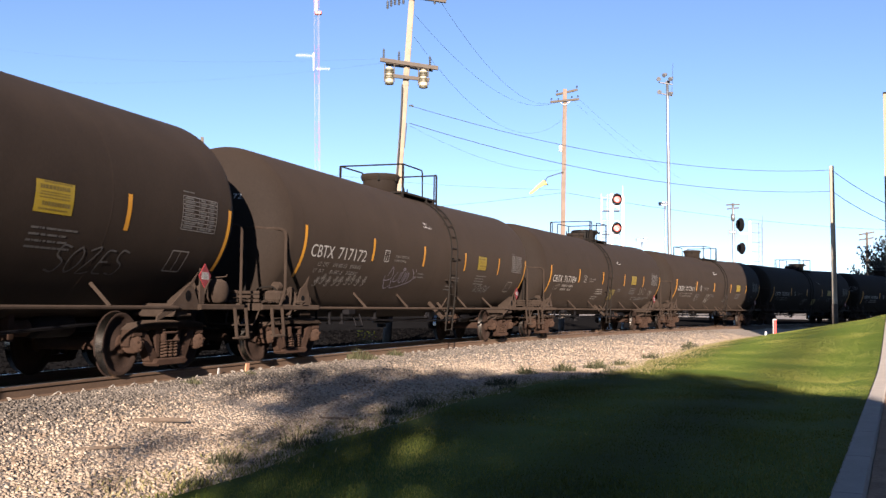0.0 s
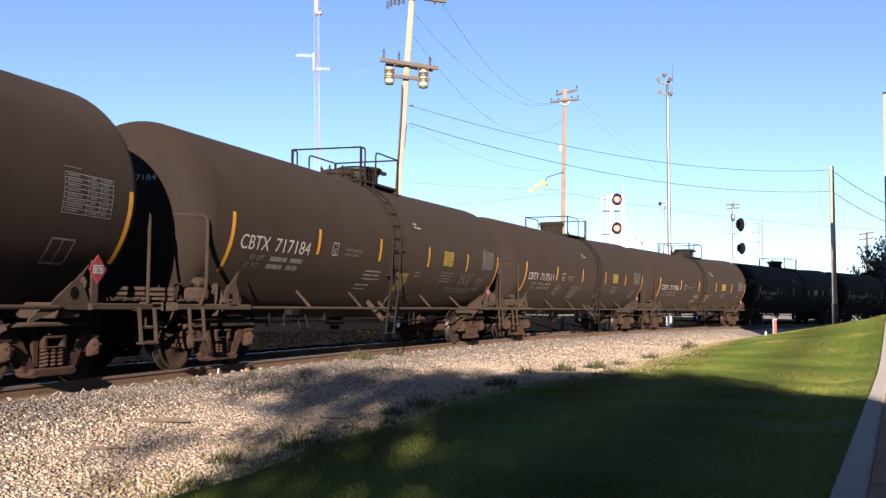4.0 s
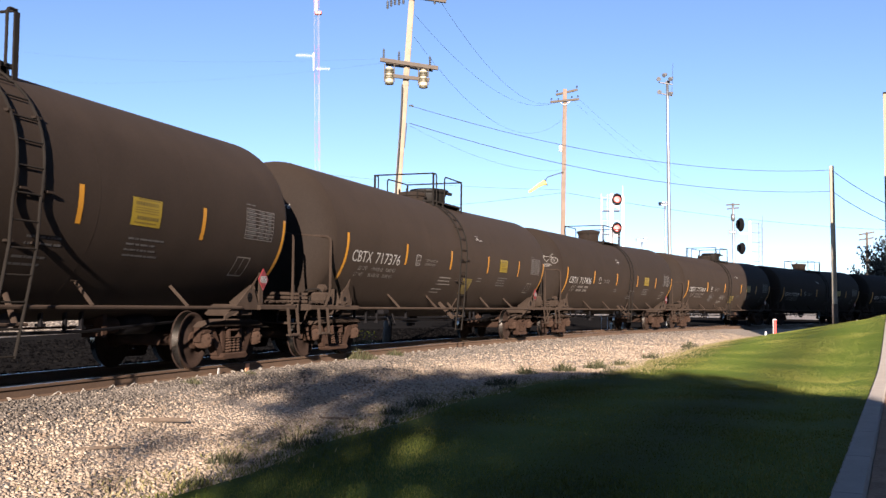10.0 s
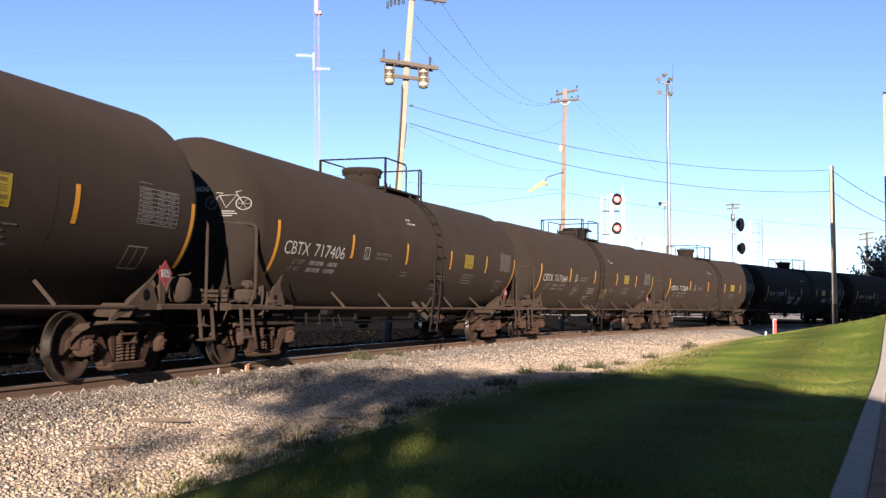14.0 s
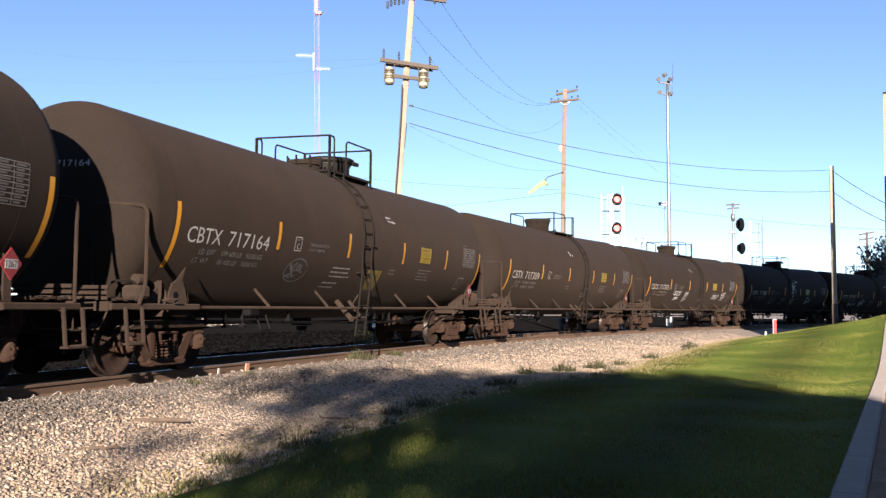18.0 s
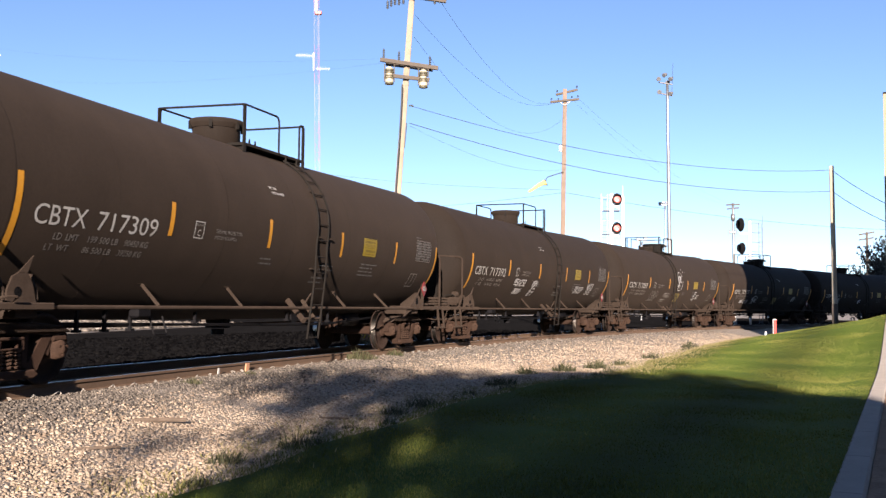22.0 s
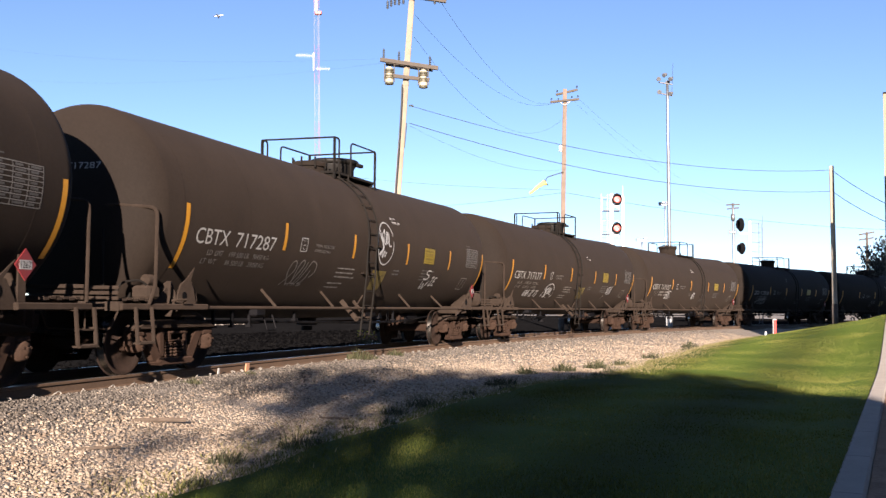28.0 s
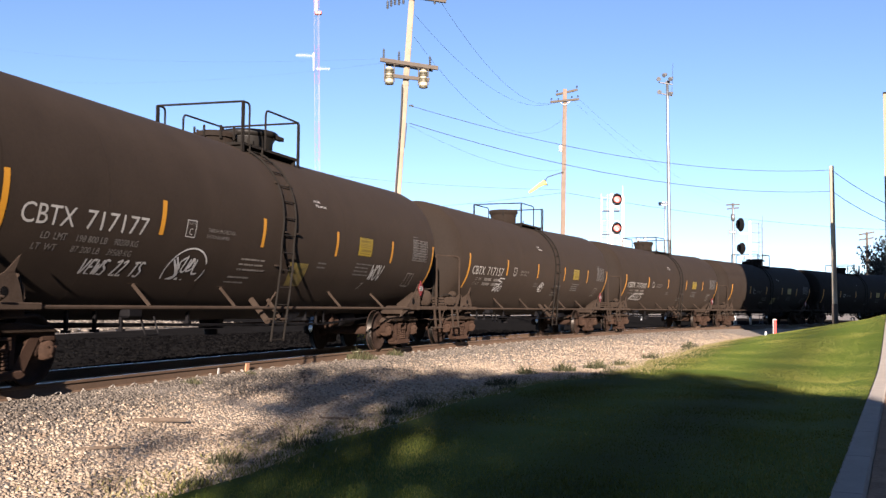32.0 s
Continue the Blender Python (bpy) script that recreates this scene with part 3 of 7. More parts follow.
def tank_profile(reach):
    radii = [0.001, 0.3, 0.6, 0.85, 1.05, 1.2, 1.31, 1.39, 1.45, 1.49, 1.52, 1.54, 1.552, 1.558, 1.56]
    return [(r, reach(r)) for r in radii]


def belly(bm):
    """The jacket hangs a little below the round of the tank and slopes up to its ends."""
    for v in bm.verts:
        v.co.z += rise(v.co.x) - 0.13 * smoothstep(0.62, 1.0, (MID - v.co.z) / R)
    return bm


def tank_mesh():
    bm = bmesh.new()
    near, head = tank_profile(head_x), tank_profile(far_head_x)
    prof = [(r, -x) for r, x in near] + [(R, x) for x in (-5, -2.5, -0.3, 2.0, 5)] + [(r, x) for r, x in reversed(head)]
    lathe(bm, prof, 72, "X", Matrix.Translation((0, 0, MID)))
    return belly(bm)


def ring_band(x, width=0.03, out=0.0018):
    bm = bmesh.new()
    lathe(bm, [(R + 0.001, x - width / 2), (R + out, x - width / 2 + 0.004), (R + out, x + width / 2 - 0.004), (R + 0.001, x + width / 2)], 72, "X",
          Matrix.Translation((0, 0, MID)), close=True)
    return belly(bm)


def build_truck(car, x, mirror):
    """A three-piece freight truck: bolster, two open cast side frames with spring groups and bearings."""
    bm = bmesh.new()
    box(bm, x - 0.2, x + 0.2, -0.94, 0.94, 0.42, 0.64, None, 0.03)
    box(bm, x - 0.3, x + 0.3, -0.3, 0.3, 0.60, 0.80, None, 0.03)
    truck = part("truck", bm, "rust", car, "rusty brown cast steel freight truck")
    for side in (-1, 1):
        def slab(points, a, b):
            """A cast plate, its outer edges drawn in a little."""
            lo = [out_bm.verts.new((x + u, side * a, v)) for u, v in points]
            cu, cv = sum(p[0] for p in points) / len(points), sum(p[1] for p in points) / len(points)
            pts = [(u - 0.016 * (1 if u > cu else -1), v - 0.016 * (1 if v > cv else -1)) for u, v in points]
            mid = [out_bm.verts.new((x + u, side * (b - 0.02), v)) for u, v in points]
            hi = [out_bm.verts.new((x + u, side * b, v)) for u, v in pts]
            n = len(points)
            fs = [out_bm.faces.new(lo), out_bm.faces.new(hi)]
            for p, q in ((lo, mid), (mid, hi)):
                for i in range(n):
                    fs.append(out_bm.faces.new((p[i], p[(i + 1) % n], q[(i + 1) % n], q[i])))
            bmesh.ops.recalc_face_normals(out_bm, faces=fs)

        out_bm = bmesh.new()
        slab([(-1.06, 0.56), (-1.04, 0.66), (-0.86, 0.75), (-0.45, 0.79), (0.45, 0.79), (0.86, 0.75), (1.04, 0.66), (1.06, 0.56), (0.92, 0.63), (0.74, 0.64), (0.42, 0.68), (-0.42, 0.68), (-0.74, 0.64), (-0.92, 0.63)], 0.92, 1.07)
        for f in (-1, 1):
            slab([(f * 0.62, 0.66), (f * 0.78, 0.64), (f * 0.50, 0.20), (f * 0.34, 0.13), (f * 0.30, 0.24)], 0.93, 1.06)
            slab([(f * 0.24, 0.24), (f * 0.35, 0.24), (f * 0.37, 0.69), (f * 0.24, 0.69)], 0.95, 1.06)
            slab([(f * 0.68, 0.40), (f * 0.74, 0.38), (f * 0.80, 0.64), (f * 0.70, 0.66)], 0.93, 1.05)
            slab([(f * 1.02, 0.42), (f * 1.08, 0.44), (f * 1.07, 0.62), (f * 1.00, 0.62)], 0.93, 1.05)
        slab([(-0.46, 0.16), (-0.38, 0.12), (0.38, 0.12), (0.46, 0.16), (0.40, 0.23), (-0.40, 0.23)], 0.90, 1.14)
        part("side_frame", out_bm, "rust", truck, "open cast side frame with a broad top flange")
        out_bm = bmesh.new()
        slab([(-1.02, 0.675), (-0.86, 0.765), (-0.45, 0.805), (0.45, 0.805), (0.86, 0.765), (1.02, 0.675), (0.86, 0.735), (0.45, 0.775), (-0.45, 0.775), (-0.86, 0.735)], 0.88, 1.15)
        part("top_flange", out_bm, "tank_dirt", truck)
        for sx in (-0.145, 0.0, 0.145):
            bm = bmesh.new()
            pts = [(x + sx + 0.056 * math.cos(i * 0.8), side * 1.05 + 0.056 * math.sin(i * 0.8), 0.235 + 0.24 * i / 40) for i in range(41)]
            pipe(bm, pts, 0.018, 5)
            part("spring", bm, "rust_orange", truck)
        bm = bmesh.new()
        box(bm, x - 0.215, x + 0.215, side * 0.94, side * 1.13, 0.475, 0.50, None, 0.01)
        box(bm, x - 0.215, x + 0.215, side * 0.94, side * 1.13, 0.595, 0.635, None, 0.012)
        for sx in (-0.19, 0.19):
            box(bm, x + sx - 0.025, x + sx + 0.025, side * 0.94, side * 1.12, 0.50, 0.595)
        part("bolster_end", bm, "rust", truck, "hollow bolster end over the springs")
        for sx in (-0.89, 0.89):
            bm = bmesh.new()
            box(bm, x + sx - 0.13, x + sx + 0.13, side * 0.92, side * 1.09, 0.56, 0.65, None, 0.025)
            part("bearing_adapter", bm, "rust", truck)
            bm = bmesh.new()
            lathe(bm, [(0.125, side * 0.92), (0.132, side * 0.95), (0.132, side * 1.06), (0.118, side * 1.075), (0.118, side * 1.10), (0.10, side * 1.125), (0.055, side * 1.13), (0.05, side * 1.15), (0.01, side * 1.155)], 20, "Y",
                  Matrix.Translation((x + sx, 0, 0.46)))
            part("bearing_cap", bm, "rust_orange", truck, "", None, True)
            bm = bmesh.new()
            for j in range(3):
                a = j * 2.094 + 0.5
                cx, cz = x + sx + 0.075 * math.cos(a), 0.46 + 0.075 * math.sin(a)
                rod(bm, (cx, side * 1.115, cz), (cx, side * 1.15, cz), 0.018, 6)
            part("cap_bolts", bm, "rust", truck)["kind"] = "stuff"
        for sx in (-0.5, 0.5):
            bm = bmesh.new()
            box(bm, x + sx - 0.03, x + sx + 0.03, side * 0.6, side * 0.9, 0.42, 0.50)
            part("brake_beam", bm, "black", truck)
            bm = bmesh.new()
            rod(bm, (x + sx * 0.9, side * 0.80, 0.34), (x + sx * 0.7, side * 0.80, 0.72), 0.02, 6)
            part("brake_hanger", bm, "black", truck)
    return truck


def wheel_profile():
    return [(0.09, -0.05), (0.30, -0.025), (0.40, -0.03), (0.44, -0.065), (0.462, -0.065), (0.485, -0.06), (0.49, -0.045), (0.475, -0.035), (0.46, 0.07),
            (0.452, 0.075), (0.41, 0.07), (0.39, 0.03), (0.30, 0.005), (0.16, 0.03), (0.14, 0.06), (0.09, 0.06)]


def build_wheelset(car, x):
    bm = bmesh.new()
    rod(bm, (0, -1.0, 0), (0, 1.0, 0), 0.095, 14)
    for side in (-1, 1):
        lathe(bm, [(0.085, side * 0.86), (0.14, side * 0.84), (0.14, side * 0.60), (0.085, side * 0.58)], 16, "Y")
    axle = part("wheelset", bm, "rust", car, "", pose(x, 0, 0.46))
    for side in (-1, 1):
        bm = bmesh.new()
        prof = [(r, side * (0.745 + y)) for r, y in wheel_profile()]
        lathe(bm, prof, 36, "Y", None, True)
        part("wheel", bm, "wheel", axle, "brown steel wheel with a bright worn tread", None, True)
        bm = bmesh.new()
        lathe(bm, [(0.4775, side * 0.711), (0.4625, side * 0.814)], 36, "Y")
        bmesh.ops.delete(bm, geom=[f for f in bm.faces if len(f.verts) > 4], context="FACES_ONLY")
        part("tread", bm, "tread", axle, "", None, True)
    return axle


def build_ends(car):
    for e in (-1, 1):
        # stub sill with draft gear and coupler
        bm = bmesh.new()
        box(bm, e * 5.4, e * 8.55, -0.18, 0.18, 0.62, 0.98, None, 0.015)
        for s in (-1, 1):
            box(bm, e * 5.4, e * 8.5, s * 0.17, s * 0.27, 0.60, 0.635)
        part("stub_sill", bm, "black", car)
        bm = bmesh.new()
        box(bm, e * 8.4, e * 8.74, -0.07, 0.07, 0.72, 0.90, None, 0.02)
        plate(bm, [(e * 8.70, -0.13), (e * 8.70, 0.15), (e * 8.84, 0.17), (e * 8.93, 0.05), (e * 8.86, 0.0), (e * 8.93, -0.13), (e * 8.80, -0.18)], "Z", 0.68, 0.95)
        part("coupler", bm, "rust", car)
        # bolster with its saddle and gussets
        bm = bmesh.new()
        box(bm, e * 6.74 - 0.2, e * 6.74 + 0.2, -1.33, 1.33, 0.86, 1.06, None, 0.02)
        bolster = part("body_bolster", bm, "tank_dirt", car)
        for s in (-1, 1):
            bm = bmesh.new()
            c = e * 6.74
            plate(bm, [(c - 0.88, 0.80), (c - 0.86, 0.87), (c - 0.44, 1.06), (c - 0.08, 1.30), (c - 0.02, 1.33), (c + 0.14, 1.33), (c + 0.34, 1.03), (c + 0.32, 0.97), (c - 0.30, 0.97), (c - 0.56, 0.90)] if e > 0 else
                  [(c - 0.40, 1.03), (c - 0.39, 1.20), (c - 0.31, 1.36), (c - 0.20, 1.41), (c - 0.06, 1.41), (c + 0.02, 1.28), (c + 0.10, 1.03)],
                  "Y", s * 1.36, s * 1.385)
            part("gusset", bm, "tank_dirt", bolster, "dusty triangular bolster gusset with a round hole")
            # a near-black disc stands for the shaded hole
            bm = bmesh.new()
            hx = c - 0.01 if e > 0 else c - 0.22
            rod(bm, (hx, s * 1.355, 1.18), (hx, s * 1.389, 1.18), 0.085 if e > 0 else 0.06, 20)
            part("gusset_hole", bm, "shade_dark", bolster)
            for q in ((0.345,) if e > 0 else (0.11, -0.43)):
                bm = bmesh.new()
                plate(bm, [(s * 0.85, 0.98), (s * 1.355, 1.03), (s * 1.375, 1.10), (s * 1.355, 1.22), (s * 1.27, 1.40), (s * 1.2, 1.40), (s * 0.8, 1.10)], "X", c + q, c + q + 0.025)
                part("saddle_web", bm, "tank_dirt", bolster)
            if e < 0:
                bm = bmesh.new()
                plate(bm, [(c - 0.86, 1.03), (c - 0.44, 1.30), (c - 0.44, 1.03)], "Y", s * 1.20, s * 1.222)
                part("brace_plate", bm, "tank_dirt", bolster)
            bm = bmesh.new()
            for z in (1.12, 1.19):
                box(bm, c + (0.352 if e > 0 else 0.117), c + (0.374 if e > 0 else 0.139), s * 1.22 - 0.055, s * 1.22 + 0.055, z, z + 0.035)
            part("jacking_mark", bm, "grey_letter", bolster)["kind"] = "stuff"
            bm = bmesh.new()
            plate(bm, [(c - 0.03, 1.32), (c + 0.08, 1.32), (c + 0.30, 1.56)] if e > 0 else [(c - 0.22, 1.40), (c - 0.07, 1.40), (c + 0.03, 1.62)], "Y", s * 1.37, s * 1.385)
            part("saddle_tip", bm, "tank_dirt", bolster)
        # end deck, side sill and steps
        bm = bmesh.new()
        box(bm, e * 7.70, e * 8.42, -1.03, -0.97, 1.03, 1.088)
        deck = part("end_deck", bm, "tank_dirt", car, "dusty steel deck at the car's end")
        for y in (-0.3, 0.3, 1.0):
            bm = bmesh.new()
            box(bm, e * 7.70, e * 8.42, y - 0.03, y + 0.03, 1.03, 1.088)
            part("deck_bearer", bm, "tank_dirt", deck)
        bm = bmesh.new()
        box(bm, -0.05, 0.05, -1.30, 1.30, 0, 0.035)
        board = mesh_of("deck_board", bm, "tank_dirt")
        for i in range(6):
            part("deck_board", board, "tank_dirt", deck, "", pose(e * (7.75 + i * 0.13), 0, 1.09 + 0.012 * (i % 2)))
        for i in range(3):
            bm = bmesh.new()
            box(bm, e * 8.44, e * 8.47, -1.34, 1.34 if e > 0 else -0.35, 1.10 + i * 0.075, 1.15 + i * 0.075, None, 0.006)
            part("end_slat", bm, "tank_dirt", deck)
        bm = bmesh.new()
        box(bm, e * 8.42, e * 8.52, -1.40, 1.40, 0.95, 1.08, None, 0.01)
        part("end_sill", bm, "tank_dirt", car)
        for s in (-1, 1):
            bm = bmesh.new()
            box(bm, e * (7.02 if e > 0 else 6.40), e * 8.5, s * 1.36, s * 1.45, 0.965, 1.055, None, 0.012)
            part("side_sill", bm, "tank_dirt", car)
            bm = bmesh.new()
            x0, x1 = (8.10, 8.50) if e > 0 else (-7.88, -8.24)
            pipe(bm, rounded([(x0, s * 1.47, 1.0), (x0, s * 1.52, 0.50), (x1, s * 1.52, 0.50), (x1, s * 1.47, 1.0)], 0.05), 0.028, 6)
            box(bm, min(x0, x1), max(x0, x1), s * 1.44, s * 1.56, 0.485, 0.51)
            box(bm, min(x0, x1), max(x0, x1), s * 1.47, s * 1.50, 0.70, 0.72)
            part("stirrup_step", bm, "tank_dirt", car)
            # upright grab rail beside the head
            if e > 0:
                bm = bmesh.new()
                pipe(bm, rounded([(8.40, s * 1.42, 1.07), (8.40, s * 1.42, 2.40), (8.34, s * 0.74, 2.45), (8.16, s * 0.70, 2.45)], 0.12), 0.024, 8)
                part("end_handrail", bm, "tank_dirt", car, "bent dusty pipe handrail beside the tank head")
            else:
                bm = bmesh.new()
                pipe(bm, rounded([(-7.90, s * 1.44, 1.05), (-7.90, s * 1.54, 1.30), (-7.90, s * 1.54, 2.44), (-8.14, s * 1.02, 2.47), (-8.16, s * 0.80, 2.47)], 0.12), 0.027, 8)
                part("end_handrail", bm, "tank_dirt", car, "bent dusty pipe handrail beside the tank head")
            bm = bmesh.new()
            pipe(bm, rounded([(e * 8.46, s * 0.7, 0.95), (e * 8.56, s * 0.72, 0.72), (e * 8.56, s * 1.3, 0.70), (e * 8.46, s * 1.36, 0.98)], 0.05), 0.014, 6)
            part("uncoupling_lever", bm, "tank_dirt", car)
        bm = bmesh.new()
        pipe(bm, [(e * (8.45 + 0.05 * i), 0.3 - 0.03 * i, 0.72 - 0.26 * math.sin(math.pi * i / 9)) for i in range(10)], 0.028, 8)
        part("brake_hose", bm, "black", car)
        # the truck and its wheels
        build_truck(car, e * TRUCK_REACH, e)
        for d in (-0.89, 0.89):
            build_wheelset(car, e * TRUCK_REACH + d)
    # valve gear, hand brake chain and levers at the near end
    bm = bmesh.new()
    box(bm, -7.70, -7.40, -0.95, -0.65, 1.06, 1.24, None, 0.03)
    rod(bm, (-7.9, -1.0, 1.12), (-7.3, -1.2, 1.16), 0.014, 6)
    part("brake_valve", bm, "black", car)
    bm = bmesh.new()
    box(bm, -7.78, -7.50, -1.34, -1.02, 1.12, 1.32, None, 0.04)
    lathe(bm, [(0.01, -0.08), (0.085, -0.07), (0.085, 0.07), (0.01, 0.08)], 14, "X", Matrix.Translation((-7.62, -1.20, 1.40)))
    part("relay_valve", bm, "tank_dirt", car, "dusty relay valve body on the end deck")
    bm = bmesh.new()
    pipe(bm, rounded([(-8.06, -0.95, 1.12), (-8.04, -1.05, 1.36), (-7.82, -1.22, 1.40), (-7.70, -1.26, 1.30)], 0.08), 0.018, 6)
    part("valve_pipe", bm, "black", car)
    bm = bmesh.new()
    pipe(bm, rounded([(-7.30, -1.40, 1.10), (-7.30, -1.52, 1.12), (-7.12, -1.54, 1.12), (-7.10, -1.46, 1.06)], 0.03), 0.016, 6)
    part("release_rod", bm, "tank_dirt", car)
    bm = bmesh.new()
    pipe(bm, rounded([(-8.22, -0.86, 2.12), (-8.28, -0.92, 1.85), (-8.24, -0.90, 1.10)], 0.1), 0.022, 6)
    part("head_pipe", bm, "black", car)


def build_sides(car):
    for s in (-1, 1):
        bm = bmesh.new()
        pipe(bm, [(-6.45, s * 1.40, 1.0), (6.4, s * 1.40, 1.0)], 0.028, 8)
        part("side_rail", bm, "tank_dirt", car, "long thin side rail under the tank")
        for x in (-4.18, -1.85, 2.34, 4.68):
            bm = bmesh.new()
            a = skin(x + 0.05, 1.34, -0.01, s)
            rod(bm, a, (x, s * 1.40, 1.02), 0.026, 8)
            brace = part("rail_brace", bm, "tank_dirt", car)
            bm = bmesh.new()
            box(bm, a.x - 0.13, a.x + 0.10, a.y - 0.035, a.y + 0.02, a.z - 0.012, a.z + 0.022, None, 0.006)
            part("brace_cap", bm, "tank_dirt", brace)


def build_underside(car):
    # the near-black gear has the belly's shade put into its colour
    bm = bmesh.new()
    rod(bm, (-0.3, 0, 0.98), (-0.3, 0, 0.70), 0.18, 20)
    rod(bm, (-0.3, 0, 0.70), (-0.3, 0, 0.62), 0.23, 20)
    rod(bm, (-0.3, 0, 0.60), (-0.3, 0, 0.50), 0.12, 12)
    box(bm, -0.62, 0.05, -0.05, 0.05, 0.68, 0.92)
    part("bottom_outlet", bm, "signal_shade_black", car)
    bm = bmesh.new()
    pipe(bm, [(-6.2, -0.55, 0.78), (-1.2, -0.62, 0.70), (1.2, -0.62, 0.66), (3.3, -0.62, 0.66), (6.2, -0.5, 0.78)], 0.026, 6)
    part("brake_pipe", bm, "signal_shade_black", car)
    bm = bmesh.new()
    pipe(bm, [(-5.6, 0.2, 0.70), (-2, 0.35, 0.68), (2, 0.3, 0.68), (5.6, 0.2, 0.70)], 0.018, 6)
    part("brake_rod", bm, "rust", car)
    for x in (-4.95, -4.35, -3.75, -2.0, 1.3, 2.35, 2.85, 3.2):
        bm = bmesh.new()
        low = 0.64 + 0.10 * (int(x * 20) % 3) / 2
        box(bm, x - 0.022, x + 0.022, -0.625, -0.575, low, 1.02)
        box(bm, x - 0.045, x + 0.045, -0.65, -0.55, low, low + 0.04)
        part("pipe_hanger", bm, "signal_shade_black", car)
    bm = bmesh.new()
    pipe(bm, [(-5.3, -0.72, 1.0), (-3.2, -0.74, 1.0), (-2.0, -0.74, 1.0)], 0.018, 8)
    box(bm, -3.9, -3.55, -0.84, -0.66, 0.84, 1.02, None, 0.03)
    part("valve_linkage", bm, "signal_shade_black", car)
    bm = bmesh.new()
    pipe(bm, rounded([(-3.42, -0.70, 0.86), (-3.42, -0.80, 0.58), (-3.08, -0.80, 0.58), (-3.08, -0.70, 0.86)], 0.04), 0.016, 6)
    part("safety_loop", bm, "signal_shade_black", car)
    bm = bmesh.new()
    plate(bm, [(1.45, 0.98), (1.45, 0.70), (1.62, 0.70), (2.0, 0.84), (2.1, 0.98)], "Y", -0.62, -0.58)
    part("lever_guide", bm, "signal_shade_black", car)
    bm = bmesh.new()
    lathe(bm, [(0.03, 3.9), (0.15, 3.95), (0.17, 4.0), (0.17, 4.7), (0.15, 4.75), (0.03, 4.8)], 18, "X", Matrix.Translation((0.55, -0.3, 0.74)))
    part("air_tank", bm, "signal_shade_black", car, "", None, True)
    bm = bmesh.new()
    lathe(bm, [(0.03, 3.3), (0.12, 3.32), (0.12, 3.72), (0.05, 3.75), (0.03, 3.9)], 16, "X", Matrix.Translation((0.65, -0.32, 0.72)))
    box(bm, 3.85, 3.95, -0.5, -0.14, 0.55, 0.95)
    rod(bm, (3.3, -0.32, 0.70), (3.95, -0.32, 0.72), 0.02, 6)
    part("brake_cylinder", bm, "rust", car)


def build_ladder(car, xl):
    """The side ladder, bowed over the tank, straight below."""
    path = []
    for i in range(12):
        a = radians(62 - i * 6.5)
        f = smoothstep(0, 1, max(0.0, 3.6 - MID - R * math.sin(a)) / 1.4)
        path.append(Vector((-0.16 * f, -(R + 0.04) * math.cos(a), MID + (R + 0.04) * math.sin(a))))
    path.append(Vector((-0.19, -1.575, 1.70)))
    path.append(Vector((-0.29, -1.575, 1.25)))
    path.append(Vector((-0.50, -1.575, 0.42)))
    bm = bmesh.new()
    for d in (-0.23, 0.23):
        pipe(bm, [p + Vector((xl + d, 0, 0)) for p in path], 0.019, 8)
    ladder = part("ladder", bm, "black", car, "curved steel side ladder")
    lengths = [0.0]
    for a, b in zip(path, path[1:]):
        lengths.append(lengths[-1] + (b - a).length)
    total = lengths[-1]
    d = 0.02
    while d < total:
        i = max(j for j in range(len(path) - 1) if lengths[j] <= d)
        p = path[i].lerp(path[i + 1], (d - lengths[i]) / (lengths[i + 1] - lengths[i]))
        bm = bmesh.new()
        rod(bm, p + Vector((xl - 0.23, 0, 0)), p + Vector((xl + 0.23, 0, 0)), 0.012, 6)
        part("rung", bm, "black", ladder)
        d += (total - 0.05) / 12
    for z in (3.25, 2.35, 1.75):
        for dd in (-0.23, 0.23):
            bm = bmesh.new()
            a = skin(xl + dd, z, -0.01)
            b = a + Vector((0, -0.07, 0.02))
            box(bm, a.x - 0.08, a.x + 0.03, min(a.y, b.y), max(a.y, b.y), a.z - 0.015, a.z + 0.015)
            part("ladder_bracket", bm, "tank", ladder)
    # the two stout braces and stays at its foot
    for x, shift, r in ((xl - 0.28, -0.34, 0.052), (xl + 0.35, -0.45, 0.036)):
        bm = bmesh.new()
        a = skin(x, 1.18, -0.01)
        rod(bm, a, (x + shift, -1.45, 0.76), r, 10)
        box(bm, a.x - 0.10, a.x + 0.10, a.y - 0.03, a.y + 0.03, a.z - 0.02, a.z + 0.05)
        part("ladder_brace", bm, "tank_dirt", car)
    bm = bmesh.new()
    rod(bm, (xl - 0.65, -1.45, 0.80), (xl + 0.05, -1.47, 0.80), 0.022, 6)
    rod(bm, (xl - 0.62, -1.40, 1.0), (xl - 0.38, -1.47, 1.28), 0.015, 6)
    part("ladder_stay", bm, "tank_dirt", car)


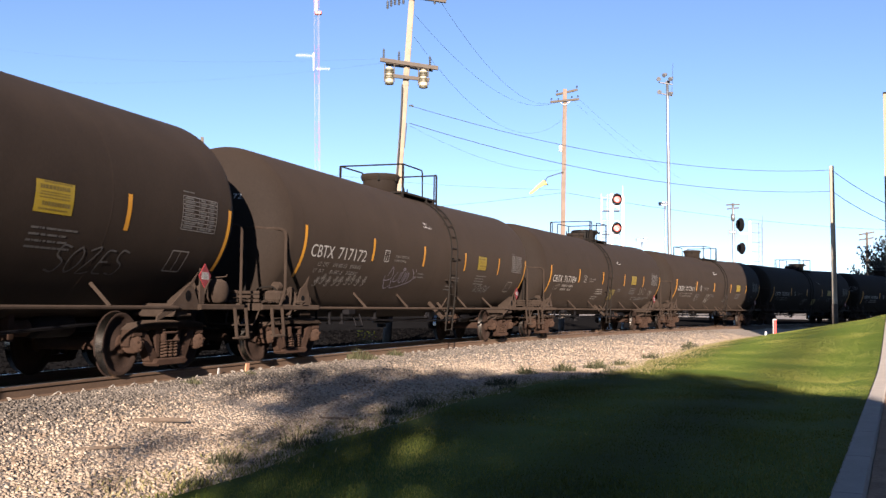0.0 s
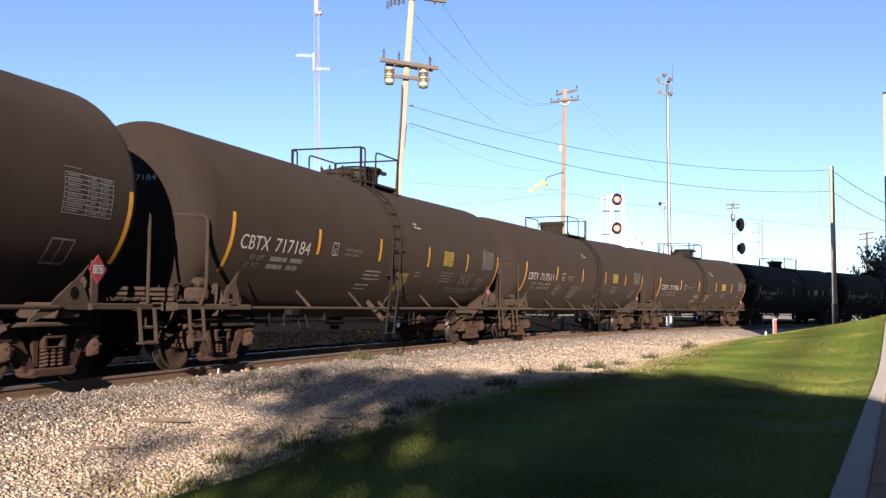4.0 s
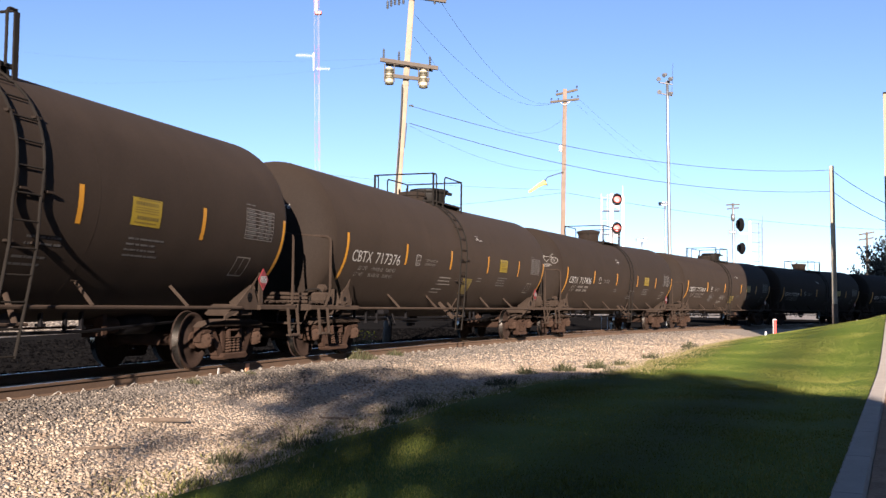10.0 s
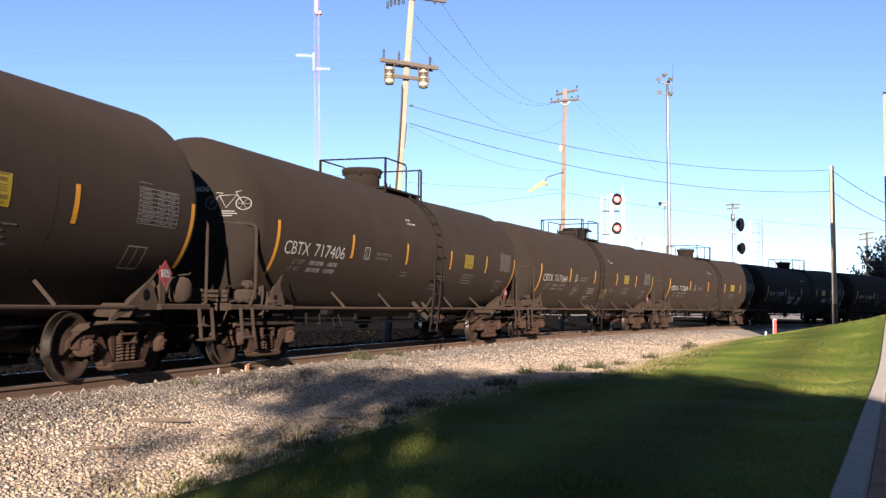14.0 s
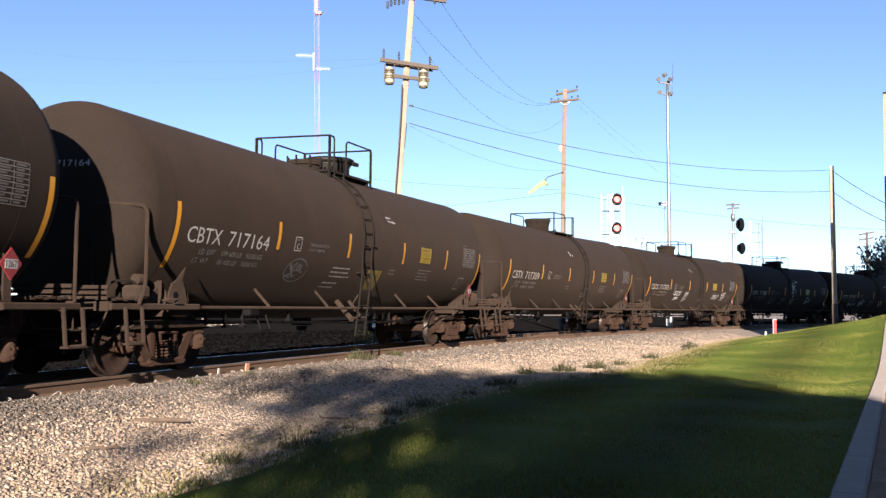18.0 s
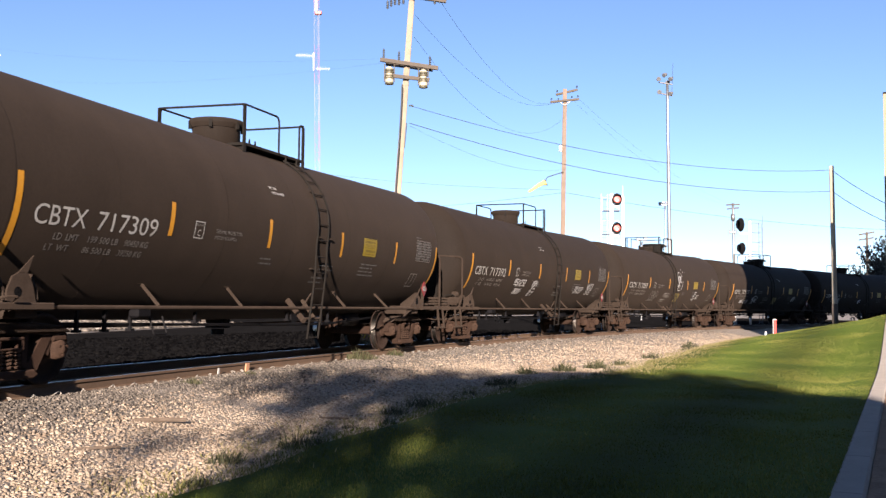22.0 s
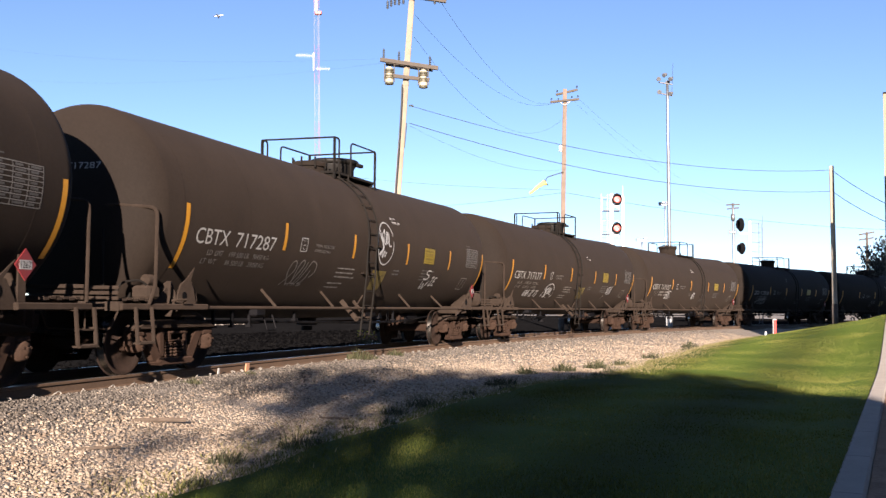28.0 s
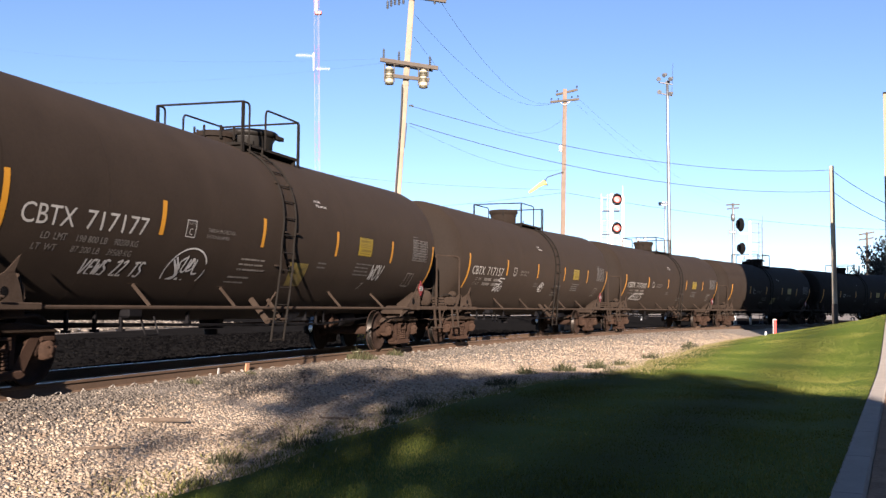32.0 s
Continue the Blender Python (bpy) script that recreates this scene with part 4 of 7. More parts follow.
def build_top(car, kind, xl):
    """Walkway, rails, housing and fittings over the tank."""
    tall = kind == "A"
    x0, x1 = (-0.86, 1.47) if tall else (-0.69, 1.49)
    hx = -0.50 if tall else 0.82
    # walkway round the housing: two long and two cross planks
    deck = bmesh.new()
    z = 3.93
    for s in (-1, 1):
        box(deck, x0, x1, s * 0.46, s * 0.80, z, z + 0.05)
        for xx in (x0 + 0.1, x1 - 0.1):
            box(deck, xx - 0.03, xx + 0.03, s * 0.42, s * 0.78, z - 0.28, z)
    box(deck, x1 - 0.34, x1, -0.46, 0.46, z, z + 0.05)
    walkway = part("walkway", deck, "black", car, "dark steel walkway over the tank")
    bm = bmesh.new()
    if tall:
        lathe(bm, [(0.44, 3.84), (0.44, 4.28), (0.46, 4.36)], 32, "Z", Matrix.Translation((hx, 0, 0)))
        housing = part("housing", bm, "tank", car, "", None, True)
        bm = bmesh.new()
        lathe(bm, [(0.46, 4.30), (0.50, 4.36), (0.51, 4.38), (0.51, 4.43), (0.48, 4.46), (0.30, 4.48), (0.01, 4.49)], 32, "Z", Matrix.Translation((hx, 0, 0)))
        part("lid", bm, "tank", housing)
        for a in range(0, 360, 60):
            c, s = math.cos(radians(a + 20)), math.sin(radians(a + 20))
            bm = bmesh.new()
            box(bm, -0.03, 0.03, -0.02, 0.02, -0.09, 0.05, Matrix.Translation((hx + 0.50 * c, 0.50 * s, 4.36)) @ pose(0, 0, 0, 0, 0, a + 110))
            part("lid_clamp", bm, "black", housing)
    else:
        lathe(bm, [(0.47, 3.84), (0.47, 4.24), (0.51, 4.30), (0.51, 4.34)], 28, "Z", Matrix.Translation((hx + 0.1, 0, 0)))
        housing = part("housing", bm, "black_gloss", car, "black round fittings housing with a flared rim", None, True)
        bm = bmesh.new()
        lathe(bm, [(0.52, 4.32), (0.58, 4.37), (0.58, 4.42), (0.54, 4.45), (0.01, 4.47)], 28, "Z", Matrix.Translation((hx + 0.1, 0, 0)))
        part("lid", bm, "black_gloss", housing, "", None, True)
        bm = bmesh.new()
        lathe(bm, [(0.34, 3.86), (0.34, 4.12), (0.39, 4.13), (0.39, 4.20), (0.34, 4.24), (0.01, 4.26)], 24, "Z", Matrix.Translation((hx - 1.12, 0, 0)))
        man = part("manway", bm, "tank", car)
        bm = bmesh.new()
        for a in range(0, 360, 45):
            c, s = math.cos(radians(a)), math.sin(radians(a))
            rod(bm, (hx - 1.12 + 0.39 * c, 0.39 * s, 4.08), (hx - 1.12 + 0.39 * c, 0.39 * s, 4.32), 0.024, 6)
        part("manway_bolts", bm, "black", man)["kind"] = "stuff"
        bm = bmesh.new()
        box(bm, hx + 0.15, hx + 0.45, -0.60, -0.50, 4.30, 4.38, None, 0.01)
        part("hinge_bar", bm, "black", housing)
    for xx, yy in ((x0 + 0.5, -0.62), (x0 + 0.75, -0.6), (x1 - 0.5, 0.3)):
        bm = bmesh.new()
        rod(bm, (xx, yy, 3.9), (xx, yy, 4.12), 0.03, 8, 0.015)
        part("vent_valve", bm, "black", car)
    # the rails
    y = 0.80
    top = 4.67 if tall else 4.71

    def rail(points, radius=0.1, r=0.020):
        b = bmesh.new()
        pipe(b, rounded(points, radius), r, 8)
        part("railing", b, "black", walkway)

    def post(xx, yy, h):
        b = bmesh.new()
        box(b, xx - 0.045, xx + 0.045, yy - 0.012, yy + 0.012, 3.80, h)
        part("post", b, "black", walkway)

    post(x0, -y, top)
    yf = 0.94
    post(x0 - 0.08, yf, top)
    post(x1, -y, top - 0.02)
    post(x1, yf, top - 0.02)
    rail([(x0, -y, top), (x0 - 0.08, yf, top)])
    rail([(x1, yf, top), (x1, -y, top)])
    for yy, xx in ((-y, x0), (yf, x0 - 0.08)):
        if tall:
            rail([(xx, yy, top), (0.45, yy, top), (0.45, yy, 3.95)], 0.14)
            rail([(x1, yy, top), (x1 - 0.17, yy, top), (x1 - 0.17, yy, 3.95)], 0.08)
        else:
            rail([(xx, yy, top), (xx + 0.23, yy, top), (xx + 0.23, yy, 3.95)], 0.09)
            rail([(x1, yy, top), (xx + 0.83, yy, top), (xx + 0.83, yy, 3.95)], 0.12)
    # stiles from the ladder up to the walkway
    for dd in (-0.23, 0.23):
        b = bmesh.new()
        pipe(b, [(xl + dd, -0.80, 3.80), (xl + dd, -0.80, 3.98)], 0.018, 6)
        part("ladder_head", b, "black", walkway)


def build_markings(car, kind):
    # reflective stripes
    for x, z0, z1 in ((-4.11, 2.04, 2.53), (-1.18, 2.04, 2.53), (1.82, 2.04, 2.53), (4.84, 2.04, 2.53)):
        bm = bmesh.new()
        patch(bm, x - 0.05, x + 0.05, z0, z1)
        part("reflective_stripe", wrap(bm), "yellow", car)
    for x in (-7.17, 7.68):
        bm = bmesh.new()
        patch(bm, x - 0.05, x + 0.05, 1.60, 2.58)
        part("reflective_stripe", wrap(bm), "yellow", car)
    # yellow notice with unreadable lines
    bm = bmesh.new()
    patch(bm, 2.92, 3.64, 2.12, 2.50)
    notice = part("notice", wrap(bm), "sign_yellow", car, "yellow notice decal with dark lines")
    bm = bmesh.new()
    ink = random.Random(2)
    for z, h in ((2.485, 0.009), (2.425, 0.024), (2.365, 0.007), (2.335, 0.007), (2.30, 0.007), (2.23, 0.024), (2.165, 0.009)):
        a = 2.98 + ink.uniform(0, 0.08)
        while a < 3.54:
            b = a + ink.uniform(0.02, 0.06)
            patch(bm, a, b, z - h, z + h)
            a = b + 0.012
    part("notice_print", wrap(bm, 0.007), "notice_ink", notice)["kind"] = "stuff"
    # data table near the far end
    bm = bmesh.new()
    for i in range(9):
        z = 2.17 + i * 0.0625
        patch(bm, 6.22, 7.25, z - 0.006, z + 0.006)
    for x in (6.22, 6.70, 6.98, 7.25):
        patch(bm, x - 0.007, x + 0.007, 2.17, 2.67)
    table = part("data_table", wrap(bm), "grey_letter", car, "white-lined table of test data")
    table["kind"] = "stuff"
    bm = bmesh.new()
    rng = random.Random(8)
    for i in range(8):
        for a, b in ((6.27, 6.66), (6.74, 6.94), (7.02, 7.21)):
            z = 2.19 + i * 0.0625
            patch(bm, a, a + (b - a) * rng.uniform(0.6, 1), z, z + 0.028)
    part("table_print", wrap(bm), "chalk", table)["kind"] = "stuff"
    bars(car, 6.20, 2.73, 0.42, 1, 0.05, "chalk", seed=5)
    # small panel low on the far end
    bm = bmesh.new()
    for x in (6.22, 6.68):
        patch(bm, x - 0.012, x + 0.012, 1.55, 1.86)
    for z in (1.55, 1.85):
        patch(bm, 6.22, 6.68, z - 0.01, z + 0.01)
    patch(bm, 6.44, 6.456, 1.55, 1.86)
    part("inspection_frame", wrap(bm), "chalk_mid", car)
    bars(car, 2.95, 1.93, 0.95, 4, 0.075, "chalk", seed=6)
    if kind == "A":
        bars(car, 1.0, 1.82, 0.8, 2, 0.08, "chalk", seed=7)
        bars(car, -1.35, 1.84, 0.45, 2, 0.08, "chalk", seed=9)
        bars(car, 0.9, 1.58, 0.7, 2, 0.085, "chalk", seed=10)
    else:
        bars(car, -1.72, 1.80, 0.95, 3, 0.085, "chalk_mid", seed=9)
        bars(car, -1.85, 1.50, 0.8, 2, 0.085, "chalk_mid", seed=10)
        bars(car, 1.15, 1.86, 0.4, 2, 0.08, "chalk", seed=11)
    # plate mark, protection and vent notes
    bm = bmesh.new()
    for x in (-3.50, -3.26):
        patch(bm, x - 0.009, x + 0.009, 2.06, 2.31)
    for z in (2.06, 2.305):
        patch(bm, -3.50, -3.26, z - 0.007, z + 0.007)
    mark = part("plate_mark", wrap(bm), "white", car)
    lettering(mark, "PLATE", -3.47, 2.24, 0.040, 0.18, "grey_letter")
    lettering(mark, "C", -3.42, 2.09, 0.10, 0.085, "white")
    lettering(car, "THERMAL PROTECTION", -2.92, 2.17, 0.060, 0.80, "grey_letter")
    lettering(car, "SYSTEM EQUIPPED", -2.92, 2.07, 0.060, 0.66, "grey_letter")
    vx = -1.06 if kind == "A" else 0.90
    lettering(car, "VENT TANK", vx, 3.03 + (0.06 if kind == "A" else 0), 0.050, 0.28, "bright_white")
    lettering(car, "WHEN UNLOADING", vx + 0.04, 2.945 + (0.06 if kind == "A" else 0), 0.050, 0.48, "bright_white")
    # hazard placard in its holder on the far bolster, seen from the side
    bm = bmesh.new()
    turn = pose(7.16, -1.42, 1.50, 0, 0, 0)
    plate(bm, [(-0.19, 0), (0, -0.19), (0.19, 0), (0, 0.19)], "Y", -0.008, 0.008)
    pl = part("placard", bm, "red", car, "red diamond hazard placard", turn)
    bm = bmesh.new()
    plate(bm, [(-0.11, -0.055), (0.11, -0.055), (0.11, 0.055), (-0.11, 0.055)], "Y", -0.012, -0.009)
    part("placard_panel", bm, "white", pl)
    bm = text_bm("1267", 0.085, 0.19)
    bmesh.ops.transform(bm, matrix=Matrix.Translation((-0.095, -0.014, -0.043)) @ pose(0, 0, 0, 90), verts=bm.verts[:])
    part("placard_number", bm, "black", pl)
    bm = bmesh.new()
    box(bm, 7.09, 7.23, -1.385, -1.36, 1.06, 1.62)
    part("placard_holder", bm, "tank_dirt", car)


def build_car(kind):
    car = thing("tank_car", None, "", "tank car", "cars of the tank train")
    tank = part("tank", tank_mesh(), "tank", car, "dusty dark brown tank jacket", None, True)
    for x in (-7.25, -5.35, -2.6, -0.25, 2.2, 4.45, 7.2):
        part("jacket_band", ring_band(x), "tank", tank)
    xl = 0.97 if kind == "A" else -0.20
    build_ends(car)
    build_sides(car)
    build_underside(car)
    build_ladder(car, xl)
    build_top(car, kind, xl)
    build_markings(car, kind)
    if kind == "B":
        bm = bmesh.new()
        lathe(bm, [(0.02, -1.46), (0.12, -1.45), (0.175, -1.42), (0.20, -1.36), (0.20, -0.86), (0.175, -0.80), (0.12, -0.77), (0.02, -0.76)], 20, "Y", Matrix.Translation((7.80, 0, 1.27)))
        rod(bm, (7.80, -1.10, 1.45), (7.80, -1.10, 1.52), 0.025, 8)
        pipe(bm, [(7.72, -1.28, 1.49), (7.72, -1.50, 1.51), (7.72, -1.52, 1.54)], 0.010, 6)
        part("brake_reservoir", bm, "tank_dirt", car, "dusty rounded brake reservoir on the end deck", None, True)
        bm = bmesh.new()
        g0, g1 = girth(1.38), girth(1.84)
        n = 6
        rows = []
        for i in range(n + 1):
            f = i / n
            rows.append((bm.verts.new((0.30 - 0.28 * f, g0 + (g1 - g0) * f, 0)), bm.verts.new((0.85 - 0.07 * f, g0 + (g1 - g0) * f, 0))))
        for a, b in zip(rows, rows[1:]):
            bm.faces.new((a[0], a[1], b[1], b[0]))
        part("paint_patch", wrap(bm), "faded_yellow", car, "worn yellow paint patch beside the ladder")
    return car



def stroke(bm, pts, width):
    """A painted line through flat points, for wrap."""
    pts = [Vector((p[0], p[1], 0)) for p in pts]
    last = None
    for i, p in enumerate(pts):
        d = (pts[min(i + 1, len(pts) - 1)] - pts[max(i - 1, 0)]).normalized()
        n = Vector((-d.y, d.x, 0)) * width / 2
        pair = (bm.verts.new(p + n), bm.verts.new(p - n))
        if last:
            bm.faces.new((last[0], last[1], pair[1], pair[0]))
        last = pair


# painted strokes in a unit square: loops of one long tag, a pointed outline, plain strokes of letters
LOOPS = (((0.02, 0.06), (0.20, 0.40), (0.36, 0.74), (0.33, 0.96), (0.22, 0.92), (0.20, 0.70), (0.30, 0.48), (0.38, 0.30), (0.33, 0.14), (0.22, 0.20), (0.16, 0.10)),
         ((0.36, 0.06), (0.46, 0.50), (0.58, 0.90), (0.53, 1.0), (0.45, 0.90), (0.44, 0.62), (0.50, 0.40)), ((0.46, 0.08), (0.56, 0.45), (0.68, 0.97)),
         ((0.56, 0.10), (0.64, 0.50), (0.76, 0.90), (0.83, 1.0), (0.97, 0.92), (0.99, 0.74), (0.90, 0.60)),
         ((0.84, 0.78), (0.78, 0.50), (0.68, 0.42), (0.80, 0.40), (0.64, 0.30), (0.70, 0.24), (0.84, 0.26), (0.86, 0.12), (0.76, 0.0), (0.66, 0.06), (0.70, 0.16), (0.77, 0.13)),
         ((0.34, 0.40), (0.50, 0.42), (0.62, 0.40)))
POINTED = (((0.08, 0.60), (0.16, 0.98), (0.22, 0.52), (0.04, 0.40), (0.0, 0.62)), ((0.02, 0.42), (0.18, 0.02), (0.30, 0.20), (0.24, 0.46)), ((0.34, 0.80), (0.30, 0.40), (0.44, 0.42), (0.46, 0.82)),
           ((0.52, 0.86), (0.50, 0.40), (0.58, 0.38), (0.60, 0.84)), ((0.66, 0.84), (0.64, 0.34), (0.72, 0.80), (0.76, 0.36)), ((0.80, 0.98), (0.92, 0.70), (0.86, 0.40), (0.40, 0.06), (0.30, 0.20)),
           ((0.54, 1.0), (0.58, 0.94), (0.54, 0.90), (0.50, 0.95), (0.54, 1.0)), ((0.94, 0.98), (0.97, 0.86)), ((0.96, 0.66), (1.0, 0.62), (0.95, 0.58)))
RINGED = (((0.06, 0.95), (0.30, 0.55), (0.24, 0.80), (0.44, 1.0)), ((0.42, 0.95), (0.38, 0.55), (0.50, 0.50), (0.54, 0.92)), ((0.62, 0.96), (0.56, 0.52), (0.72, 0.62), (0.66, 0.92), (0.60, 0.62)),
          ((0.76, 0.92), (0.78, 0.46), (0.96, 0.44)), ((0.0, 0.86), (0.30, 0.38), (0.0, 0.10)), ((0.06, 0.78), (0.34, 0.36), (0.08, 0.06)), ((0.04, 0.80), (0.28, 0.34), (0.04, 0.08)), ((0.2, 0.2), (0.3, 0.0), (0.42, 0.24), (0.5, 0.04), (0.6, 0.22)))
LETTERS = {
    "D": (((0.1, 0.0), (0.18, 0.5), (0.25, 1.0)), ((0.0, 0.92), (0.6, 1.0), (0.95, 0.6), (0.7, 0.1), (0.0, 0.0))), "R": (((0.1, 0.0), (0.25, 1.0)), ((0.1, 0.9), (0.7, 1.0), (0.8, 0.7), (0.2, 0.48)), ((0.35, 0.5), (0.9, 0.0))),
    "O": (((0.5, 1.0), (0.1, 0.7), (0.1, 0.25), (0.45, 0.0), (0.85, 0.3), (0.85, 0.75), (0.5, 1.0)),), "P": (((0.1, 0.0), (0.25, 1.0)), ((0.05, 0.9), (0.7, 1.0), (0.85, 0.7), (0.55, 0.45), (0.2, 0.45))),
    "E": (((0.9, 0.95), (0.25, 0.9), (0.1, 0.1), (0.8, 0.0)), ((0.15, 0.5), (0.7, 0.52))), "V": (((0.0, 1.0), (0.35, 0.0), (0.9, 1.0)),), "Z": (((0.1, 0.9), (0.8, 1.0), (0.1, 0.0), (0.9, 0.06)),),
    "S": (((0.9, 0.95), (0.3, 1.0), (0.2, 0.65), (0.8, 0.4), (0.6, 0.0), (0.0, 0.06)),), "T": (((0.0, 0.95), (1.0, 1.0)), ((0.55, 1.0), (0.45, 0.0))), "W": (((0.0, 1.0), (0.2, 0.0), (0.45, 0.7), (0.65, 0.0), (1.0, 1.0)),),
    "-": (((0.0, 0.45), (0.5, 0.55), (1.0, 0.5)),), " ": (),
}


def bent(pts, n=5):
    """A smooth line through the points."""
    p = [Vector(q) for q in pts]
    if len(p) < 3:
        return [p[0].lerp(p[1], i / 4) for i in range(5)]
    p = [p[0] * 2 - p[1]] + p + [p[-1] * 2 - p[-2]]
    out = []
    for a, b, c, d in zip(p, p[1:], p[2:], p[3:]):
        for i in range(n):
            t = i / n
            out.append(0.5 * ((2 * b) + (c - a) * t + (2 * a - 5 * b + 4 * c - d) * t * t + (3 * b - a - 3 * c + d) * t ** 3))
    return out + [p[-2]]


def spell(word, slant=0.15):
    """Strokes of a word in the unit square."""
    step = 1 / len(word)
    return [[((i + 0.9 * u + slant * (v - 0.5)) * step, v) for u, v in line] for i, ch in enumerate(word) for line in LETTERS[ch]]


def prints():
    """A row of fanned smears, each of five short strokes and a palm."""
    rng = random.Random(77)
    out = []
    for i in range(9):
        cx, cy = 0.05 + 0.11 * i + rng.uniform(-0.02, 0.02), rng.uniform(0.25, 0.55)
        for a in (-50, -20, 5, 30, 60):
            s, c = math.sin(radians(a)), math.cos(radians(a))
            out.append([(cx + 0.018 * s, cy + 0.18 * c), (cx + 0.034 * s, cy + 0.32 * c), (cx + 0.052 * s, cy + 0.46 * c)])
        out.append([(cx - 0.02, cy), (cx, cy - 0.06), (cx + 0.022, cy + 0.02), (cx, cy + 0.08)])
    return out


def scribble(car, x0, x1, z0, z1, style, mat="grey_letter", width=0.026):
    """A sprayed tag on the tank's near side."""
    bm = bmesh.new()
    g0, g1 = girth(z0), girth(z1)

    def lay(lines, a, b, c, d, w):
        for line in lines:
            stroke(bm, bent([(a + (b - a) * u, c + (d - c) * v) for u, v in line]), w)

    if style == "ring":
        cx, cg, rx, rg = (x0 + x1) / 2, (g0 + g1) / 2, (x1 - x0) / 2, (g1 - g0) / 2
        stroke(bm, [(cx + rx * math.cos(t), cg + rg * math.sin(t)) for t in (i * math.pi / 24 + 0.4 for i in range(47))], width * 0.8)
        lay(RINGED, cx - rx * 0.80, cx + rx * 0.74, cg - rg * 0.66, cg + rg * 0.66, width * min(1.0, rx * 2.6))
    elif style == "loops":
        lay(LOOPS, x0, x1, g0, g1, width * 1.05)
    elif style == "pointed":
        lay(POINTED, x0, x1, g0, g1, width)
    elif style == "prints":
        lay(prints(), x0, x1, g0, g1, width)
    else:
        rows = style.split("/")
        for i, word in enumerate(rows):
            c = g0 + (g1 - g0) * (len(rows) - 1 - i) / len(rows)
            lay(spell(word), x0, x1, c, c + (g1 - g0) * 0.82 / len(rows), width)
    ob = part("graffiti", wrap(bm, 0.005), mat, car, "sprayed pale graffiti tag")
    ob["kind"] = "stuff"


def on_head(bm, out=0.012):
    """Lays a flat pattern (side, height) on the near tank head."""
    for v in bm.verts:
        w, z = v.co.x, v.co.y
        r = min(R, math.hypot(w, z - MID - 0.12))
        v.co = Vector((-head_x(r) - out, -w, z))
    return bm


def head_number(car, digits):
    bm = text_bm(digits, 0.095, 0.56)
    for v in bm.verts:
        v.co.x += 0.20
        v.co.y += 3.00
    part("end_number", on_head(bm), "white", car)


def head_drawing(car):
    """A small bicycle drawn in white on the tank head."""
    bm = bmesh.new()
    for cx in (0.62, 1.14):
        stroke(bm, [(cx + 0.105 * math.cos(i * math.pi / 10), 2.80 + 0.11 * math.sin(i * math.pi / 10)) for i in range(21)], 0.016)
        for a in range(6):
            t = a * math.pi / 3
            stroke(bm, [(cx, 2.80), (cx + 0.1 * math.cos(t), 2.80 + 0.1 * math.sin(t))], 0.006)
    for pts in (((0.62, 2.80), (0.76, 2.93), (1.04, 2.95), (0.88, 2.72), (0.76, 2.93)), ((1.14, 2.80), (1.04, 2.95), (1.02, 3.0), (1.10, 3.02)), ((0.70, 2.98), (0.82, 2.97))):
        stroke(bm, pts, 0.016)
    for a, b, z in ((0.80, 1.02, 2.66), (0.76, 1.06, 2.62), (0.78, 0.98, 2.58)):
        stroke(bm, [(a, z), ((a + b) / 2, z), (b, z)], 0.018)
    bmesh.ops.translate(bm, verts=bm.verts[:], vec=(0.19, 0, 0))
    ob = part("bicycle_drawing", on_head(bm), "grey_letter", car, "white bicycle drawn on the tank head")
    ob["kind"] = "stuff"


WEIGHTS = {
    1: ("199 400 LB", "90400 KG", "86 600 LB", "39300 KG"), 3: ("199 500 LB", "90450 KG", "86 500 LB", "39250 KG"), 4: ("199 400 LB", "90400 KG", "86 600 LB", "39300 KG"),
    6: ("199 600 LB", "90500 KG", "86 400 LB", "39200 KG"), 7: ("199 500 LB", "90450 KG", "86 500 LB", "39250 KG"), 8: ("199 300 LB", "90350 KG", "86 700 LB", "39350 KG"),
    9: ("199 500 LB", "90450 KG", "86 500 LB", "39250 KG"), 10: ("198 800 LB", "90200 KG", "87 200 LB", "39500 KG"),
}


def letter_car(car, digits, k):
    """The car's own mark and weights."""
    lettering(car, "CBTX", -6.87, 2.0, 0.25, 0.94, "white", "car_mark")
    lettering(car, digits, -5.72, 2.0, 0.25, 1.29, "white", "car_mark")
    lettering(car, "LD  LMT", -6.44, 1.835, 0.09, 0.45, "grey_letter")
    lettering(car, "LT  WT", -6.52, 1.70, 0.09, 0.42, "grey_letter")
    if k in WEIGHTS:
        a, b, c, d = WEIGHTS[k]
        lettering(car, a, -5.80, 1.835, 0.09, 0.60, "grey_letter")
        lettering(car, b, -5.06, 1.835, 0.09, 0.52, "grey_letter")
        lettering(car, c, -5.83, 1.70, 0.09, 0.56, "grey_letter")
        lettering(car, d, -5.12, 1.70, 0.09, 0.52, "grey_letter")
    else:
        for x, z, w in ((-5.80, 1.835, 0.62), (-5.06, 1.835, 0.52), (-5.83, 1.70, 0.58), (-5.12, 1.70, 0.52)):
            bars(car, x, z, w, 1, 0.24, "grey_letter", seed=k * 5 + int(-10 * x))
    head_number(car, digits)


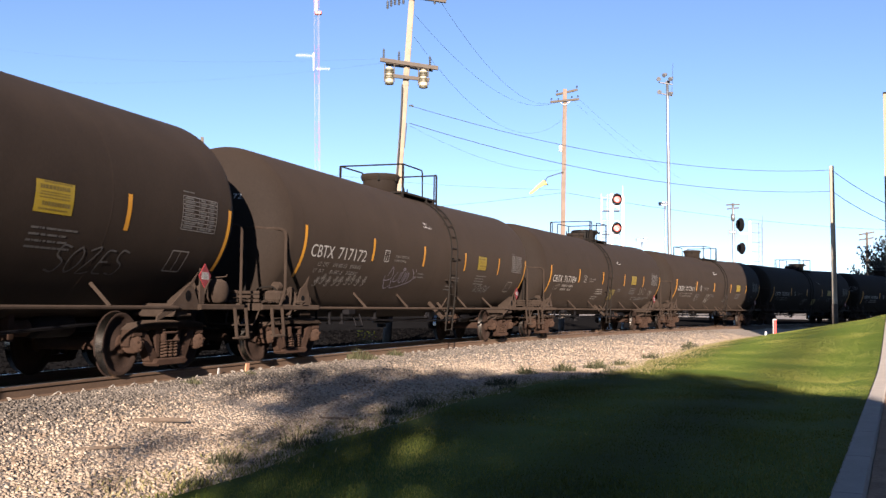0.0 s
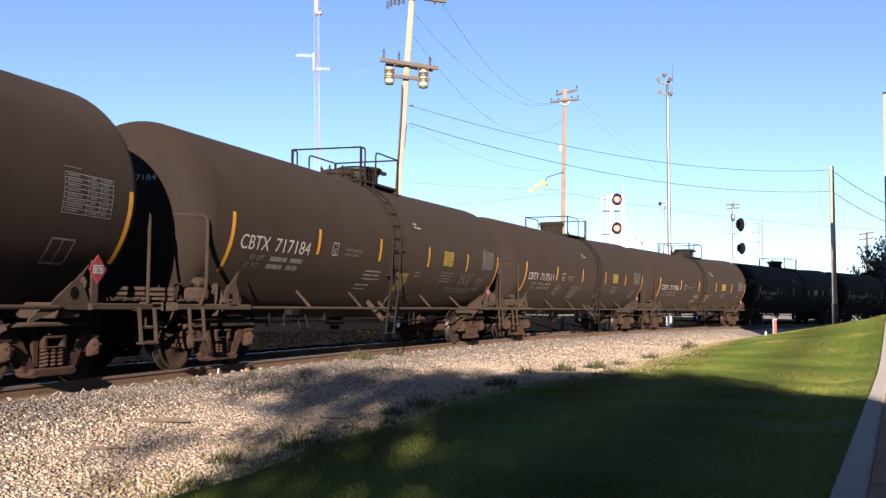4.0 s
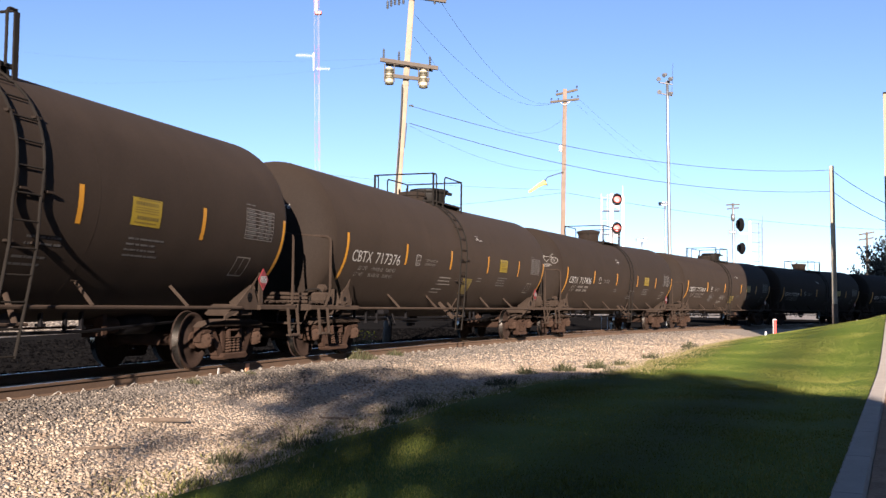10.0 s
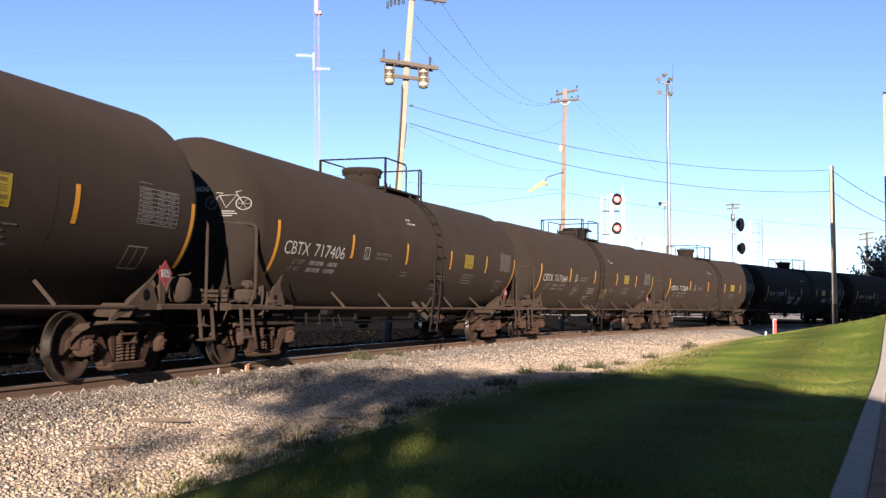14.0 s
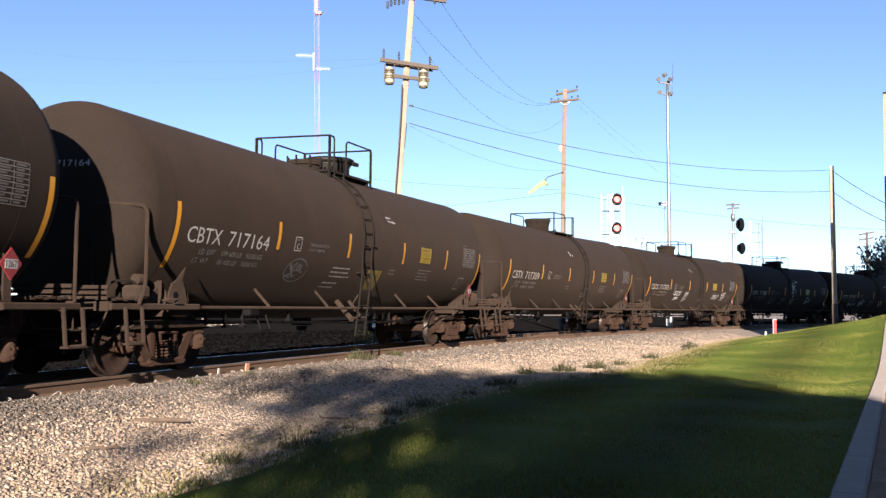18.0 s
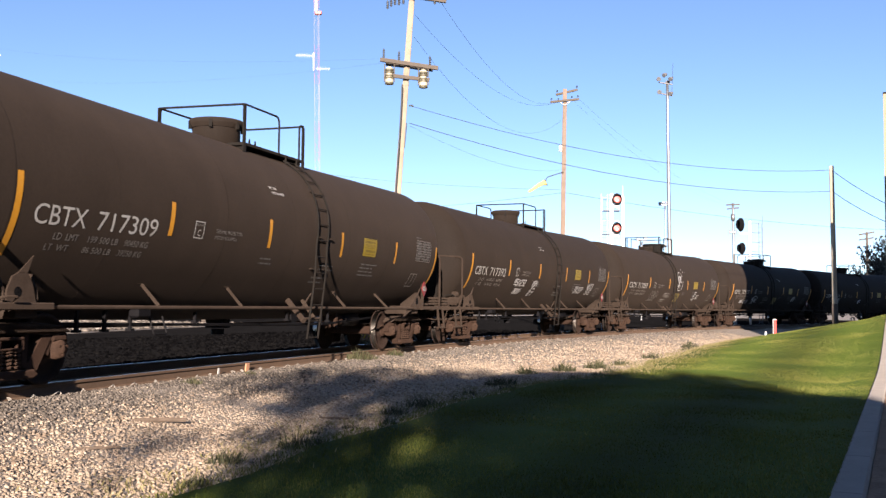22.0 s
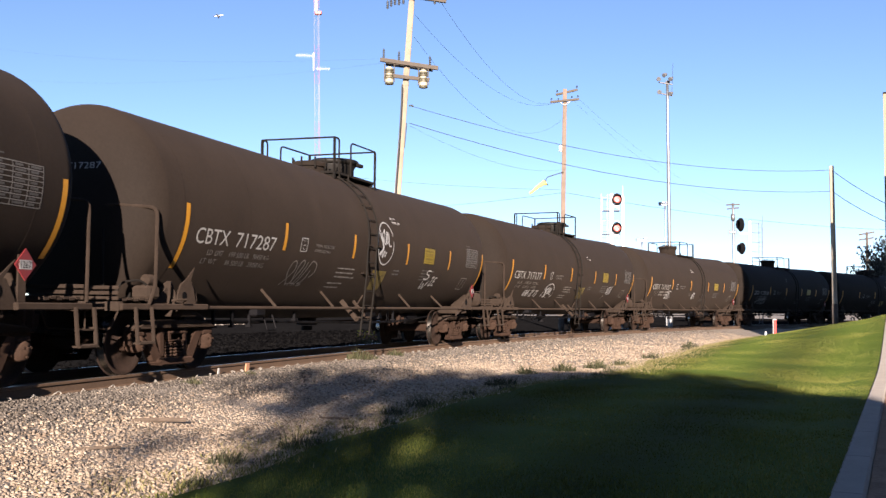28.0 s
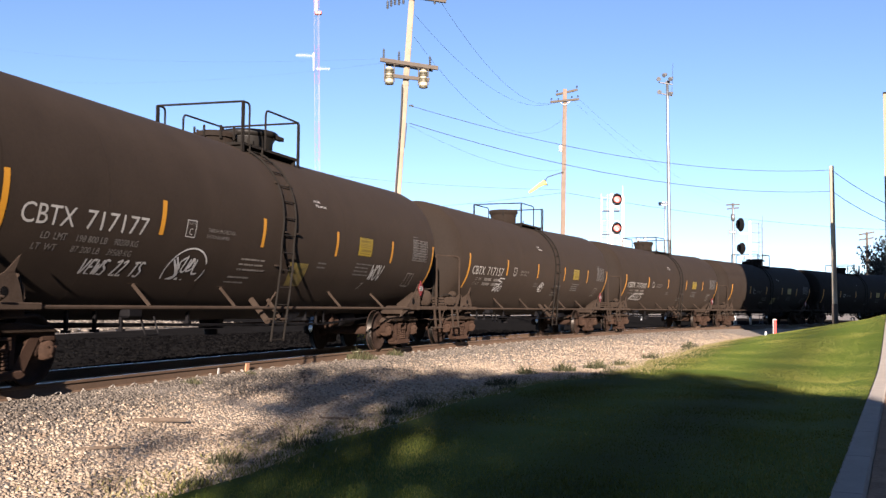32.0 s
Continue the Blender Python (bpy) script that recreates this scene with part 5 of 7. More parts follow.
# ---------------------------------------------------------------- the train
CAR_KINDS = "BABABABAABBAABAB"
CAR_LOOKS = (
    ("", "dark brown tank car with faint scrawls beside the far stripe"),
    ("717172", "dark brown tank car, tall dome, faint tags under its number"),
    ("717184", "dark brown tank car with low fittings and a looping pale tag"),
    ("717311", "dark brown tank car, tall dome, white tag before its ladder"),
    ("717376", "dusty dark brown tank car with low fittings and clean sides"),
    ("717406", "dark brown tank car with a bicycle drawn on its head"),
    ("717164", "dark brown tank car with low fittings and a faint ringed tag"),
    ("717309", "clean dark brown tank car with a tall dome"),
    ("717392", "dark brown tank car with a tall dome and white scrawls"),
    ("717287", "dark brown tank car with a white ringed tag beside its ladder"),
    ("717177", "dark brown tank car with a ringed tag behind its number"),
    ("717157", "dark brown tank car with a tall dome and small white tags"),
    ("717310", "dark brown tank car, tall dome, tag under its number"),
    ("", "dusty dark brown tank car with low fittings"),
    ("", "dusty dark brown tank car with a tall dome"),
    ("", "dusty dark brown tank car with low fittings"),
)
CARS = []
# tags: car, x from and to, z from and to, style, paint
TAGS = (
    (0, 3.6, 5.2, 1.45, 1.85, "SOZES", "chalk"), (1, -6.3, -3.9, 1.34, 1.72, "prints", "chalk_mid"), (1, -3.15, -1.4, 1.46, 1.96, "pointed", "violet_chalk"), (1, 3.3, 4.6, 1.50, 1.72, "WSWSW", "chalk"),
    (2, 3.7, 6.1, 1.36, 1.62, "TEZSWWDRPERS", "chalk"), (2, 4.55, 5.6, 1.68, 2.06, "VVV", "grey_letter"), (3, -2.45, -1.42, 1.26, 1.88, "loops", "grey_letter"), (3, -4.04, -3.3, 1.52, 1.86, "ring", "chalk"),
    (6, -3.55, -2.75, 1.5, 1.92, "ring", "chalk"), (8, -3.22, -2.30, 1.76, 1.99, "SOZSE", "spray_white"), (8, -3.42, -3.16, 1.74, 1.98, "S/-", "spray_white"), (8, -3.15, -2.50, 1.50, 1.70, "DROOP", "spray_white"), (8, -1.68, -1.18, 1.45, 1.98, "VSEO/Z-/ET", "spray_white"),
    (8, 3.3, 4.4, 1.62, 1.92, "DROOP", "spray_white"), (8, 4.9, 5.75, 1.6, 2.05, "WOS/SE", "spray_white"), (9, -3.90, -2.62, 1.22, 1.90, "loops", "grey_letter"),
    (9, 0.02, 0.90, 1.98, 2.92, "ring", "spray_white"), (9, 3.3, 3.75, 1.5, 2.0, "S/W", "spray_white"), (9, 3.85, 4.3, 1.6, 1.85, "ZE", "spray_white"),
    (10, -5.45, -4.15, 1.44, 1.68, "VEWS ZZ TS", "spray_white"), (10, -3.65, -2.62, 1.27, 1.9, "ring", "spray_white"), (10, 3.9, 4.6, 1.64, 2.04, "WOV", "spray_white"), (10, 3.65, 3.9, 1.42, 1.58, "Z", "grey_letter"),
    (11, -4.75, -4.1, 1.55, 1.98, "S/WOO", "spray_white"), (11, -0.75, -0.25, 1.6, 1.9, "ring", "spray_white"), (12, -6.0, -4.4, 1.46, 1.82, "WEDZS", "spray_white"),
)


def build_train():
    protos = {}
    for k in range(CAR_COUNT):
        kind = CAR_KINDS[k]
        if kind not in protos:
            protos[kind] = build_car(kind)
            protos[kind].matrix_basis = car_pose(k, 0)
            CARS.append((k, protos[kind]))
    used = [k for k, car in CARS]
    for k in range(CAR_COUNT):
        if k not in used:
            CARS.append((k, copy_thing(protos[CAR_KINDS[k]], car_pose(k, 0))))
    for k, car in CARS:
        digits, look_ = CAR_LOOKS[k]
        tagged(car, look_)
        if digits:
            letter_car(car, digits, k)
        for row in TAGS:
            if row[0] == k:
                scribble(car, *row[1:], {"spray_white": 0.034, "chalk": 0.028}.get(row[6], 0.024))
        if k == 5:
            head_drawing(car)


build_train()

# ---------------------------------------------------------------- poles, masts and wires beyond the track
def timber_pole(top, low, r_top, r_low, label, mat="pole", name="utility_pole", ground=GRADE):
    """A tapered pole through two places, set in the ground."""
    top, low = Vector(top), Vector(low)
    way = (top - low).normalized()
    foot = low + way * ((ground - 0.3 - low.z) / way.z)
    ob = thing(name, Matrix.Translation(foot), label, "utility pole")
    bm = bmesh.new()
    n = 14
    pts = [(top - foot) * (i / n) for i in range(n + 1)]
    rings = []
    for i, p in enumerate(pts):
        f = i / n
        r = r_low + (r_top - r_low) * f
        wob = Vector((0.008 * math.sin(i * 2.1), 0.008 * math.cos(i * 1.7), 0)) if r_low > 0.13 else Vector()
        rings.append([bm.verts.new(p + wob + Vector((r * math.cos(a), r * math.sin(a), 0))) for a in (math.pi * 2 * j / 14 for j in range(14))])
    for p, q in zip(rings, rings[1:]):
        for j in range(14):
            bm.faces.new((p[j], p[(j + 1) % 14], q[(j + 1) % 14], q[j]))
    bm.faces.new(rings[-1])
    part("pole_shaft", bm, mat, ob, "", None, True)
    if mat.startswith("pole"):
        # dark sleeve puts the train's shade into the colour of the pole's foot
        bm = bmesh.new()
        rod(bm, (0, 0, 0.05), way * (2.1 / way.z), r_low + 0.02, 14, r_low + 0.012)
        part("pole_butt", bm, "sleeper", ob, "foot of the pole, darkened to stand for shade", None, True)
    return ob, foot


def arm(ob, foot, a, b, thick, deep, mat="pole_grey", name="crossarm"):
    a, b = Vector(a) - foot, Vector(b) - foot
    d = b - a
    turn = d.to_track_quat("X", "Z").to_matrix().to_4x4()
    bm = bmesh.new()
    box(bm, -d.length / 2, d.length / 2, -deep / 2, deep / 2, -thick / 2, thick / 2, None, thick * 0.08)
    return part(name, bm, mat, ob, "", Matrix.Translation((a + b) / 2) @ turn)


def insulator(ob, foot, p, h, r, mat="wire", name="insulator"):
    p = Vector(p) - foot
    bm = bmesh.new()
    prof = [(r * 0.4, 0)]
    for i in range(4):
        z = h * (0.1 + 0.2 * i)
        prof += [(r * 0.45, z), (r, z + 0.02 * h), (r * 0.9, z + 0.09 * h), (r * 0.45, z + 0.12 * h)]
    prof.append((r * 0.2, h))
    lathe(bm, prof, 10, "Z", Matrix.Translation(p))
    return part(name, bm, mat, ob)


def wire(a, b, sag, r=0.014, name="overhead_wire", label="thin dark overhead wire between poles", n=24):
    a, b = Vector(a), Vector(b)
    bm = bmesh.new()
    pts = []
    for i in range(n + 1):
        f = i / n
        p = a.lerp(b, f) - a
        p.z -= sag * 4 * f * (1 - f)
        pts.append(p)
    pipe(bm, pts, r, 5)
    return whole(name, bm, "wire", label, "wire", "overhead wires", m=Matrix.Translation(a))


def leaning_pole():
    ob, foot = timber_pole((-1.09, 33.00, 12.79), (-1.56, 33.00, 4.94), 0.095, 0.128, "pale tan wooden utility pole, leaning, with two equipment cans")
    arm(ob, foot, (-2.21, 32.80, 9.45), (-0.23, 32.80, 9.17), 0.13, 0.12)
    arm(ob, foot, (-2.04, 33.20, 9.41), (-0.41, 33.20, 9.21), 0.12, 0.10)
    arm(ob, foot, (-2.03, 32.80, 8.92), (-0.52, 32.80, 8.76), 0.12, 0.10)
    arm(ob, foot, (-2.18, 32.80, 11.80), (0.03, 32.80, 11.51), 0.14, 0.12)
    for p in ((-2.09, 32.80, 9.49), (-1.57, 32.80, 9.41), (-0.51, 32.80, 9.25)):
        insulator(ob, foot, p, 0.36, 0.045)
    for p, q in (((-1.89, 32.80, 9.20), (-1.89, 32.80, 8.59)), ((-0.74, 32.80, 9.11), (-0.73, 32.80, 8.48))):
        p, q = Vector(p) - foot, Vector(q) - foot
        h = p.z - q.z
        bm = bmesh.new()
        lathe(bm, [(0.083, h), (0.124, h * 0.92), (0.124, h * 0.62), (0.107, h * 0.6), (0.107, h * 0.5), (0.14, h * 0.47), (0.14, h * 0.08), (0.115, 0.0)], 18, "Z", Matrix.Translation(q))
        can = part("equipment_can", bm, "can_cream", ob, "cream cylinder with broad olive bands", None, True)
        for f in (0.02, 0.30, 0.42, 0.64, 0.76):
            bm = bmesh.new()
            lathe(bm, [(0.147, h * f), (0.150, h * (f + 0.01)), (0.150, h * (f + 0.09)), (0.147, h * (f + 0.10))], 18, "Z", Matrix.Translation(q))
            part("can_band", bm, "can_olive", can)
        bm = bmesh.new()
        box(bm, q.x - 0.182, q.x - 0.152, q.y - 0.03, q.y + 0.03, q.z + 0.1, q.z + h + 0.1)
        box(bm, q.x + 0.152, q.x + 0.182, q.y - 0.03, q.y + 0.03, q.z + 0.1, q.z + h + 0.1)
        part("can_hanger", bm, "pole_grey", can)
    for p in ((-1.98, 32.80, 11.21), (-1.86, 32.80, 11.29), (-1.73, 32.80, 11.34), (-1.59, 32.80, 11.34), (-1.44, 32.80, 11.38), (-0.37, 32.80, 11.39), (-0.20, 32.80, 11.43)):
        q = Vector(p)
        insulator(ob, foot, q, 0.32, 0.05)
    bm = bmesh.new()
    pipe(bm, [Vector(p) - foot for p in ((-1.44, 32.70, 8.57), (-1.47, 32.70, 7.60), (-1.53, 32.70, 6.40), (-1.61, 32.70, 5.09), (-1.63, 32.70, 4.32))], 0.03, 6)
    part("conduit", bm, "wire", ob)
    bm = bmesh.new()
    pipe(bm, [Vector(p) - foot for p in ((-1.20, 32.70, 7.84), (-1.12, 32.70, 7.86), (-1.06, 32.70, 7.82))], 0.03, 6)
    pipe(bm, [Vector(p) - foot for p in ((-1.27, 32.70, 7.25), (-1.30, 32.70, 6.83), (-1.34, 32.70, 6.40))], 0.014, 6)
    part("cable_clamp", bm, "wire", ob)


def second_pole():
    ob, foot = timber_pole((7.51, 60.00, 14.66), (7.40, 60.00, 5.75), 0.125, 0.165, "brown wooden utility pole with two crossarms and a wind sock", "pole_tan")
    arm(ob, foot, (6.58, 59.80, 13.79), (8.37, 59.80, 13.99), 0.13, 0.12)
    arm(ob, foot, (6.97, 60.20, 14.34), (8.32, 60.20, 14.68), 0.13, 0.12)
    for a, b in (((7.07, 59.80, 13.87), (7.46, 59.80, 13.59)), ((7.88, 59.80, 13.91), (7.46, 59.80, 13.59))):
        bm = bmesh.new()
        rod(bm, Vector(a) - foot, Vector(b) - foot, 0.02, 6)
        part("arm_brace", bm, "galv", ob)
    for p in ((6.65, 59.80, 13.90), (7.07, 59.80, 13.90), (7.91, 59.80, 14.05), (8.30, 59.80, 14.09), (8.28, 60.20, 14.79), (7.05, 60.20, 14.49)):
        insulator(ob, foot, p, 0.16, 0.05)
    bm = bmesh.new()
    c = Vector((7.22, 59.80, 10.89)) - foot
    box(bm, c.x - 0.09, c.x + 0.09, c.y - 0.1, c.y + 0.1, c.z - 0.2, c.z + 0.2, None, 0.04)
    part("junction_box", bm, "white_steel", ob)
    bm = bmesh.new()
    pipe(bm, [Vector(p) - foot for p in ((7.40, 59.80, 9.42), (6.39, 59.80, 9.09), (6.32, 59.80, 8.88))], 0.03, 6)
    part("sock_bracket", bm, "wire", ob)
    # the wind sock: a tapered hollow sleeve on a ring
    a, b = Vector((6.32, 59.80, 8.77)), Vector((5.27, 59.80, 8.17))
    sock = thing("wind_sock", Matrix.Translation(a), "faded yellow fabric wind sock on a pole bracket", "wind sock")
    d = b - a
    bm = bmesh.new()
    n = 10
    rings = []
    side = d.cross(Vector((0, 1, 0))).normalized()
    up = Vector((0, 1, 0))
    for i in range(n + 1):
        f = i / n
        r = 0.72 * (0.26 - 0.05 * smoothstep(0, 0.25, f) - 0.11 * f) * (1 + 0.1 * math.sin(i * 2.3))
        c = d * f + Vector((0, 0, 0.05 * math.sin(f * 5)))
        rings.append([bm.verts.new(c + (side * math.cos(t) + up * math.sin(t)) * r) for t in (j * math.pi / 6 for j in range(12))])
    for p, q in zip(rings, rings[1:]):
        for j in range(12):
            bm.faces.new((p[j], p[(j + 1) % 12], q[(j + 1) % 12], q[j]))
    part("sleeve", bm, "sock", sock, "", None, True)
    bm = bmesh.new()
    pipe(bm, [(side * math.cos(t) + up * math.sin(t)) * 0.20 for t in (j * math.pi / 8 for j in range(17))], 0.02, 5)
    part("ring", bm, "wire", sock)
    return sock


def light_mast():
    ob, foot = timber_pole((18.53, 80.00, 19.66), (18.66, 80.00, 6.00), 0.11, 0.19, "tall galvanised light mast with clustered floodlights", "galv", "light_mast")
    ob["category"] = "light mast"
    for y0 in (((17.82, 80.00, 19.84), (18.95, 80.00, 19.67)), ((17.82, 80.00, 18.94), (18.95, 80.00, 18.71))):
        arm(ob, foot, y0[0], y0[1], 0.08, 0.10, "flood", "lamp_bar")
    for p in ((17.76, 79.70, 20.06), (18.23, 79.70, 20.39), (18.74, 79.70, 20.07), (17.80, 79.70, 18.97), (18.74, 79.70, 18.84), (18.60, 80.30, 19.92)):
        c = Vector(p) - foot
        bm = bmesh.new()
        turn = pose(c.x, c.y, c.z, 115, 0, random.Random(int(c.x * 100)).uniform(-70, 70))
        lathe(bm, [(0.06, -0.28), (0.11, -0.22), (0.17, 0.0), (0.19, 0.10), (0.17, 0.11), (0.02, 0.06)], 14, "Z", turn)
        part("floodlight", bm, "flood", ob, "", None, True)
    bm = bmesh.new()
    rod(bm, Vector((18.90, 80.00, 18.95)) - foot, Vector((19.01, 80.00, 21.48)) - foot, 0.015, 5)
    part("whip_antenna", bm, "wire", ob)
    ob2, foot2 = timber_pole((19.22, 84.00, 10.08), (19.26, 84.00, 6.25), 0.07, 0.08, "slim grey lamp post with a short bar of lamps", "galv", "lamp_post")
    ob2["category"] = "lamp post"
    arm(ob2, foot2, (18.68, 84.00, 10.02), (19.71, 84.00, 10.08), 0.12, 0.15, "galv", "lamp_bar")
    for p in ((18.78, 84.00, 10.17), (19.07, 84.00, 10.22), (19.37, 84.00, 10.23), (19.61, 84.00, 10.18)):
        c = Vector(p) - foot2
        bm = bmesh.new()
        box(bm, c.x - 0.12, c.x + 0.12, c.y - 0.14, c.y + 0.14, c.z - 0.08, c.z + 0.10, None, 0.03)
        part("lamp_head", bm, "galv", ob2)
    ob3, foot3 = timber_pole((24.58, 120.00, 9.28), (24.57, 120.00, 8.09), 0.09, 0.11, "slim grey lamp post far beyond the track", "galv", "lamp_post")
    ob3["category"] = "lamp post"
    arm(ob3, foot3, (23.95, 120.00, 9.35), (25.14, 120.00, 9.50), 0.16, 0.3, "galv", "lamp_bar")
    for p in ((24.09, 120.00, 9.56), (25.00, 120.00, 9.71)):
        c = Vector(p) - foot3
        bm = bmesh.new()
        box(bm, c.x - 0.25, c.x + 0.25, c.y - 0.2, c.y + 0.2, c.z - 0.1, c.z + 0.12, None, 0.04)
        part("lamp_head", bm, "galv", ob3)


def ladder_between(ob, a, b, width, mat, step=0.36):
    """A straight caged ladder, as one part with rungs under it."""
    a, b = Vector(a), Vector(b)
    bm = bmesh.new()
    off = Vector((width / 2, 0, 0))
    rod(bm, a - off, b - off, 0.022, 5)
    rod(bm, a + off, b + off, 0.022, 5)
    lad = part("mast_ladder", bm, mat, ob)
    n = int((b - a).length / step)
    bm = bmesh.new()
    rod(bm, -off, off, 0.014, 5)
    data = mesh_of("rung", bm, "dark_galv")
    for i in range(1, n):
        part("rung", data, mat, lad, "", Matrix.Translation(a.lerp(b, i / n)))
    return lad


def signal_front():
    """Two red signal heads facing the camera on a white mast."""
    D = Vector((10.22, 57.00, 7.45)).y
    foot = Vector((Vector((9.95, 57.00, 5.88)).x, D + 0.35, GRADE))
    ob = thing("railway_signal", Matrix.Translation(foot), "white steel signal mast showing two red lamps", "railway signal", "railway signals")
    bm = bmesh.new()
    top = Vector((9.85, 57.00, 7.81)).z - GRADE
    rod(bm, (0, 0, 0), (0, 0, top), 0.11, 12)
    box(bm, -0.25, 0.25, -0.25, 0.25, 0, 0.15)
    part("mast", bm, "white_steel", ob, "", None, True)
    bm = bmesh.new()
    x2 = Vector((10.65, 57.00, 5.89)).x - foot.x
    rod(bm, (x2, 0.2, 0.0), (x2, 0.2, top - 0.1), 0.085, 10)
    part("mast", bm, "white_steel", ob, "", None, True)
    for p in ((10.22, 57.00, 7.45), (10.21, 57.00, 5.75)):
        c = Vector(p) - foot
        bm = bmesh.new()
        lathe(bm, [(0.02, 0.04), (0.30, 0.03), (0.31, 0.0), (0.30, -0.03), (0.17, -0.035), (0.15, 0.0), (0.02, 0.0)], 28, "Y", Matrix.Translation(c) @ Matrix.Diagonal((0.95, 1, 1.15, 1)))
        head = part("signal_head", bm, "black", ob, "black round signal target with a hood")
        bm = bmesh.new()
        rr = [[], []]
        for i in range(15):
            t = math.pi * (0.0 + i / 14)
            for k, (yy, r) in enumerate(((-0.03, 0.24), (-0.30, 0.235))):
                rr[k].append(bm.verts.new((c.x + r * math.cos(t), c.y + yy, c.z + r * math.sin(t))))
        for i in range(14):
            bm.faces.new((rr[0][i], rr[0][i + 1], rr[1][i + 1], rr[1][i]))
        bmesh.ops.solidify(bm, geom=bm.faces[:], thickness=0.012)
        part("hood", bm, "black", head)
        bm = bmesh.new()
        lathe(bm, [(0.01, -0.05), (0.12, -0.045), (0.19, -0.035), (0.215, -0.03)], 20, "Y", Matrix.Translation(c))
        part("lens", bm, "glass_red", head, "red signal lens with a bright glowing core", None, True)
        bm = bmesh.new()
        lathe(bm, [(0.005, -0.075), (0.06, -0.07), (0.085, -0.05)], 14, "Y", Matrix.Translation(c - Vector((0, 0, 0.07))))
        part("lamp", bm, "glass_core", head, "", None, True)
        bm = bmesh.new()
        box(bm, c.x - 0.18, c.x + 0.18, c.y + 0.04, c.y + 0.36, c.z - 0.22, c.z + 0.22, None, 0.03)
        part("lamp_case", bm, "black", head)
        bm = bmesh.new()
        box(bm, min(0, c.x), max(0, c.x) + 0.1, c.y + 0.15, c.y + 0.28, c.z - 0.36, c.z - 0.28)
        box(bm, c.x - 0.14, c.x + 0.14, c.y + 0.05, c.y + 0.3, c.z - 0.52, c.z - 0.34, None, 0.02)
        part("bracket", bm, "mast_paint", ob)
    for z in (top - 1.0, top - 2.4):
        bm = bmesh.new()
        box(bm, -0.45, 0.55, 0.05, 0.65, z, z + 0.04)
        part("service_stand", bm, "dark_galv", ob)
        bm = bmesh.new()
        pipe(bm, rounded([(-0.45, 0.65, z), (-0.45, 0.65, z + 0.85), (0.55, 0.65, z + 0.85), (0.55, 0.65, z)], 0.06), 0.02, 6)
        part("stand_rail", bm, "mast_paint", ob)
    xl = Vector((9.58, 57.00, 5.88)).x - foot.x
    ladder_between(ob, (xl, 0.3, 0.1), (xl, 0.3, top), 0.36, "mast_paint")
    bm = bmesh.new()
    rod(bm, (x2, 0.2, top - 0.2), (x2, 0.2, top + 0.5), 0.02, 5)
    part("finial", bm, "mast_paint", ob)


def signal_back():
    """Two dark signal heads seen from behind, beside a white mast with a ladder cage."""
    D = 75.9
    c0 = Vector((23.99, 75.90, 7.58))
    foot = Vector((c0.x, D, GRADE))
    top = Vector((24.00, 75.90, 7.94)).z - GRADE
    ob = thing("railway_signal", Matrix.Translation(foot), "white signal mast with two dark hooded heads turned aside", "railway signal", "railway signals")
    bm = bmesh.new()
    rod(bm, (0, 0, 0), (0, 0, top), 0.09, 12)
    box(bm, -0.25, 0.25, -0.25, 0.25, 0, 0.15)
    part("mast", bm, "white_steel", ob, "", None, True)
    for p, h in (((23.15, 75.44, 7.63), 0.54), ((23.22, 75.44, 5.78), 0.46)):
        c = Vector(p) - foot
        bm = bmesh.new()
        turn = Matrix.Translation(c) @ pose(0, 0, 0, 0, 0, -46)
        lathe(bm, [(0.02, 0.03), (0.95, 0.03), (1.0, 0.0), (0.95, -0.03), (0.02, -0.03)], 28, "Y", turn @ Matrix.Diagonal((0.32, 1, h, 1)))
        head = part("signal_head", bm, "signal_shade_black", ob, "black oval signal target with hoods")
        bm = bmesh.new()
        lathe(bm, [(0.60, -0.44), (0.66, -0.44), (0.86, -0.02), (0.80, -0.02)], 24, "Y", turn @ Matrix.Diagonal((0.30, 1, h, 1)), True)
        part("hood", bm, "signal_shade_black", head)
        bm = bmesh.new()
        box(bm, -0.2, 0.2, 0.02, 0.14, -0.26, 0.26, turn, 0.03)
        part("lamp_case", bm, "signal_shade_black", head)
        bm = bmesh.new()
        box(bm, c.x, 0.0, c.y + 0.1, c.y + 0.22, c.z - h - 0.2, c.z - h - 0.1)
        rod(bm, (c.x, c.y + 0.16, c.z - h - 0.15), (c.x, c.y + 0.16, c.z - h + 0.1), 0.04, 8)
        part("bracket", bm, "mast_paint", ob)
    xl = Vector((24.87, 75.90, 7.59)).x - foot.x
    ladder_between(ob, (xl, 0.2, 0.1), (xl, 0.2, top - 0.1), 0.24, "dark_galv")
    bm = bmesh.new()
    rod(bm, (xl + 0.18, 0.2, 0), (xl + 0.18, 0.2, top + 0.45), 0.018, 6)
    part("ladder_post", bm, "dark_galv", ob)
    for i in range(5):
        z = top - 0.15 - i * 0.75
        bm = bmesh.new()
        pipe(bm, rounded([(0, 0, z), (0.3, 0.3, z + 0.05), (xl, 0.3, z)], 0.1), 0.022, 6)
        part("ladder_tie", bm, "dark_galv", ob)


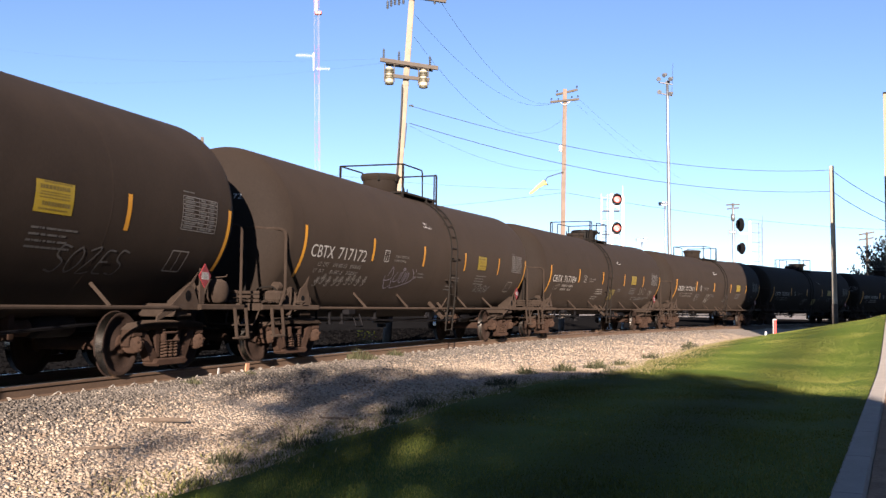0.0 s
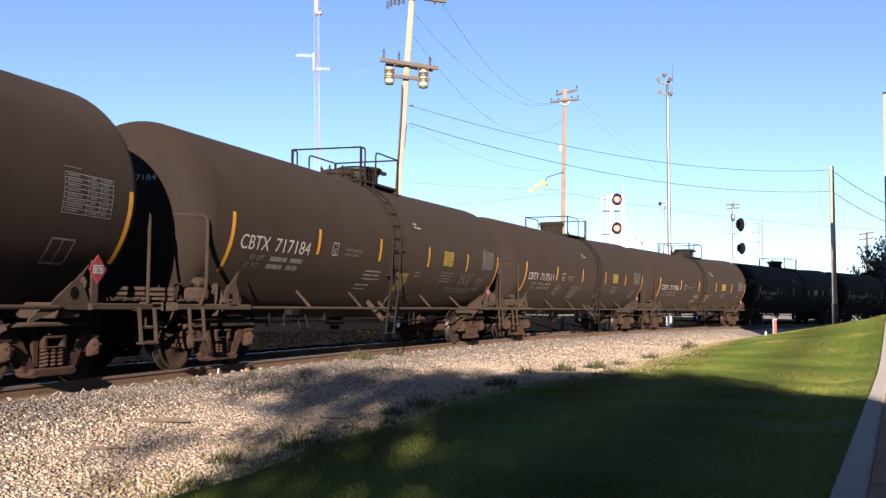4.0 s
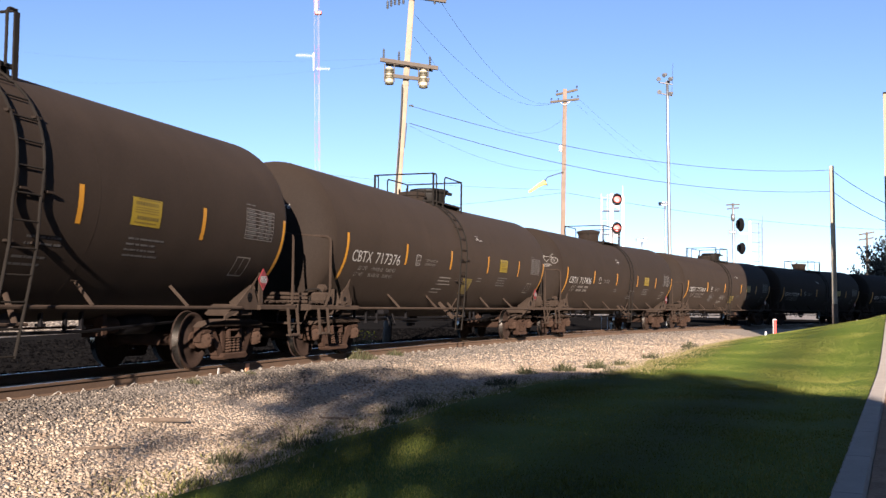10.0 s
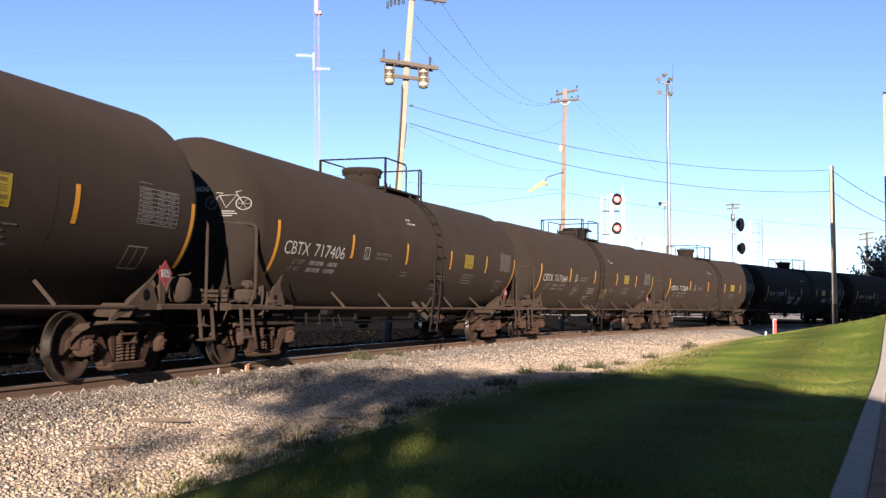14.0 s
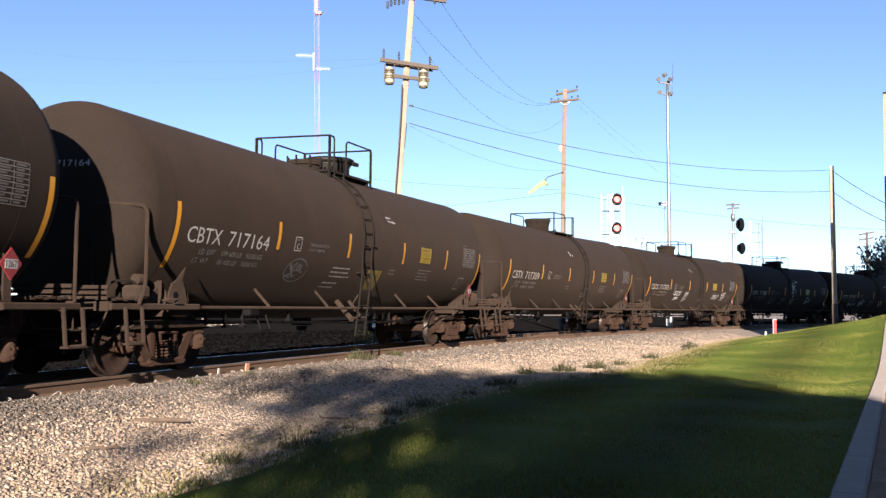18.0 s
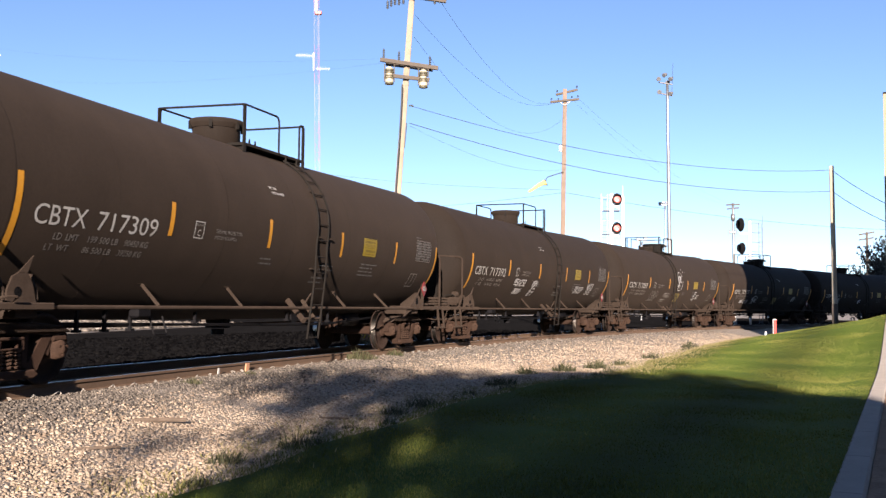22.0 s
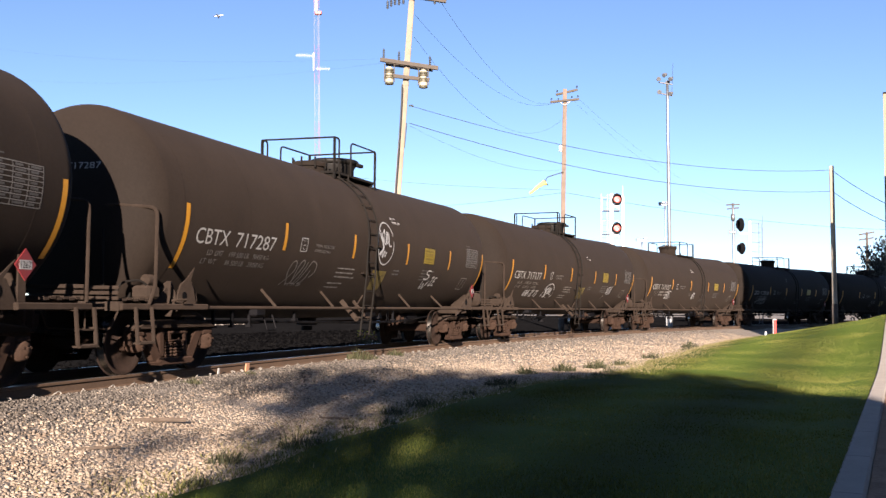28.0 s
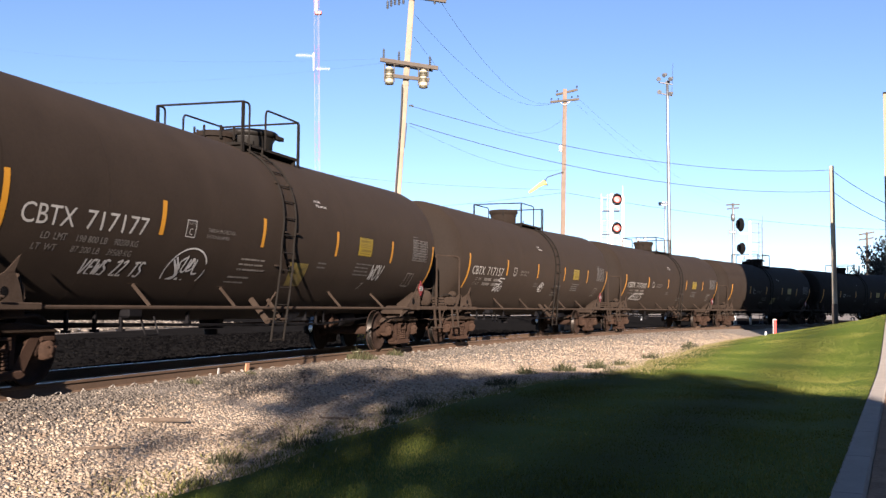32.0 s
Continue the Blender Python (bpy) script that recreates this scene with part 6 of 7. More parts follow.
def far_poles():
    ob, foot = timber_pole((26.89, 90.00, 10.89), (26.96, 90.00, 5.11), 0.11, 0.15, "pale slender utility pole with two crossarms", "galv")
    arm(ob, foot, (26.21, 89.80, 10.70), (27.46, 89.80, 10.77), 0.12, 0.12, "pole_grey")
    arm(ob, foot, (26.42, 90.20, 10.38), (27.53, 90.20, 10.49), 0.12, 0.12, "pole_grey")
    bm = bmesh.new()
    c = Vector((26.80, 89.70, 9.54)) - foot
    lathe(bm, [(0.12, -0.3), (0.2, -0.25), (0.2, 0.25), (0.12, 0.3)], 12, "Z", Matrix.Translation(c))
    part("transformer", bm, "galv", ob, "", None, True)
    bm = bmesh.new()
    c = Vector((26.73, 89.70, 8.18)) - foot
    box(bm, c.x - 0.30, c.x + 0.36, c.y - 0.06, c.y + 0.06, c.z - 0.08, c.z + 0.02)
    for d in (-0.24, 0.33):
        rod(bm, c + Vector((d, 0, -0.22)), c + Vector((d, 0, 0.22)), 0.08, 8)
    part("junction_box", bm, "galv", ob)
    timber_pole((18.45, 46.00, 7.91), (18.53, 46.00, 0.77), 0.105, 0.125, "plain pale wooden pole half in shade beside the crossing", "pole_pale")
    timber_pole((-18.80, 75.00, 14.00), (-18.58, 75.00, 7.09), 0.12, 0.15, "short weathered pole far beyond the train", "pole_grey")
    ob, foot = timber_pole((48.03, 110.00, 9.94), (48.05, 110.00, 6.80), 0.12, 0.16, "weathered utility pole with crossarms behind the tree", "pole_grey")
    arm(ob, foot, (47.05, 109.80, 9.60), (48.78, 109.80, 9.93), 0.16, 0.14)
    arm(ob, foot, (47.27, 110.20, 9.05), (48.88, 110.20, 9.32), 0.16, 0.14)


def lattice_tower():
    base = Vector((-19.43, 150.00, 13.29))
    top = Vector((-20.41, 150.00, 54.25))
    foot = Vector((base.x + 0.45, base.y, GRADE))
    way = (top - base).normalized()
    H = top.z - GRADE
    ob = thing("radio_tower", Matrix.Translation(foot), "tall red and white lattice radio tower with two antennas", "radio tower")
    lean = Vector((way.x / way.z, 0, 1))
    legs = [Vector((0.46 * math.cos(a), 0.46 * math.sin(a), 0)) for a in (radians(200), radians(320), radians(80))]
    cut = Vector((-20.19, 150.00, 46.76)).z - GRADE
    seg = 6.0
    n = int(H / seg) + 1
    for i in range(n):
        z0, z1 = i * seg, min(H, (i + 1) * seg)
        bm = bmesh.new()
        for l in legs:
            rod(bm, l + lean * z0, l + lean * z1, 0.024, 5)
        mat = "tower_white" if i % 2 else "tower_red"
        sec = part("tower_section", bm, mat, ob)
        bm = bmesh.new()
        m = 5
        for j in range(m):
            a, b = z0 + (z1 - z0) * j / m, z0 + (z1 - z0) * (j + 1) / m
            for p, q in ((0, 1), (1, 2), (2, 0)):
                rod(bm, legs[p] + lean * a, legs[q] + lean * b, 0.009, 4)
                rod(bm, legs[p] + lean * a, legs[q] + lean * a, 0.009, 4)
        part("lattice", bm, mat, sec)
    bm = bmesh.new()
    rod(bm, lean * cut - Vector((0.12, 0, 0)), lean * (H + 2) - Vector((0.12, 0, 0)), 0.20, 10)
    part("top_tube", bm, "white_steel", ob)
    bm = bmesh.new()
    c = lean * cut
    box(bm, c.x - 0.30, c.x + 0.75, -0.3, 0.3, cut - 0.28, cut + 0.22, None, 0.05)
    part("beacon_collar", bm, "red_post", ob)
    for a, b, n in (((-20.45, 149.50, 39.81), (-23.18, 149.50, 39.87), 7), ((-20.15, 149.50, 37.76), (-17.86, 149.50, 37.79), 5)):
        a, b = Vector(a) - foot, Vector(b) - foot
        bm = bmesh.new()
        rod(bm, a, b, 0.035, 6)
        ant = part("antenna", bm, "white_steel", ob)
        for i in range(n):
            p = a.lerp(b, (i + 0.6) / n)
            bm = bmesh.new()
            rod(bm, p - Vector((0, 0, 0.30)), p + Vector((0, 0, 0.30)), 0.020, 5)
            part("antenna_rod", bm, "white_steel", ant)
    bm = bmesh.new()
    rod(bm, Vector((-20.44, 149.40, 40.23)) - foot, Vector((-20.39, 149.40, 37.47)) - foot, 0.09, 6)
    part("antenna_mount", bm, "white_steel", ob)


def hang_wires():
    for a, b, sag, r in (((-1.13, 33.00, 7.90), (18.44, 46.00, 7.72), 0.75, 0.010), ((-1.20, 33.00, 7.31), (18.42, 46.00, 6.70), 0.75, 0.011),
                      ((-1.16, 33.00, 7.21), (7.53, 60.00, 9.62), 0.6, 0.004), 
                      ((18.49, 46.00, 7.70), (20.27, 38.00, 4.32), 0.4, 0.014), ((18.48, 46.00, 6.70), (20.26, 38.00, 3.74), 0.4, 0.014),
                      ((-27.01, 95.00, 16.36), (10.04, 80.00, 10.78), 0.9, 0.010), ((-12.44, 95.00, 10.36), (7.43, 60.00, 8.18), 0.4, 0.010), ((7.43, 60.00, 8.18), (45.34, 85.00, 8.15), 0.7, 0.011),
                      ((-0.18, 33.00, 11.57), (6.67, 60.00, 13.76), 1.1, 0.006), ((-1.05, 33.00, 11.09), (7.09, 60.00, 13.87), 1.3, 0.005), ((-1.06, 33.00, 10.30), (7.45, 60.00, 12.88), 2.0, 0.005),
                      ((8.36, 60.00, 14.03), (26.89, 90.00, 10.78), 0.8, 0.004), ((7.94, 60.00, 14.02), (26.32, 90.00, 10.67), 1.0, 0.004),
                      ((-29.95, 60.00, 17.15), (-2.10, 33.00, 9.54), 0.5, 0.0016), ((-29.87, 60.00, 15.29), (-1.58, 33.00, 9.46), 0.7, 0.0016)):
        wire(a, b, sag, r)


def far_tree():
    """A broad tree behind the crossing, its leaves darkened for the building's shade."""
    rng = random.Random(12)
    foot = Vector((41.9, 93.7, GRADE))
    V = Vector
    grow_tree(foot, 8.5, [(V((0.28, 0.00, 6.32)), 1.85, 1.56), (V((-1.49, 0.28, 4.34)), 0.99, 0.85), (V((1.85, 0.43, 6.47)), 2.13, 1.85), (V((-0.57, 0.00, 5.19)), 1.28, 1.28), (V((1.42, 0.00, 4.19)), 2.70, 2.13), (V((0.85, 0.28, 1.78)), 2.84, 2.56), (V((3.69, 0.28, 3.91)), 2.70, 3.69), (V((-0.99, -0.28, 1.21)), 1.70, 1.85), (V((-2.27, 0.00, 5.47)), 0.60, 0.60), (V((-1.77, 0.14, 4.69)), 0.78, 0.57), (V((-1.14, 0.00, 7.11)), 0.78, 0.85), (V((0.64, 0.00, 7.89)), 1.06, 0.99)],
              8600, 0.20, rng, "leafy tree, its leaves darkened for the building's shade", leaf="shade_leaf")


def grow_tree(foot, height, clumps, leaves, size, rng, label, name="tree", leaf="leaf"):
    ob = thing(name, Matrix.Translation(foot), label, "tree", "trees")
    bm = bmesh.new()
    low = min(c.z for c, r, h in clumps)
    pts = [Vector((0.05 * math.sin(i * 1.3), 0.05 * math.cos(i * 1.9), -0.2 + (low + 0.8) * i / 6)) for i in range(7)]
    rings = []
    for i, p in enumerate(pts):
        r = 0.20 - 0.10 * i / 6
        rings.append([bm.verts.new(p + Vector((r * math.cos(a), r * math.sin(a), 0))) for a in (math.pi * 2 * j / 10 for j in range(10))])
    for p, q in zip(rings, rings[1:]):
        for j in range(10):
            bm.faces.new((p[j], p[(j + 1) % 10], q[(j + 1) % 10], q[j]))
    part("trunk", bm, "bark", ob, "", None, True)
    for c, r, h in clumps:
        bm = bmesh.new()
        start = Vector(pts[4])
        mid = start.lerp(c, 0.55) + Vector((0, 0, 0.25))
        rod(bm, start, mid, 0.08, 6, 0.05)
        rod(bm, mid, c, 0.05, 6, 0.015)
        for k in range(5):
            tip = c + Vector((rng.uniform(-1, 1) * r * 0.8, rng.uniform(-1, 1) * r * 0.8, rng.uniform(-0.6, 0.9) * h * 0.8))
            rod(bm, mid.lerp(c, rng.random()), tip, 0.022, 4, 0.006)
        part("limb", bm, "bark", ob)
    verts, faces = [], []
    weight = [r * r * h for c, r, h in clumps]
    for i in range(leaves):
        c, r, h = rng.choices(clumps, weight)[0]
        while True:
            d = Vector((rng.uniform(-1, 1), rng.uniform(-1, 1), rng.uniform(-1, 1)))
            if d.length <= 1 and noise.noise(d * 2.3 + c) > -0.25:
                break
        d = d * (0.55 + 0.45 * d.length)
        p = c + Vector((d.x * r, d.y * r, d.z * h))
        s = size * rng.uniform(0.6, 1.3)
        t = Euler((rng.uniform(0, 6.3), rng.uniform(0, 6.3), rng.uniform(0, 6.3))).to_matrix()
        k = len(verts)
        for q in ((-0.5, 0, 0), (0, -0.3, 0.06), (0.6, 0, 0), (0, 0.3, 0.06)):
            verts.append(tuple(p + t @ (Vector(q) * s * 1.6)))
        faces.append((k, k + 1, k + 2, k + 3))
    data = bpy.data.meshes.new("crown")
    data.from_pydata(verts, [], faces)
    data.materials.append(MAT[leaf])
    part("crown", data, leaf, ob)["kind"] = "stuff"
    return ob


def shade_trees():
    """The trees behind the camera whose shade lies on the lawn."""
    rng = random.Random(5)
    V = Vector
    grow_tree(V((1.0, -20, GRADE)), 10, [(V((0.5, 0, 8.3)), 3.2, 1.9), (V((2.8, 0.3, 8.5)), 1.5, 1.6), (V((1.2, -0.6, 7.0)), 2.6, 1.5), (V((0.8, 0.8, 8.7)), 1.6, 1.0), (V((-1.9, 0.5, 9.0)), 1.3, 1.2),
              (V((1.5, 1, 5.6)), 3.6, 1.9), (V((-1.1, 0, 5.35)), 1.7, 1.45), (V((-1.5, 0.3, 6.35)), 1.25, 0.75),
              (V((3.7, 0, 8.55)), 0.75, 0.65), (V((4.05, 0.1, 8.0)), 0.55, 0.65), (V((-2.65, 0.2, 6.85)), 0.7, 0.42)],
              34000, 0.17, rng, "broad leafy tree behind the car park")
    grow_tree(V((-2.6, -20.6, GRADE)), 10, [(V((0.6, 0.3, 9.0)), 1.6, 1.2), (V((-0.8, 0.2, 9.0)), 1.3, 1.0), (V((0.5, 0.4, 7.9)), 1.5, 1.0), (V((0.5, 0.2, 7.15)), 1.0, 0.6), (V((-0.3, 0, 6.8)), 0.45, 0.25), (V((-1.6, 0.3, 7.4)), 0.6, 0.3), (V((0.75, 0, 6.75)), 0.5, 0.3)],
              1750, 0.17, rng, "slender tree with a thin open crown behind the car park")


def build_building():
    """The cream building whose shade covers the far cars."""
    ob = thing("building", Matrix.Translation((18.235, 40.0, 0)), "plain cream-walled building with a flat roof beside the lawn", "building")
    h1, h2 = radians(26), radians(108)
    a, b = Vector((math.sin(h1), math.cos(h1), 0)) * 9, Vector((math.sin(h2), math.cos(h2), 0)) * 40
    foot = [Vector((0, 0, 0)), b, a + b, a]
    for i in range(4):
        p, q = foot[i], foot[(i + 1) % 4]
        d = (q - p).normalized()
        n = Vector((-d.y, d.x, 0)) * 0.25
        bm = bmesh.new()
        plate(bm, [(v.x, v.y) for v in (p, q, q + n - d * 0.26, p + n + d * 0.26)], "Z", -0.6, 10.06)
        part("wall", bm, "cream", ob)
    bm = bmesh.new()
    plate(bm, [(v.x, v.y) for v in (foot[0] - (a + b) * 0.0005, foot[1] + (b - a) * 0.0005, foot[2] + (a + b) * 0.0005, foot[3] + (a - b) * 0.0005)], "Z", 10.06, 10.13)
    part("roof", bm, "black", ob, "flat roof with a thin dark metal edge")
    # an unseen taller block further along, added to lengthen the building's shade
    u, v = b.normalized(), a.normalized()
    c = u * 7.6 + v * 0.5
    ring = [c, c + u * 26, c + u * 26 + v * 8, c + v * 8]
    bm = bmesh.new()
    plate(bm, [(p.x, p.y) for p in ring], "Z", 10.13, 20)
    part("upper_block", bm, "cream", ob)


def light_blocks():
    """Unseen plain buildings added beside and behind the car park, to block light."""
    for name, x0, x1, y0, y1, h, label in (("building_wing", 18.15, 30, -30, 38.6, 6.62, "unseen plain brown block along the car park, added for shade"), ("warehouse", -70, 75, -62, -50, 9.5, "unseen long low block behind the car park, added to dim the sky")):
        ob = thing(name, Matrix.Translation((x0, y0, 0)), label, "building")
        w, d = x1 - x0, y1 - y0
        for a in ((0, w, 0, 0.3), (0, w, d - 0.3, d), (0, 0.3, 0.3, d - 0.3), (w - 0.3, w, 0.3, d - 0.3)):
            bm = bmesh.new()
            box(bm, a[0], a[1], a[2], a[3], -0.6, h)
            part("wall", bm, "brown_wall", ob)
        bm = bmesh.new()
        box(bm, -0.15, w + 0.15, -0.15, d + 0.15, h, h + 0.3)
        part("roof", bm, "concrete", ob)


def markers():
    p = Vector((16.35, 48.00, -0.29))
    z = ground_z(p.x, p.y)
    ob = thing("marker_post", Matrix.Translation((p.x, p.y, z)), "red and white marker post at the gravel's end", "marker post")
    bm = bmesh.new()
    box(bm, -0.065, 0.09, -0.05, 0.05, -0.3, 0.98, None, 0.02)
    part("post", bm, "red_post", ob)
    bm = bmesh.new()
    box(bm, -0.09, -0.068, -0.05, 0.05, -0.3, 1.02, None, 0.015)
    part("white_side", bm, "white_steel", ob)
    bm = bmesh.new()
    box(bm, -0.065, 0.09, -0.05, 0.05, 0.982, 1.03, None, 0.015)
    part("cap", bm, "white_steel", ob)
    p = Vector((15.55, 47.00, -0.30))
    z = ground_z(p.x, p.y)
    bm = bmesh.new()
    box(bm, -0.04, 0.04, -0.03, 0.03, -0.2, 0.42, None, 0.01)
    whole("stake", bm, "white_steel", "small white survey stake in the gravel", "stake", m=pose(p.x, p.y, z, 0, 4, 0))


PLANE_FROM, PLANE_TO = (-1164.96, 3500.00, 987.18), (-626.60, 3500.00, 1092.22)


def airliner():
    """A small jet far off: body, wings, tail and engines."""
    ob = thing("airliner", Matrix.Translation(PLANE_FROM), "white airliner climbing far away in the sky", "airliner")
    bm = bmesh.new()
    lathe(bm, [(0.1, 18.5), (1.2, 17.3), (1.9, 14.5), (2.0, 11), (2.0, -8), (1.3, -14), (0.4, -18)], 16, "X")
    part("fuselage", bm, "white_steel", ob, "", None, True)
    for s in (-1, 1):
        bm = bmesh.new()
        plate(bm, [(4, 0), (-3.5, s * 17), (-6, s * 17), (-4, 0)], "Z", -1.0, -0.4)
        part("wing", bm, "plane_grey", ob)
        bm = bmesh.new()
        plate(bm, [(-13, 0), (-16.5, s * 6), (-18.2, s * 6), (-17, 0)], "Z", 0.6, 0.9)
        part("tailplane", bm, "plane_grey", ob)
        bm = bmesh.new()
        lathe(bm, [(0.7, 5.0), (1.05, 4.6), (1.0, 1.5), (0.5, 0.4)], 12, "X", Matrix.Translation((0, s * 5.5, -2.0)))
        part("engine", bm, "plane_grey", ob, "", None, True)
    bm = bmesh.new()
    plate(bm, [(-12.5, 1.5), (-17, 7.5), (-19, 7.5), (-17.5, 0.6)], "Y", -0.25, 0.25)
    part("fin", bm, "plane_blue", ob)
    return ob


MAT["flood"] = material("grey_lamp_case", (0.06, 0.06, 0.065), (0.16, 0.16, 0.165), 0.6, 0, 20, 3, 0)
MAT["plane_grey"] = material("aircraft_grey", (0.22, 0.25, 0.32), (0.30, 0.33, 0.40), 0.5, 0, 1, 0.1, 0)
MAT["plane_blue"] = material("aircraft_blue", (0.05, 0.07, 0.20), (0.08, 0.10, 0.26), 0.5, 0, 1, 0.1, 0)
MAT["brown_wall"] = material("brown_wall", (0.12, 0.095, 0.075), (0.18, 0.15, 0.12), 0.9, 0, 12, 0.6, 0.3)
MAT["sock"] = material("yellow_fabric", (0.36, 0.30, 0.10), (0.50, 0.43, 0.18), 0.8, 0, 20, 3, 0.1)
MAT["tower_red"] = material("faded_red_paint", (0.30, 0.12, 0.13), (0.40, 0.18, 0.19), 0.6, 0, 10, 1, 0)
MAT["tower_white"] = material("faded_white_paint", (0.24, 0.21, 0.23), (0.34, 0.30, 0.32), 0.6, 0, 10, 1, 0)

leaning_pole()
SOCK = second_pole()
light_mast()
signal_front()
signal_back()
far_poles()
lattice_tower()
hang_wires()
far_tree()
shade_trees()
build_building()
light_blocks()
markers()
PLANE = airliner()

# ---------------------------------------------------------------- gravel, grass and small things on the ground
def quick_mesh(name, verts, faces, mat):
    """A mesh from arrays of corners and equal-sided faces."""
    data = bpy.data.meshes.new(name)
    nf, k = faces.shape
    data.vertices.add(len(verts))
    data.vertices.foreach_set("co", np.ascontiguousarray(verts, dtype=np.float32).ravel())
    data.loops.add(nf * k)
    data.loops.foreach_set("vertex_index", np.ascontiguousarray(faces, dtype=np.int32).ravel())
    data.polygons.add(nf)
    data.polygons.foreach_set("loop_start", np.arange(0, nf * k, k, dtype=np.int32))
    data.materials.append(MAT[mat])
    data.update(calc_edges=True)
    data.validate()
    return data


def line_arrays(s, w):
    """on_line for arrays."""
    keys = sorted(LINE)
    tab = np.array([LINE[i] for i in keys])
    at = np.array(keys) * S_STEP
    x, y, h = (np.interp(s, at, tab[:, j]) for j in range(3))
    return x + w * np.cos(h), y - w * np.sin(h), h


def scatter_stones():
    rng = np.random.RandomState(11)
    bm = bmesh.new()
    bmesh.ops.create_icosphere(bm, subdivisions=1, radius=1.0)
    base = np.array([v.co[:] for v in bm.verts])
    tri = np.array([[v.index for v in f.verts] for f in bm.faces])
    bm.free()
    zones = ((4, 12, 42000, 0.008, 0.025), (12, 18, 30000, 0.008, 0.025), (18, 28, 24000, 0.010, 0.028), (28, 44, 10000, 0.016, 0.036), (44, 62, 4000, 0.022, 0.042))
    S, W, A = [], [], []
    for s0, s1, n, a, b in zones:
        S.append(rng.uniform(s0, s1, n))
        W.append(0.90 + (rng.uniform(0, 1, n)) * 6.2)
        A.append(a + (b - a) * rng.uniform(0, 1, n) ** 2.2)
    S, W, A = map(np.concatenate, (S, W, A))
    edge = np.array([lawn_edge(s) for s in np.linspace(0, 70, 701)])
    keep = W < np.interp(S, np.linspace(0, 70, 701), edge) + 0.25 + 0.2 * rng.rand(len(S))
    S, W, A = S[keep], W[keep], A[keep]
    x, y, h = line_arrays(S, W)
    t = np.clip((W - 0.9) / 2.9, 0, 1)
    z = -0.160 - 0.29 * t * t * (3 - 2 * t)
    rise, fall = np.clip((y - 20) / 19, 0, 1), np.clip((y - 41) / 9, 0, 1)
    z = z + 0.19 * np.maximum(0, W - 5.6) * rise * rise * (3 - 2 * rise) * (1 - fall * fall * (3 - 2 * fall))
    n = len(S)
    pts = base[None] * (1 + 0.75 * (rng.rand(n, len(base), 1) - 0.5)) * (np.stack([rng.uniform(0.8, 1.35, n), rng.uniform(0.7, 1.1, n), rng.uniform(0.5, 0.95, n)], 1))[:, None, :]
    tip = rng.uniform(-0.5, 0.5, n)
    ct, st = np.cos(tip)[:, None], np.sin(tip)[:, None]
    py, pz = pts[..., 1] * ct - pts[..., 2] * st, pts[..., 1] * st + pts[..., 2] * ct
    turn = rng.uniform(0, 6.283, n)
    ct, st = np.cos(turn)[:, None], np.sin(turn)[:, None]
    px, py = pts[..., 0] * ct - py * st, pts[..., 0] * st + py * ct
    verts = np.stack([px, py, pz], 2) * A[:, None, None] + np.stack([x, y, z + A * 0.12 + 0.006 * rng.rand(n)], 1)[:, None, :]
    dirty = rng.rand(n) < 0.92 * np.clip((2.9 - W) / 1.3, 0, 1) + 0.06
    for name, pick, mat, label in (("ballast_stones", ~dirty, "stone", "loose pale limestone ballast beside the rail"), ("dirty_ballast_stones", dirty, "dirty_stone", "dirty brown ballast close to the rail")):
        some = verts[pick]
        faces = (tri[None] + (np.arange(len(some)) * len(base))[:, None, None]).reshape(-1, 3)
        ob = new(name, quick_mesh(name, some.reshape(-1, 3), faces, mat))
        tagged(ob, label, "gravel", kind="stuff")


def scatter_far_stones():
    """Broken stones over the yard behind the near rail, shade painted into their dark colour, and paler ones over the
    lane beyond it.
    """
    rng = np.random.RandomState(17)
    bm = bmesh.new()
    bmesh.ops.create_icosphere(bm, subdivisions=1, radius=1.0)
    base = np.array([v.co[:] for v in bm.verts])
    tri = np.array([[v.index for v in f.verts] for f in bm.faces])
    bm.free()
    for name, n, s0, s1, w0, w1, size, mat, label in (("cinder_stones", 20000, 6, 60, 1.5, 17.5, 0.014, "shade_stone", "broken stones across the yard, shade painted into their dark colour"),
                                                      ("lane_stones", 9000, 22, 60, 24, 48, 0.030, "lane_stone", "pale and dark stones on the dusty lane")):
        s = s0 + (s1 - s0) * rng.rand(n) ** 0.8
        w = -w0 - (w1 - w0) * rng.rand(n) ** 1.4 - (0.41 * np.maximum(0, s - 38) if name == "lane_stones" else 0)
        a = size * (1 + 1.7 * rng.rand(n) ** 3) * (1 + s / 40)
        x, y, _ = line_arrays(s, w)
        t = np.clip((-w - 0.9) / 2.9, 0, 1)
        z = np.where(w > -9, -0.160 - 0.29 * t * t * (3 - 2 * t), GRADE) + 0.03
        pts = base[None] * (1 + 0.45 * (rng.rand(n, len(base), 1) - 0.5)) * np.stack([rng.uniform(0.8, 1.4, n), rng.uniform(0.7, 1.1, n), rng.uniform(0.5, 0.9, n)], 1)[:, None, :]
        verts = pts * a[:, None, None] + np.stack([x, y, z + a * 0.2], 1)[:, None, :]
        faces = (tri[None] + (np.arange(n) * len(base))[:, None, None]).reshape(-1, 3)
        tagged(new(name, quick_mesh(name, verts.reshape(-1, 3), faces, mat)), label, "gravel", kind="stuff")


